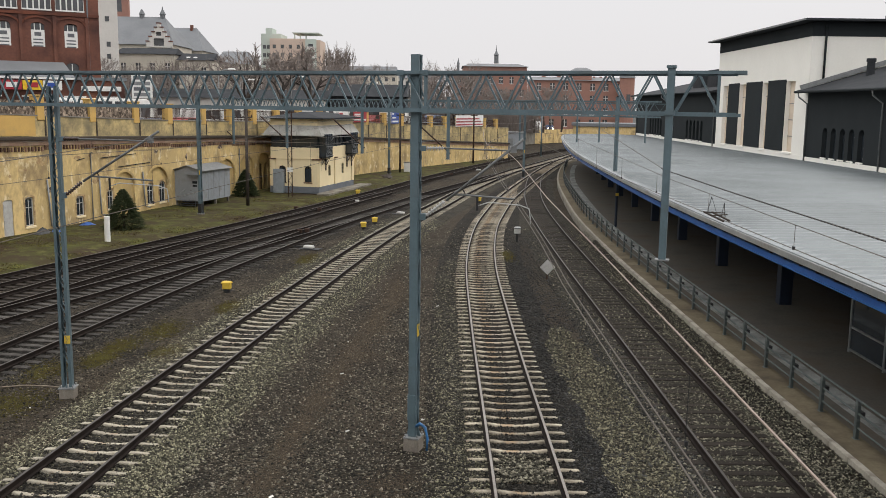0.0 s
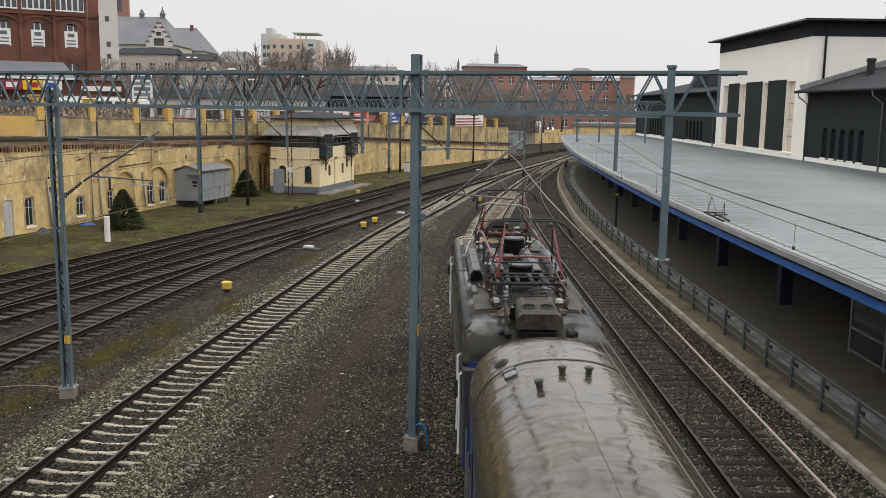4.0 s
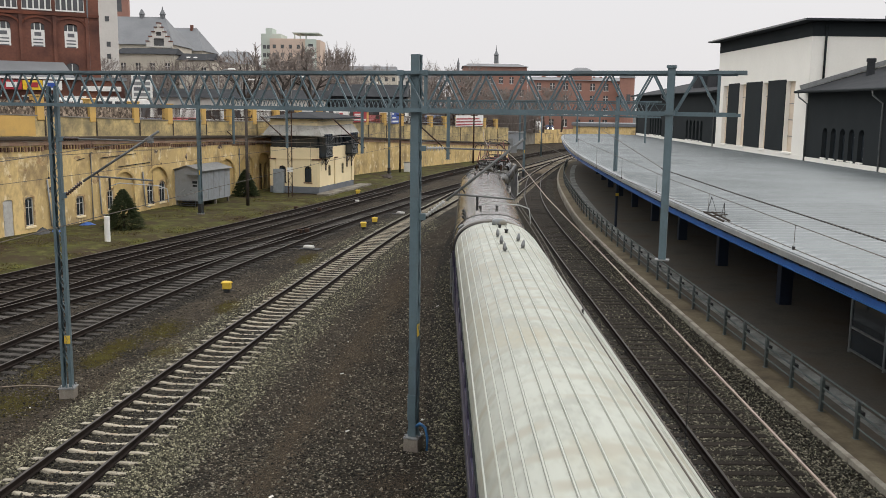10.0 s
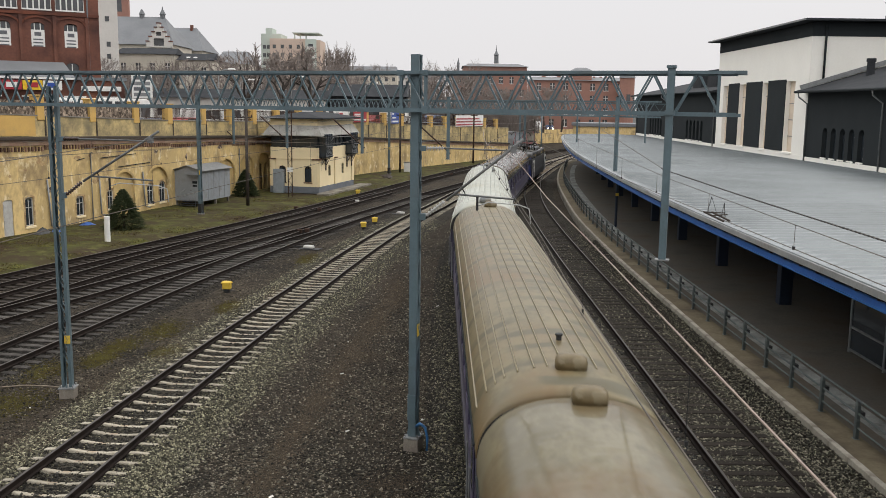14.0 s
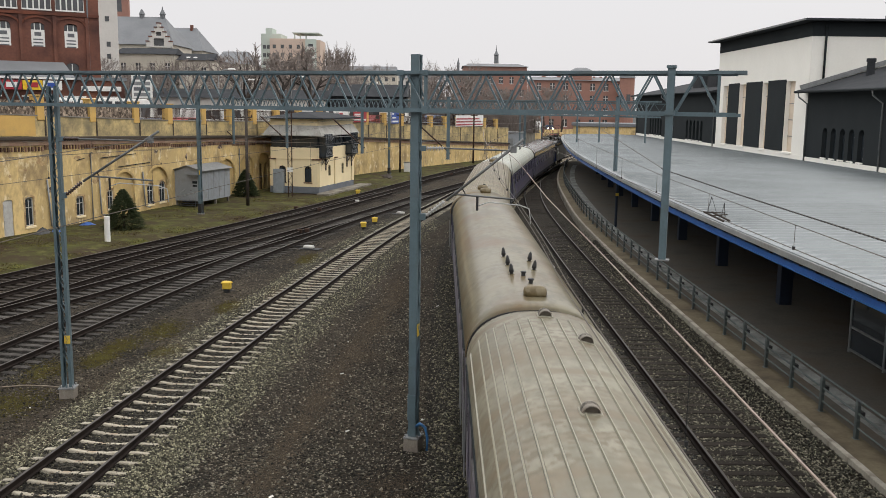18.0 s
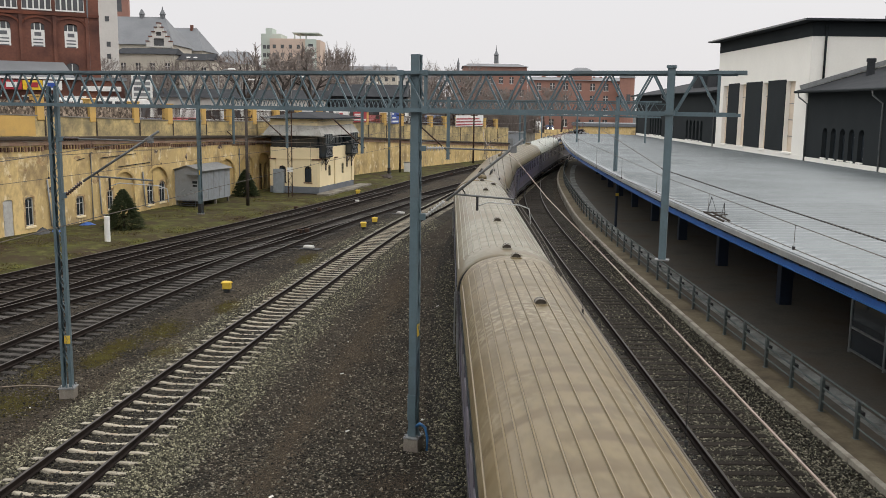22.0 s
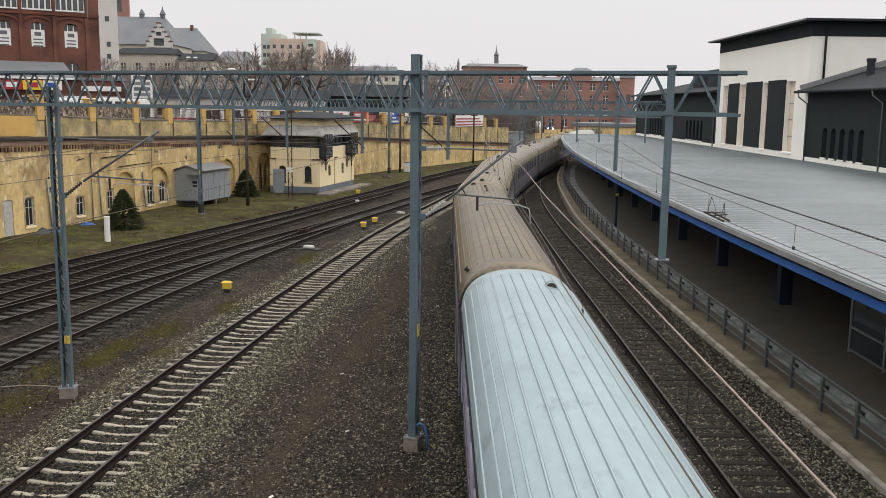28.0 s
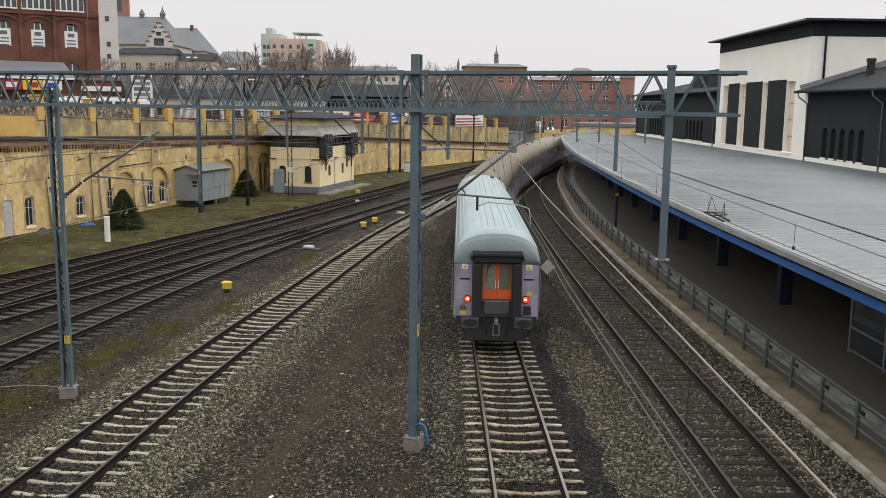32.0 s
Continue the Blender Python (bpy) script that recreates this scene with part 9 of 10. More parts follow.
def coach(label, roof, side, ribs, body_len=24.5, last=False, fittings=(), end_plain=0.95, end_coat=None):
    t = thing("railway_coach", label, "railway coach", group="coaches of the train")
    h = body_len / 2
    lap = 0.11
    if last:
        tail = ((-h - 0.01, 0.74), (-h + 0.02, 0.58), (-h + 0.07, 0.44), (-h + 0.17, 0.29), (-h + 0.32, 0.155), (-h + 0.5, 0.065), (-h + 0.75, 0.015), (-h + 1.0, 0.0))
    elif roof in ROOFS[0:4:3]:
        tail = ((-h - lap, 0.07), (-h - lap + 0.04, 0.035), (-h + 0.4, 0.01), (-h + 1.0, 0.0))
    else:
        tail = ((-h - lap, 0.15), (-h - lap + 0.03, 0.105), (-h + 0.05, 0.06), (-h + 0.35, 0.02), (-h + 1.0, 0.0))
    rings = [roof_ring(HALF, y, d) for y, d in tail]
    if last:
        # darker cap puts the shading of the curved end into its colour
        part("roof_end_dome", Geo().loft([roof_ring([(x * 1.002, z + 0.003) for x, z in HALF], y - 0.003, d) for y, d in tail[:5]]), DOME, t, "rounded roof end, coloured a darker grey-teal for shading", smooth=True)
    if end_coat:
        part("repainted_roof_end", Geo().loft([roof_ring([(x * 1.002, z + 0.003) for x, z in HALF], y - 0.002, d) for y, d in tail]), end_coat, t, "ochre repainted roof end", smooth=True)
    rings += [roof_ring(HALF, -h + 1.0 + (body_len - 2.0) * i / 24, 0.0) for i in range(1, 25)]
    rings += [roof_ring(HALF, y, d) for y, d in ((h - 0.35, 0.01), (h + lap - 0.06, 0.035), (h + lap - 0.015, 0.055), (h + lap, 0.08))]
    part("roof", Geo().loft(rings), roof, t, smooth=True)
    if ribs:
        for x in (-1.37, -1.225, -1.09, -0.95, -0.745, -0.49, -0.28, -0.03, 0.27, 0.49, 0.73, 0.94, 1.09, 1.225, 1.37):
            z, a = roof_at(HALF, x)
            me = rib_mesh(-h + end_plain, h - end_plain * 0.8, roof)
            part("roof_rib", me, None, t, m=Matrix.Translation((x, 0, z)) @ Matrix.Rotation(-a, 4, "Y"))
    for e in (-1, 1):
        part("drip_rail", Geo().box(e * 1.437 - 0.02, e * 1.437 + 0.02, -h + 0.3, h - 0.3, 2.93, 2.97), DARK_RENDER, t)
    # sides with window openings
    wins = []
    n = 10
    for i in range(n):
        c = -h + 3.3 + i * (body_len - 6.6) / (n - 1)
        wins.append((c - 0.6, c + 0.6))
    for e in (-1, 1):
        mm = Matrix(((0, e, 0, e * 1.40), (1, 0, 0, 0), (0, 0, 1, 0), (0, 0, 0, 1)))
        wall = sheet_part("side_wall", [(-h, 1.05), (h, 1.05), (h, 2.95), (-h, 2.95)], [[(a, 1.98), (b, 1.98), (b, 2.78), (a, 2.78)] for a, b in wins], -0.06, side, t, "painted coach side", m=mm)
        for a, b in wins:
            w = part("window", Geo().box(a - 0.01, b + 0.01, -0.05, -0.035, 1.97, 2.79), PANE, t, "dark coach window", m=mm)
            part("window_frame", Geo().box(a, b, -0.034, -0.02, 2.46, 2.50), BLACK, w)
        for c in (-h + 1.1, h - 1.1):
            door = part("door", Geo().box(c - 0.42, c + 0.42, 0.002, 0.03, 1.0, 2.9, c=0.01), side, t, "entrance door", m=mm)
            part("pane", Geo().box(c - 0.22, c + 0.22, 0.031, 0.036, 1.95, 2.7), PANE, door)
            for k in (-0.55, 0.55):
                part("handrail", Geo().tube([(c + k, 0.09, 1.2), (c + k, 0.09, 2.5)], 0.018, 6), GALV, t, m=mm)
        part("lower_stripe", Geo().box(-h + 1.7, h - 1.7, 0.002, 0.008, 1.30, 1.48), VIOLET if side is not VIOLET else DIRTY_LILAC, t, "coloured stripe", m=mm)
        part("sole_bar", Geo().box(-h, h, -0.12, 0.004, 0.80, 1.045), UNDER, t, m=mm)
    if last:
        part("apron", Geo().box(-1.05, 1.05, -h - 0.02, -h + 0.25, 0.28, 0.797, c=0.03), LOCO_SIDE, t, "dark steel apron below the headstock")
    for s in (-1, 1):
        part("end_wall", Geo().box(-1.395, 1.395, *sorted((s * h, s * (h - 0.05))), 1.05, 2.949), side, t, "painted coach end")
        drop = 0.77 if last and s < 0 else 0.11 if s > 0 else 0.10 if roof in ROOFS[0:4:3] else 0.18
        ye = h if last and s < 0 else h + lap
        part("roof_end_panel", Geo().loft([[(x * 0.985, s * (ye + e), z * 0.995 + 0.012) for x, _, z in roof_ring(HALF, 0, drop)] for e in (0.002, 0.012)]), side if last and s < 0 else UNDER, t, "rounded end panel below the roof")
        end_face(t, h, s, side, last and s < 0)
        bogie(t, s * (h - 3.4))
    part("floor", Geo().box(-1.33, 1.33, -h + 0.06, h - 0.06, 0.95, 1.04), UNDER, t)
    part("equipment_box", Geo().box(-1.2, 1.2, -4.5, -1.0, 0.45, 0.945, c=0.03), UNDER, t)
    part("equipment_box", Geo().box(-1.2, 1.2, 1.4, 4.2, 0.45, 0.945, c=0.03), UNDER, t)
    if roof is ROOFS[0]:
        # transverse seams of the smooth roof
        for y in (-h + 1.55, h - 1.55):
            pts = [(x, y, z + 0.004) for x, z in HALF[3:]] + [(-x, y, z + 0.004) for x, z in HALF[-2:2:-1]]
            part("roof_seam", Geo().tube(pts, 0.014, 5), UNDER, t, "dark riveted roof seam")
        part("roof_seam", Geo().tube([(-0.05 + 0.012 * math.sin(k * 1.7) + 0.008 * math.sin(k * 4.1), -h + 1.6 + k * (body_len - 3.2) / 80, HALF[-1][1]) for k in range(81)], 0.004, 5), DARK_SEAM[0], t)
        z, a = roof_at(HALF, -0.95)
        part("filler_cap", Geo().disc((0, 0, 0), 0.13, 0.02, 16).disc((0, 0, 0.02), 0.08, 0.03, 12), UNDER, t, "round filler cap", m=Matrix.Translation((-0.95, h - 1.1, z - 0.005)) @ Matrix.Rotation(-a, 4, "Y"))
    for kind, x, y in fittings:
        z, a = roof_at(HALF, x)
        m = Matrix.Translation((x, y, z - 0.015)) @ Matrix.Rotation(-a, 4, "Y")
        if kind == "dome":
            g = Geo()
            rr = []
            for k, (f, zz) in enumerate(((1.0, 0.0), (1.02, 0.10), (0.95, 0.17), (0.72, 0.21), (0.3, 0.225))):
                rr.append([(0.25 * f * math.copysign(abs(math.cos(b)) ** 0.6, math.cos(b)), 0.175 * f * math.copysign(abs(math.sin(b)) ** 0.6, math.sin(b)), zz) for b in (2 * math.pi * i / 20 for i in range(20))])
            part("roof_ventilator", g.loft(rr), VENT_GREY if roof is ROOFS[1] else ROOFS[5], t, "rounded roof ventilator", m=m, smooth=True)
        elif kind == "cone":
            v = part("torpedo_vent", Geo().disc((0, 0, 0.02), 0.045, 0.06, 10, 0.035).loft([[(w * math.cos(b), l * math.sin(b) + 0.02 * z, z) for b in (2 * math.pi * i / 10 for i in range(10))] for w, l, z in ((0.062, 0.09, 0.07), (0.056, 0.08, 0.13), (0.035, 0.05, 0.23), (0.014, 0.022, 0.27))]),
                     GALV if ribs else UNDER, t, "small pointed vent", m=m, smooth=True)
            part("vent_base", Geo().box(-0.075, 0.075, -0.10, 0.10, -0.01, 0.025), roof, v)
        elif kind == "hatch":
            # a half-barrel cowl, open to the back, on a low plinth
            m = m @ Matrix.Scale(0.8, 4)
            arc = lambda r, y: [(r * math.cos(b), y, 0.03 + r * 0.95 * math.sin(b)) for b in (math.pi * i / 10 for i in range(11))]
            v = part("roof_cowl", Geo().loft([arc(0.15, -0.16), arc(0.16, -0.13), arc(0.16, 0.12), arc(0.13, 0.17), arc(0.07, 0.19)], closed=False), COWL if roof is not ROOFS[7] else roof, t, "pale half-round roof cowl", m=m, smooth=True)
            part("cowl_mouth", Geo().loft([arc(0.145, -0.10), arc(0.145, -0.09)]), HATCH, v, "brown mouth of the cowl")
            part("cowl_strap", Geo().loft([arc(0.162, 0.0), arc(0.168, 0.0), arc(0.168, 0.035), arc(0.162, 0.035)], closed=False), UNDER, v)
            part("cowl_plinth", Geo().box(-0.19, 0.19, -0.20, 0.20, 0.0, 0.035, c=0.01), RIBS[ROOFS.index(roof)], v)
        elif kind == "stub":
            part("pipe_stub", Geo().disc((0, 0, 0), 0.05, 0.10, 8).disc((0, 0, 0.10), 0.07, 0.03, 8), UNDER, t, "short dark pipe stub", m=m)
        elif kind == "fin":
            part("aerial_fin", Geo().add([(-0.04, -0.3, 0), (0.04, -0.3, 0), (0.03, 0.25, 0), (-0.03, 0.25, 0), (-0.015, -0.18, 0.24), (0.015, -0.18, 0.24), (0.01, 0.0, 0.2), (-0.01, 0.0, 0.2)],
                                          [(0, 3, 2, 1), (4, 5, 6, 7), (0, 1, 5, 4), (1, 2, 6, 5), (2, 3, 7, 6), (3, 0, 4, 7)]), UNDER, t, "dark aerial fin", m=m)
        elif kind == "lamp":
            v = part("roof_cowl", Geo().box(-0.11, 0.11, -0.16, 0.16, 0.0, 0.08, c=0.03), GALV, t, "pale rounded cowl", m=m)
            part("cowl_band", Geo().box(-0.115, 0.115, -0.03, 0.03, 0.01, 0.09), UNDER, v)
    return t


HB = 12.25
OCHRE_COAT = mat("ochre_roof_coat", (0.150, 0.104, 0.052), (0.105, 0.074, 0.038), rough=0.5, scale=1.2, fine=6, amount=0.9, bump=0.03, spot=(0.19, 0.15, 0.095), spot_scale=0.9, spot_size=0.62)
COACHES = [
    coach("old coach with smooth grimy grey-brown roof and violet sides", ROOFS[0], VIOLET, False, body_len=25.0,
          fittings=[("stub", -0.39, -8.95), ("stub", 0.25, -8.95), ("lamp", -1.12, -12.1), ("stub", -1.02, -8.3), ("stub", -1.01, -9.3), ("stub", -1.02, -10.3), ("stub", 0.3, 10.2), ("stub", -0.1, 10.2), ("lamp", -0.85, 10.6), ("stub", -0.5, 9.6)]),
    coach("coach with pale grey ribbed roof and violet sides", ROOFS[1], VIOLET, True,
          fittings=[("dome", 0.07, HB - 0.8), ("cone", -0.17, HB - 3.77), ("cone", 0.39, HB - 4.51), ("cone", -0.15, HB - 5.22), ("cone", 0.41, HB - 5.89), ("cone", -0.15, HB - 6.6), ("stub", 0.03, HB - 1.64), ("stub", 0.16, HB - 2.85), ("dome", 0.03, -HB + 0.3)]),
    coach("coach with beige ribbed roof, rust streaks and violet sides", ROOFS[2], VIOLET, True, end_plain=0.9,
          fittings=[("dome", 0.05, HB - 0.9), ("stub", 0.10, -HB + 2.5), ("dome", 0.08, -HB + 0.85)]),
    coach("old coach with smooth beige roof and lilac sides", ROOFS[3], DIRTY_LILAC, False,
          fittings=[("dome", 0.11, HB - 0.2), ("cone", -0.26, -HB + 5.88), ("cone", 0.37, -HB + 5.25), ("cone", -0.24, -HB + 4.55), ("cone", 0.36, -HB + 3.94), ("cone", -0.24, -HB + 3.32), ("stub", 0.02, -HB + 3.04), ("stub", 0.11, -HB + 2.12), ("dome", 0.08, -HB + 0.85)]),
    coach("coach with grey-beige ribbed roof in patches and lilac sides", ROOFS[4], DIRTY_LILAC, True,
          fittings=[("hatch", 0.06, HB - 0.5), ("hatch", 0.59, HB - 2.2), ("hatch", 0.05, HB - 6.1), ("hatch", 0.02, -HB + 6.7), ("hatch", -0.02, -HB + 0.6)]),
    coach("coach with tan ribbed roof, ochre end and lilac sides", ROOFS[5], DIRTY_LILAC, True, end_plain=1.1, end_coat=OCHRE_COAT,
          fittings=[("hatch", 0.06, HB - 0.41), ("hatch", 0.10, HB - 6.17), ("hatch", 0.06, -HB + 6.6), ("hatch", -0.45, -HB + 2.27), ("hatch", 0.07, -HB + 1.0)]),
    coach("coach with brown ribbed roof and lilac sides", ROOFS[6], DIRTY_LILAC, True,
          fittings=[("hatch", -0.39, HB - 0.6), ("stub", 0.14, HB - 2.31), ("fin", 0.13, HB - 4.23), ("stub", -1.17, -HB + 0.95)]),
    coach("last coach, pale blue ribbed roof, lilac end, lit tail lamps", ROOFS[7], LILAC, True, last=True, fittings=[("hatch", 0.55, HB - 2.16)]),
]


def pantograph(t, yc, head_dy, z):
    """A diamond pantograph: base frame on insulators, lower and upper arms, two-strip head."""
    base = part("pantograph_base", Geo().bar((-0.66, yc - 0.6, 4.10), (-0.66, yc + 0.6, 4.10), 0.06, 0.06), RED_OXIDE, t, "dark red pantograph base bar")
    part("base_bar", Geo().bar((0.66, yc - 0.6, 4.10), (0.66, yc + 0.6, 4.10), 0.06, 0.06), RED_OXIDE, base)
    for e, w in ((-1, 0.86), (1, 0.80)):
        part("base_tube", Geo().tube([(-w, yc + e * 0.58, 4.12), (w, yc + e * 0.58, 4.12)], 0.038, 8), UNDER, base, "dark cross tube", smooth=True)
    for x in (-0.82, 0.82):
        for dy in (-0.72, 0.72):
            g = Geo()
            insulator(g, (x, yc + dy * 0.8, 3.62), (x, yc + dy * 0.8, 4.08), 2, 0.085)
            part("insulator", g, INSUL, base, "ribbed insulator")
    for s, colour in ((-1, RED_OXIDE), (1, UNDER)):
        for x in (-0.62, 0.62):
            part("lower_arm", Geo().tube([(x * 0.9, yc + s * 0.25, 4.14), (x * 1.15, yc + s * 0.95, 4.34)], 0.05 if s < 0 else 0.034, 8), colour, base, "lower pantograph arm", smooth=True)
            part("upper_arm", Geo().tube([(x * 1.15, yc + s * 0.95, 4.34), (x * 0.86, yc + head_dy, z - 0.10)], 0.042 if s < 0 else 0.02, 8, 0.017), FADED_RED if s < 0 else UNDER, base, "slim pantograph arm", smooth=True)
        part("knee_tube", Geo().tube([(-0.71, yc + s * 0.95, 4.34), (0.71, yc + s * 0.95, 4.34)], 0.020, 8), UNDER, base, smooth=True)
    part("cross_stay", Geo().tube([(-0.70, yc - 0.95, 4.35), (0.45, yc + head_dy, z - 0.14)], 0.014, 6), FADED_RED if yc > 0 else UNDER, base)
    for x in (-0.42, -0.2, 0.12, 0.4):
        part("spring", Geo().tube([(x, yc - 0.62, 4.12), (x, yc + 0.1 + 0.3 * (x > 0), 4.14)], 0.05, 8), UNDER, base, smooth=True)
    for dy in (-0.17, 0.17):
        y = yc + head_dy + dy
        pts = [(-0.98, y, z - 0.36), (-0.90, y, z - 0.17), (-0.74, y, z - 0.05), (-0.55, y, z), (0.55, y, z), (0.74, y, z - 0.05), (0.90, y, z - 0.17), (0.98, y, z - 0.36)]
        part("head_strip", Geo().tube(pts, 0.023, 8), UNDER, base, "curved collector strip", smooth=True)
    for x in (-0.5, 0.5):
        part("head_link", Geo().box(x - 0.04, x + 0.04, yc + head_dy - 0.2, yc + head_dy + 0.2, z - 0.12, z - 0.07), UNDER, base)


def locomotive():
    t = thing("locomotive", "dark electric locomotive, blue cab ends, grimy roof, two pantographs", "locomotive")
    h = 7.55
    lh = [(1.52, 3.0), (1.515, 3.18), (1.49, 3.34), (1.43, 3.47), (1.34, 3.56), (1.20, 3.62), (1.0, 3.645), (0.7, 3.66), (0.35, 3.67), (0.0, 3.672)]
    prof = [(-7.24, 0.70), (-7.17, 0.50), (-6.98, 0.30), (-6.65, 0.14), (-6.2, 0.04), (-5.6, 0.0), (h - 1.7, 0.0), (h - 1.1, 0.03), (h - 0.5, 0.16), (h - 0.12, 0.36), (h, 0.55)]
    part("roof", Geo().loft([roof_ring(lh, y, d, 3.0) for y, d in prof]), LOCO_ROOF, t, smooth=True)
    for y in (-5.25, -2.9, 0.0, 2.9, 5.95):
        pts = [(x, y, z + 0.004) for x, z in lh] + [(-x, y, z + 0.004) for x, z in lh[-2::-1]]
        part("roof_seam", Geo().tube(pts, 0.014 + 0.008 * (abs(y) > 5), 6), UNDER, t)
    part("body", Geo().box(-1.515, 1.515, -h + 0.15, h - 0.15, 1.0, 2.998, c=0.04), LOCO_SIDE, t, "dark grimy body shell")
    part("side_band", Geo().box(-1.522, -1.5165, -h + 0.4, h - 0.4, 1.55, 1.85).box(1.5165, 1.522, -h + 0.4, h - 0.4, 1.55, 1.85), LOCO_BOX, t, "grey side band")
    for s in (-1, 1):
        cab = part("cab_front", Geo().add([(-1.51, s * (h - 0.15), 1.0), (1.51, s * (h - 0.15), 1.0), (1.3, s * h, 1.0), (-1.3, s * h, 1.0), (-1.51, s * (h - 0.45), 3.10), (1.51, s * (h - 0.45), 3.10), (1.36, s * (h - 0.22), 3.10), (-1.36, s * (h - 0.22), 3.10)],
                                              [(0, 1, 2, 3), (4, 7, 6, 5), (2, 6, 7, 3), (0, 3, 7, 4), (1, 5, 6, 2)]), LOCO_BLUE, t)
        for x in (-0.66, 0.66):
            part("windscreen", Geo().box(-0.5, 0.5, -0.012, 0.012, 0, 0.72, m=Matrix.Translation((x, s * (h - 0.105), 1.98)) @ Matrix.Rotation(s * math.atan(0.22 / 2.1), 4, "X")), PANE, cab, "dark windscreen")
        for x in (-0.875, 0.875):
            part("buffer", Geo().tube([(x, s * h, 1.05), (x, s * (h + 0.38), 1.05)], 0.1, 10).tube([(x, s * (h + 0.33), 1.05), (x, s * (h + 0.38), 1.05)], 0.24, 16), UNDER, t, "round buffer")
        part("headstock", Geo().box(-1.35, 1.35, *sorted((s * (h - 0.3), s * h + s * 0.02)), 0.7, 0.998), UNDER, t)
        for e in (-1, 1):
            part("cab_window", Geo().box(*sorted((e * 1.516, e * 1.526)), *sorted((s * (h - 0.9), s * (h - 1.7))), 2.0, 2.8), PANE, t, "dark cab side window")
            part("handrail", Geo().tube([(e * 1.58, s * (h - 0.55), 1.1), (e * 1.58, s * (h - 0.55), 2.75), (e * 1.53, s * (h - 0.55), 2.8)], 0.028, 6), WHITE_PAINT, t, "white handrail")
            part("handrail", Geo().tube([(e * 1.58, s * (h - 1.95), 1.1), (e * 1.58, s * (h - 1.95), 2.75), (e * 1.53, s * (h - 1.95), 2.8)], 0.028, 6), WHITE_PAINT, t, "white handrail")
            part("mirror", Geo().box(*sorted((e * 1.58, e * 1.68)), *sorted((s * (h - 0.85), s * (h - 0.80))), 2.2, 2.55), BLACK, t)
        bogie(t, s * 4.1)
        w, top, ya, yb, lip = (0.34, 0.10, 5.7, 6.5, 0.0) if s > 0 else (0.46, 0.0, 5.95, 7.02, 0.26)
        rings = [[(x * (1 - 0.5 * lip), s * ya, za), (x, s * yb, zb - 0.16 * lip)] for x, za, zb in ((-w, 3.62, 3.48 + lip), (-w, 4.0 + top, 3.93 + top), (-w + 0.04, 4.07 + top, 4.0 + top), (-w + 0.12, 4.12 + top, 4.05 + top),
                                                                        (w - 0.12, 4.12 + top, 4.05 + top), (w - 0.04, 4.07 + top, 4.0 + top), (w, 4.0 + top, 3.93 + top), (w, 3.62, 3.48 + lip))]
        unit = part("cab_air_unit", Geo().loft([[q[0] for q in rings], [q[1] for q in rings]]), UNIT_GREY, t, "box-shaped cab air unit")
        # shade of the grille, fan holes and mouth is painted black, not hollowed
        part("unit_grille", Geo().box(-w + 0.03, w - 0.03, *sorted((s * (ya - 0.02), s * (ya - 0.002))), 3.80, 3.97 + top), SHADE_AND_DRUM_BLACK, unit, "dark grille")
        part("unit_collar", Geo().box(-0.52, 0.52, *sorted((s * (ya - 0.04), s * (ya + 0.045))), 3.62, 3.92, c=0.02), LOCO_ROOF, unit)
        if s < 0:
            for x in (-0.18, 0.18):
                part("fan_opening", Geo().disc((0, 0, 0), 0.125, 0.012, 20), SHADE_AND_DRUM_BLACK, unit, "black disc standing for the round fan opening", m=Matrix.Translation((x, -6.55, 4.062)) @ Matrix.Rotation(radians(5.5), 4, "X"))
                part("fan_ring", Geo().loft([[(r * math.cos(a), r * math.sin(a), zz) for a in (2 * math.pi * i / 20 for i in range(20))] for r, zz in ((0.145, 0.0), (0.140, 0.018), (0.126, 0.018), (0.124, 0.0))], cap=False), UNIT_GREY, unit, m=Matrix.Translation((x, -6.55, 4.062)) @ Matrix.Rotation(radians(5.5), 4, "X"))
            part("unit_mouth", Geo().add([(-0.38, -6.3, 3.46), (0.38, -6.3, 3.46), (0.32, -7.18, 3.22), (-0.32, -7.18, 3.22), (-0.38, -6.3, 3.74), (0.38, -6.3, 3.74), (0.32, -7.12, 3.64), (-0.32, -7.12, 3.64)], [(0, 3, 2, 1), (4, 5, 6, 7), (0, 1, 5, 4), (1, 2, 6, 5), (2, 3, 7, 6), (3, 0, 4, 7)]), SHADE_AND_DRUM_BLACK, unit, "black block standing for the shaded intake below the unit")
            part("headlamp", Geo().box(-0.15, 0.15, -7.34, -7.10, 3.26, 3.50, c=0.03), UNDER, t, "roof headlamp housing")
            part("headlamp_glass", Geo().tube([(0.0, -7.342, 3.39), (0.0, -7.352, 3.39)], 0.07, 14), INSUL_WHITE, t, "pale lamp glass")
            part("roof_fin", Geo().add([(-0.62, -6.45, 3.50), (-0.57, -6.45, 3.50), (-0.57, -5.75, 3.62), (-0.62, -5.75, 3.62), (-0.62, -6.35, 3.84), (-0.57, -6.35, 3.84), (-0.57, -5.85, 3.98), (-0.62, -5.85, 3.98)], [(0, 3, 2, 1), (4, 5, 6, 7), (0, 1, 5, 4), (1, 2, 6, 5), (2, 3, 7, 6), (3, 0, 4, 7)]), UNIT_GREY, t, "upright grey roof fin")
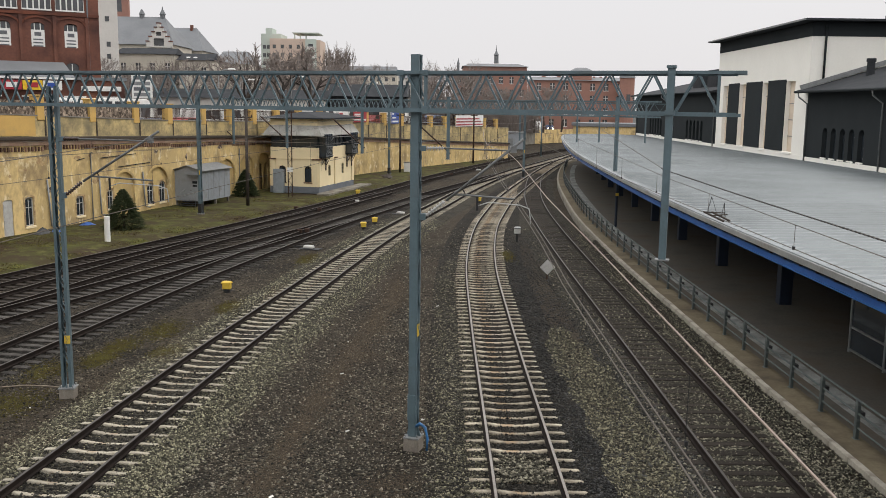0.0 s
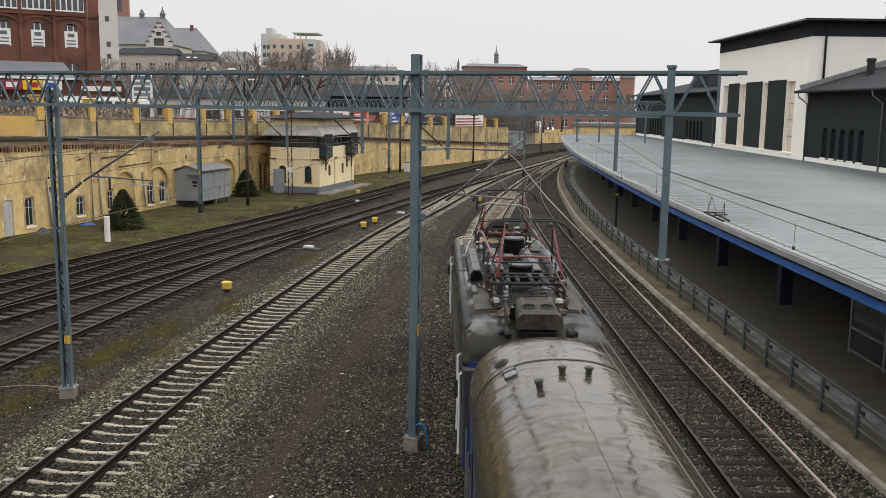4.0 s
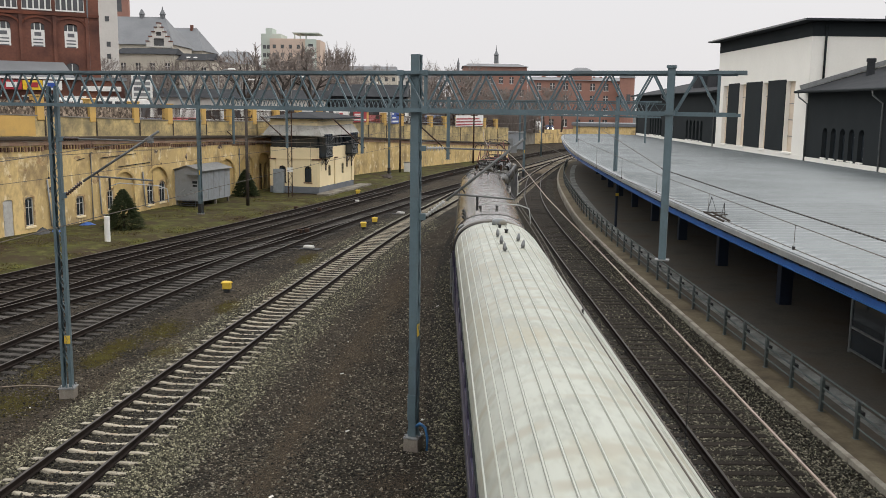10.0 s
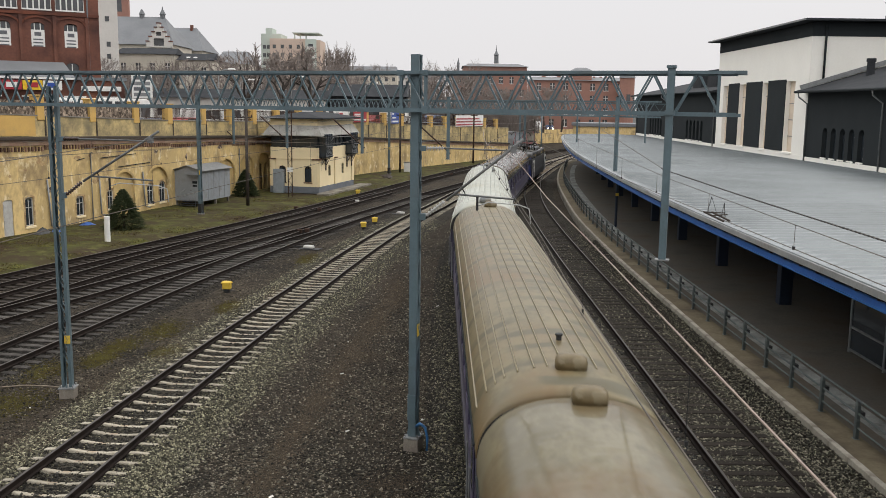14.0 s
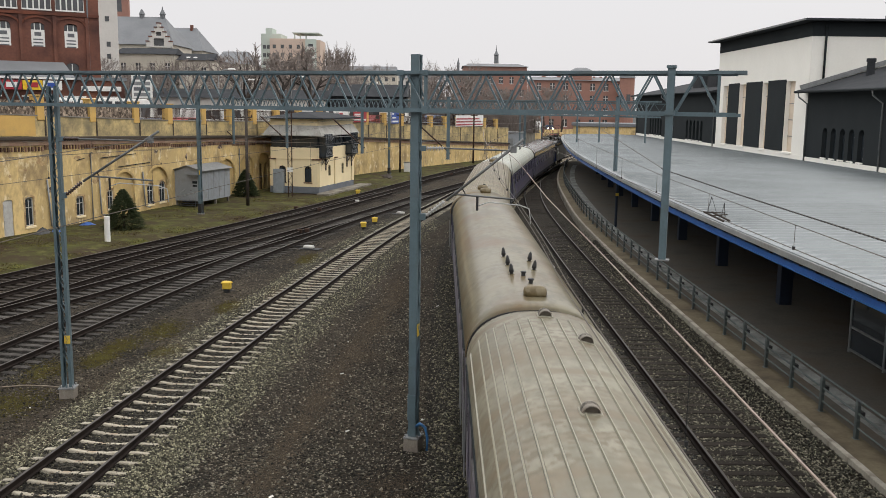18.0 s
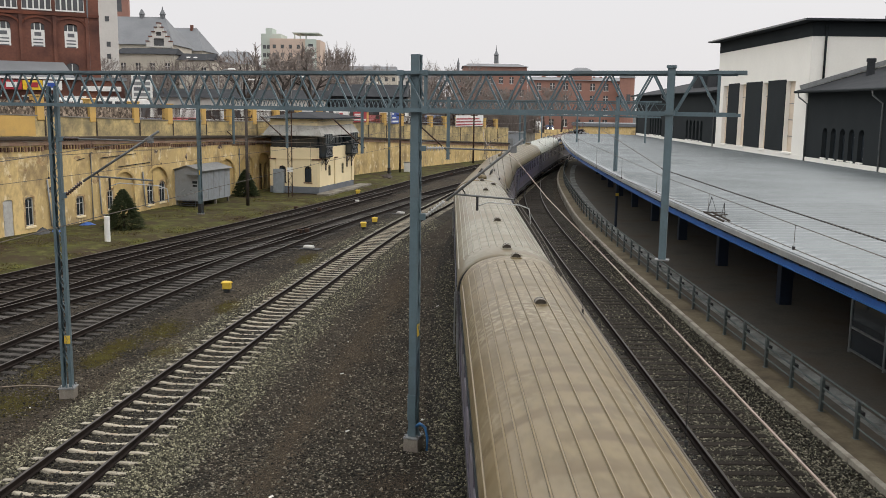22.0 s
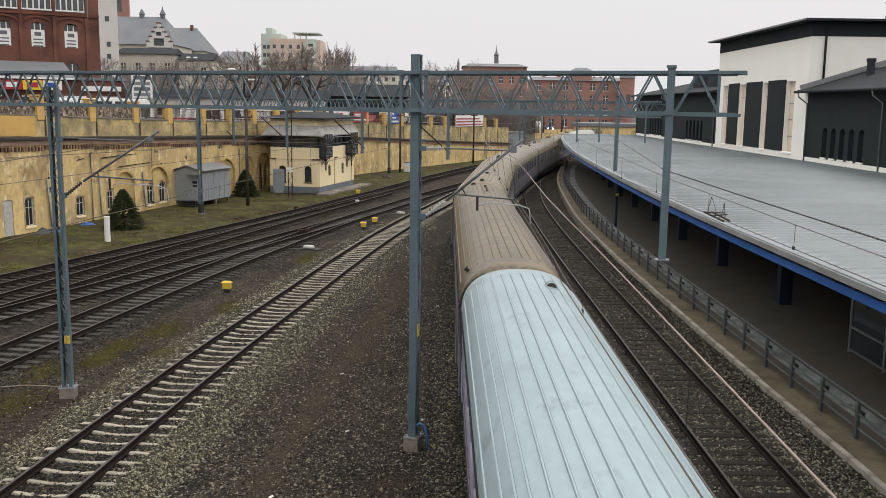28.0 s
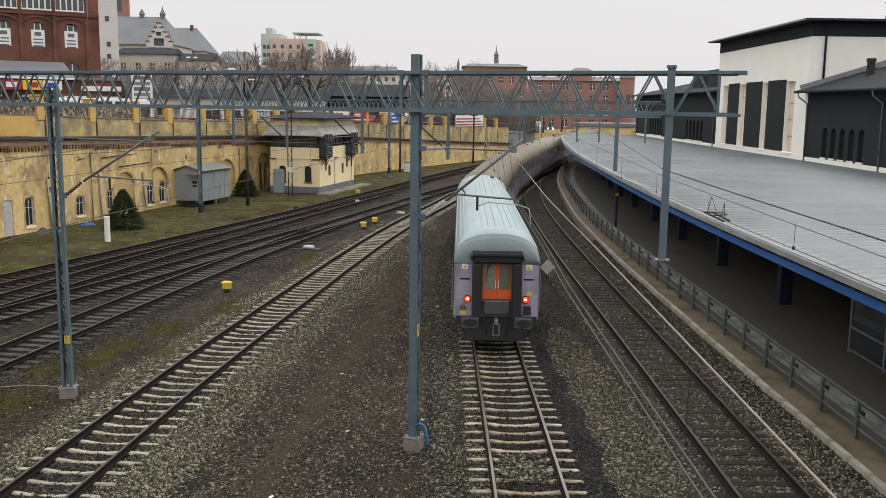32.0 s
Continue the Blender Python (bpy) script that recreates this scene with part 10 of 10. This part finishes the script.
            part("grab_handle", Geo().tube([(-0.22, -6.06, 4.10), (-0.22, -6.04, 4.17), (0.22, -6.04, 4.17), (0.22, -6.06, 4.10)], 0.016, 6), UNIT_GREY, unit, smooth=True)
        else:
            part("unit_cover", Geo().tube([(-w + 0.01, 6.1, 3.95), (w - 0.01, 6.1, 3.95)], 0.33, 20), UNIT_GREY, unit, "rounded grey cover", smooth=False)
        for x in (-0.62, 0.62):
            horn = part("horn", Geo().tube([(x, s * 6.60, 3.62), (x, s * 6.98, 3.58)], 0.035, 8, 0.085), BLACK, t, "roof horn", smooth=True)
            part("horn_foot", Geo().box(x - 0.05, x + 0.05, *sorted((s * 6.66, s * 6.78)), 3.44, 3.60, c=0.015), BLACK, horn)
            part("short_horn", Geo().tube([(x * 1.16, s * 6.55, 3.60), (x * 1.2, s * 6.80, 3.56)], 0.03, 8, 0.065), BLACK, horn, smooth=True)
        for e in (-1, 1):
            part("walkway_plate", Geo().box(-0.19, 0.19, *sorted((s * 2.9, s * 5.2)), 0, 0.03, m=Matrix.Translation((e * 1.02, 0, roof_at(lh, 1.02)[0] + 0.02)) @ Matrix.Rotation(-roof_at(lh, e * 1.02)[1] * 0.7, 4, "Y")), UNIT_GREY, t, "flat walkway plate")
    part("ochre_panel", Geo().loft([roof_ring([(x * 1.001, z + 0.006) for x, z in lh[3:]], y, d, 3.0) for y, d in ((4.5, 0.0), (5.2, 0.0), (h - 1.7, 0.0), (h - 1.1, 0.03), (h - 0.6, 0.13))], closed=False), OCHRE_GRIME, t, "ochre-stained roof panel", smooth=True)
    rr = random.Random(21)
    for cx, cy, rx, ry in ((0.05, -5.15, 1.0, 0.62), (-0.68, -5.55, 0.30, 0.20)):
        rim = [(cx + rx * k * math.cos(a), cy + ry * k * math.sin(a)) for a, k in ((2 * math.pi * i / 24, rr.uniform(0.75, 1.12)) for i in range(24))]
        rings = [[(cx + (px - cx) * f, cy + (py - cy) * f, roof_at(lh, abs(cx + (px - cx) * f))[0] + 0.004 + 0.002 * (1 - f) + 0.002 * (rx < 0.5)) for px, py in rim] for f in (1.0, 0.7, 0.35, 0.02)]
        part("rain_puddle", Geo().loft(rings), PUDDLE, t, "rusty rain puddle", smooth=True)
    for y in (-2.4, 2.1):
        d = part("fan_drum", Geo().disc((0.02 + 0.20 * (y > 0), y, 3.65), 0.295, 0.52, 24), SHADE_AND_DRUM_BLACK, t, "black fan drum", smooth=False)
        part("drum_lid", Geo().disc((0.02 + 0.20 * (y > 0), y, 4.172), 0.31, 0.05, 24), LOCO_BOX, d, "grey drum lid")
    for x in (-1.04, -0.46, 0.52, 1.10):
        z = roof_at(lh, x)[0]
        ring = lambda y: [(x - 0.17, y, z - 0.12), (x + 0.17, y, z - 0.12), (x + 0.17, y, z + 0.16), (x + 0.09, y, z + 0.29), (x - 0.09, y, z + 0.29), (x - 0.17, y, z + 0.16)]
        b = part("resistor_box", Geo().loft([ring(-1.75), ring(1.75)]), LOCO_BOX, t, "long slate-grey resistor cover")
        for e in (-1, 1):
            # black plates paint in the shade of the open cover ends
            part("cover_mouth", Geo().loft([[(x + (q[0] - x) * 0.86, q[1], z + 0.02 + (q[2] - z - 0.02) * 0.86) for q in ring(e * y)] for y in (1.751, 1.757)]), SHADE_AND_DRUM_BLACK, b, "black plate standing for the open end")
            for k in range(6):
                part("cover_foot", Geo().box(x + e * 0.17 - 0.03, x + e * 0.17 + 0.03, -1.55 + k * 0.62, -1.47 + k * 0.62, z - 0.08, z + 0.03), UNDER, b)
        for y in (-0.6, 0.6):
            part("cover_strap", Geo().loft([[(q[0] * 1.0 + (0.006 if q[0] > x else -0.006), q[1], q[2] + 0.006) for q in ring(y + e)] for e in (-0.02, 0.02)]), UNDER, b)
    for x, y, w, l, z in ((-0.02, 0.9, 0.30, 0.5, 0.20), (0.05, -0.7, 0.26, 0.6, 0.16), (0.0, -3.05, 0.5, 0.18, 0.12), (-0.55, -3.3, 0.16, 0.3, 0.22), (0.55, 3.2, 0.18, 0.3, 0.2), (1.05, -2.5, 0.2, 0.35, 0.14), (-1.15, -3.2, 0.16, 0.8, 0.05)):
        bx = part("deck_box", Geo().box(x - w / 2, x + w / 2, y - l / 2, y + l / 2, 3.60, 3.67 + z, c=0.02), UNIT_GREY if l > 0.3 else UNDER, t, "small grimy equipment box")
        part("box_lid", Geo().box(x - w / 2 + 0.03, x + w / 2 - 0.03, y - l / 2 + 0.03, y + l / 2 - 0.03, 3.671 + z, 3.69 + z), LOCO_BOX, bx)
    # red busbars on their insulators
    for pts in ([(-0.80, 3.1, 4.35), (-0.80, 2.4, 4.38), (-0.75, 1.6, 4.45), (-0.70, -1.9, 4.42), (-0.55, -2.6, 4.30)], [(-0.75, -1.95, 4.3), (0.2, -2.0, 4.33), (0.95, -2.0, 4.3)], [(-0.6, 3.0, 4.25), (-0.2, 2.95, 4.22), (0.5, 2.95, 4.22)],
                [(0.9, 3.2, 4.3), (0.98, 2.2, 4.18), (1.1, 1.9, 4.1)]):
        part("busbar", Geo().tube(pts, 0.028, 8), FADED_RED, t, "red roof busbar", smooth=True)
    for x, y in ((-0.74, 0.7), (-0.72, -1.2), (-0.8, 2.6), (0.9, -2.3), (0.75, 2.8), (-0.85, -2.9)):
        g = Geo()
        insulator(g, (x, y, 3.64), (x, y, 4.30), 3, 0.06)
        ins = part("insulator", g, UNDER, t, "dark ribbed insulator")
        if x in (-0.8, 0.75, -0.72):
            part("white_shed", Geo().disc((x, y, 3.98), 0.095, 0.035, 16), INSUL_WHITE, ins, "white porcelain shed")
    for e in (-1, 1):
        gut = part("edge_duct", Geo().loft([[(e * (1.37 + 0.115 * math.cos(a)), y, 3.42 + 0.17 * math.sin(a)) for a in (2 * math.pi * i / 14 for i in range(14))] for y in (-5.9, 5.9)]), LOCO_SIDE, t, "rounded duct along the roof edge", smooth=True)
        for y in (-5.5, -3.6, -1.8, 0.0, 1.8, 3.6, 5.5):
            part("duct_strap", Geo().loft([[(e * (1.37 + 0.122 * math.cos(a)), y + d, 3.42 + 0.178 * math.sin(a)) for a in (2 * math.pi * i / 14 for i in range(14))] for d in (-0.02, 0.02)]), UNDER, gut)
        for y in (-4.45, 3.3):
            pad = part("insulator_pad", Geo().disc((e * 0.74, y, 3.70), 0.12, 0.07, 18, 0.10), INSUL_WHITE, t, "white porcelain insulator foot")
            part("pad_base", Geo().box(e * 0.74 - 0.14, e * 0.74 + 0.14, y - 0.14, y + 0.14, 3.60, 3.70, c=0.02), BLACK, pad)
        part("white_cable", Geo().tube([(e * 1.05, 2.9, 3.98), (e * 1.12, 2.6, 3.9), (e * 1.2, 2.3, 3.72), (e * 1.16, 2.0, 3.66)], 0.02, 6), INSUL_WHITE, t, "pale bent cable", smooth=True)
    rr = random.Random(4)
    for k in range(24):
        x, y = rr.uniform(-1.0, 1.0), rr.choice((-1, 1)) * rr.uniform(2.7, 5.3)
        z = roof_at(lh, x)[0]
        part("roof_conduit", Geo().tube([(x, y, z + 0.06), (x + rr.uniform(-0.3, 0.3), y + rr.uniform(0.2, 0.6), z + 0.12), (x + rr.uniform(-0.3, 0.3), y + rr.uniform(0.6, 1.0), z + 0.05)], 0.022, 6), UNDER, t, smooth=True)
    pantograph(t, 3.9, -0.85, 5.54)
    pantograph(t, -3.9, -0.4, 5.54)
    return t


PITCH = 25.1
VEHICLES = [(locomotive(), PITCH + 1.05 + 15.9 / 2, 15.9)]
for k, c in enumerate(COACHES):
    VEHICLES.append((c, PITCH / 2 - k * PITCH + 0.25 * (k == 0), PITCH))

# ---------------------------------------------------------------- movement
# place along the track of the joint behind the first coach, second by second
JOINT = [(0, -32.0), (1, -26.8), (2, -21.4), (3, -15.7), (3.5, -12.75), (5.2, -2.1), (7, 9.9), (8, 17.05), (9, 24.4), (10, 31.9), (11, 39.6), (12.2, 49.0), (13.5, 58.9), (15.2, 71.8),
         (17, 85.4), (18.6, 98.0), (20.3, 111.5), (22, 125.1), (23.8, 139.5), (25.9, 156.4), (28, 173.3), (29.5, 185.2), (31, 197.0), (32, 204.8)]


def motions():
    base = TRACK_C.s_at_y(0.0)
    jt, js = zip(*JOINT)
    slope = np.gradient(js, jt)

    def joint(t):
        i = min(max(int(np.searchsorted(jt, t)) - 1, 0), len(jt) - 2)
        h = jt[i + 1] - jt[i]
        u = (t - jt[i]) / h
        return (2 * u**3 - 3 * u**2 + 1) * js[i] + (u**3 - 2 * u**2 + u) * h * slope[i] + (3 * u**2 - 2 * u**3) * js[i + 1] + (u**3 - u**2) * h * slope[i + 1]

    for ob, off, length in VEHICLES:
        rows = []
        for k in range(65):
            t = k * 0.5
            s = base + joint(t) + off
            bogie = length * 0.36
            a, b = TRACK_C.at(s - bogie)[0], TRACK_C.at(s + bogie)[0]
            c, d = (a + b) / 2, b - a
            rows.append((t, Matrix.Translation((c[0], c[1], 0)) @ Matrix.Rotation(math.atan2(-d[0], d[1]), 4, "Z")))
        walk(ob, rows)


motions()
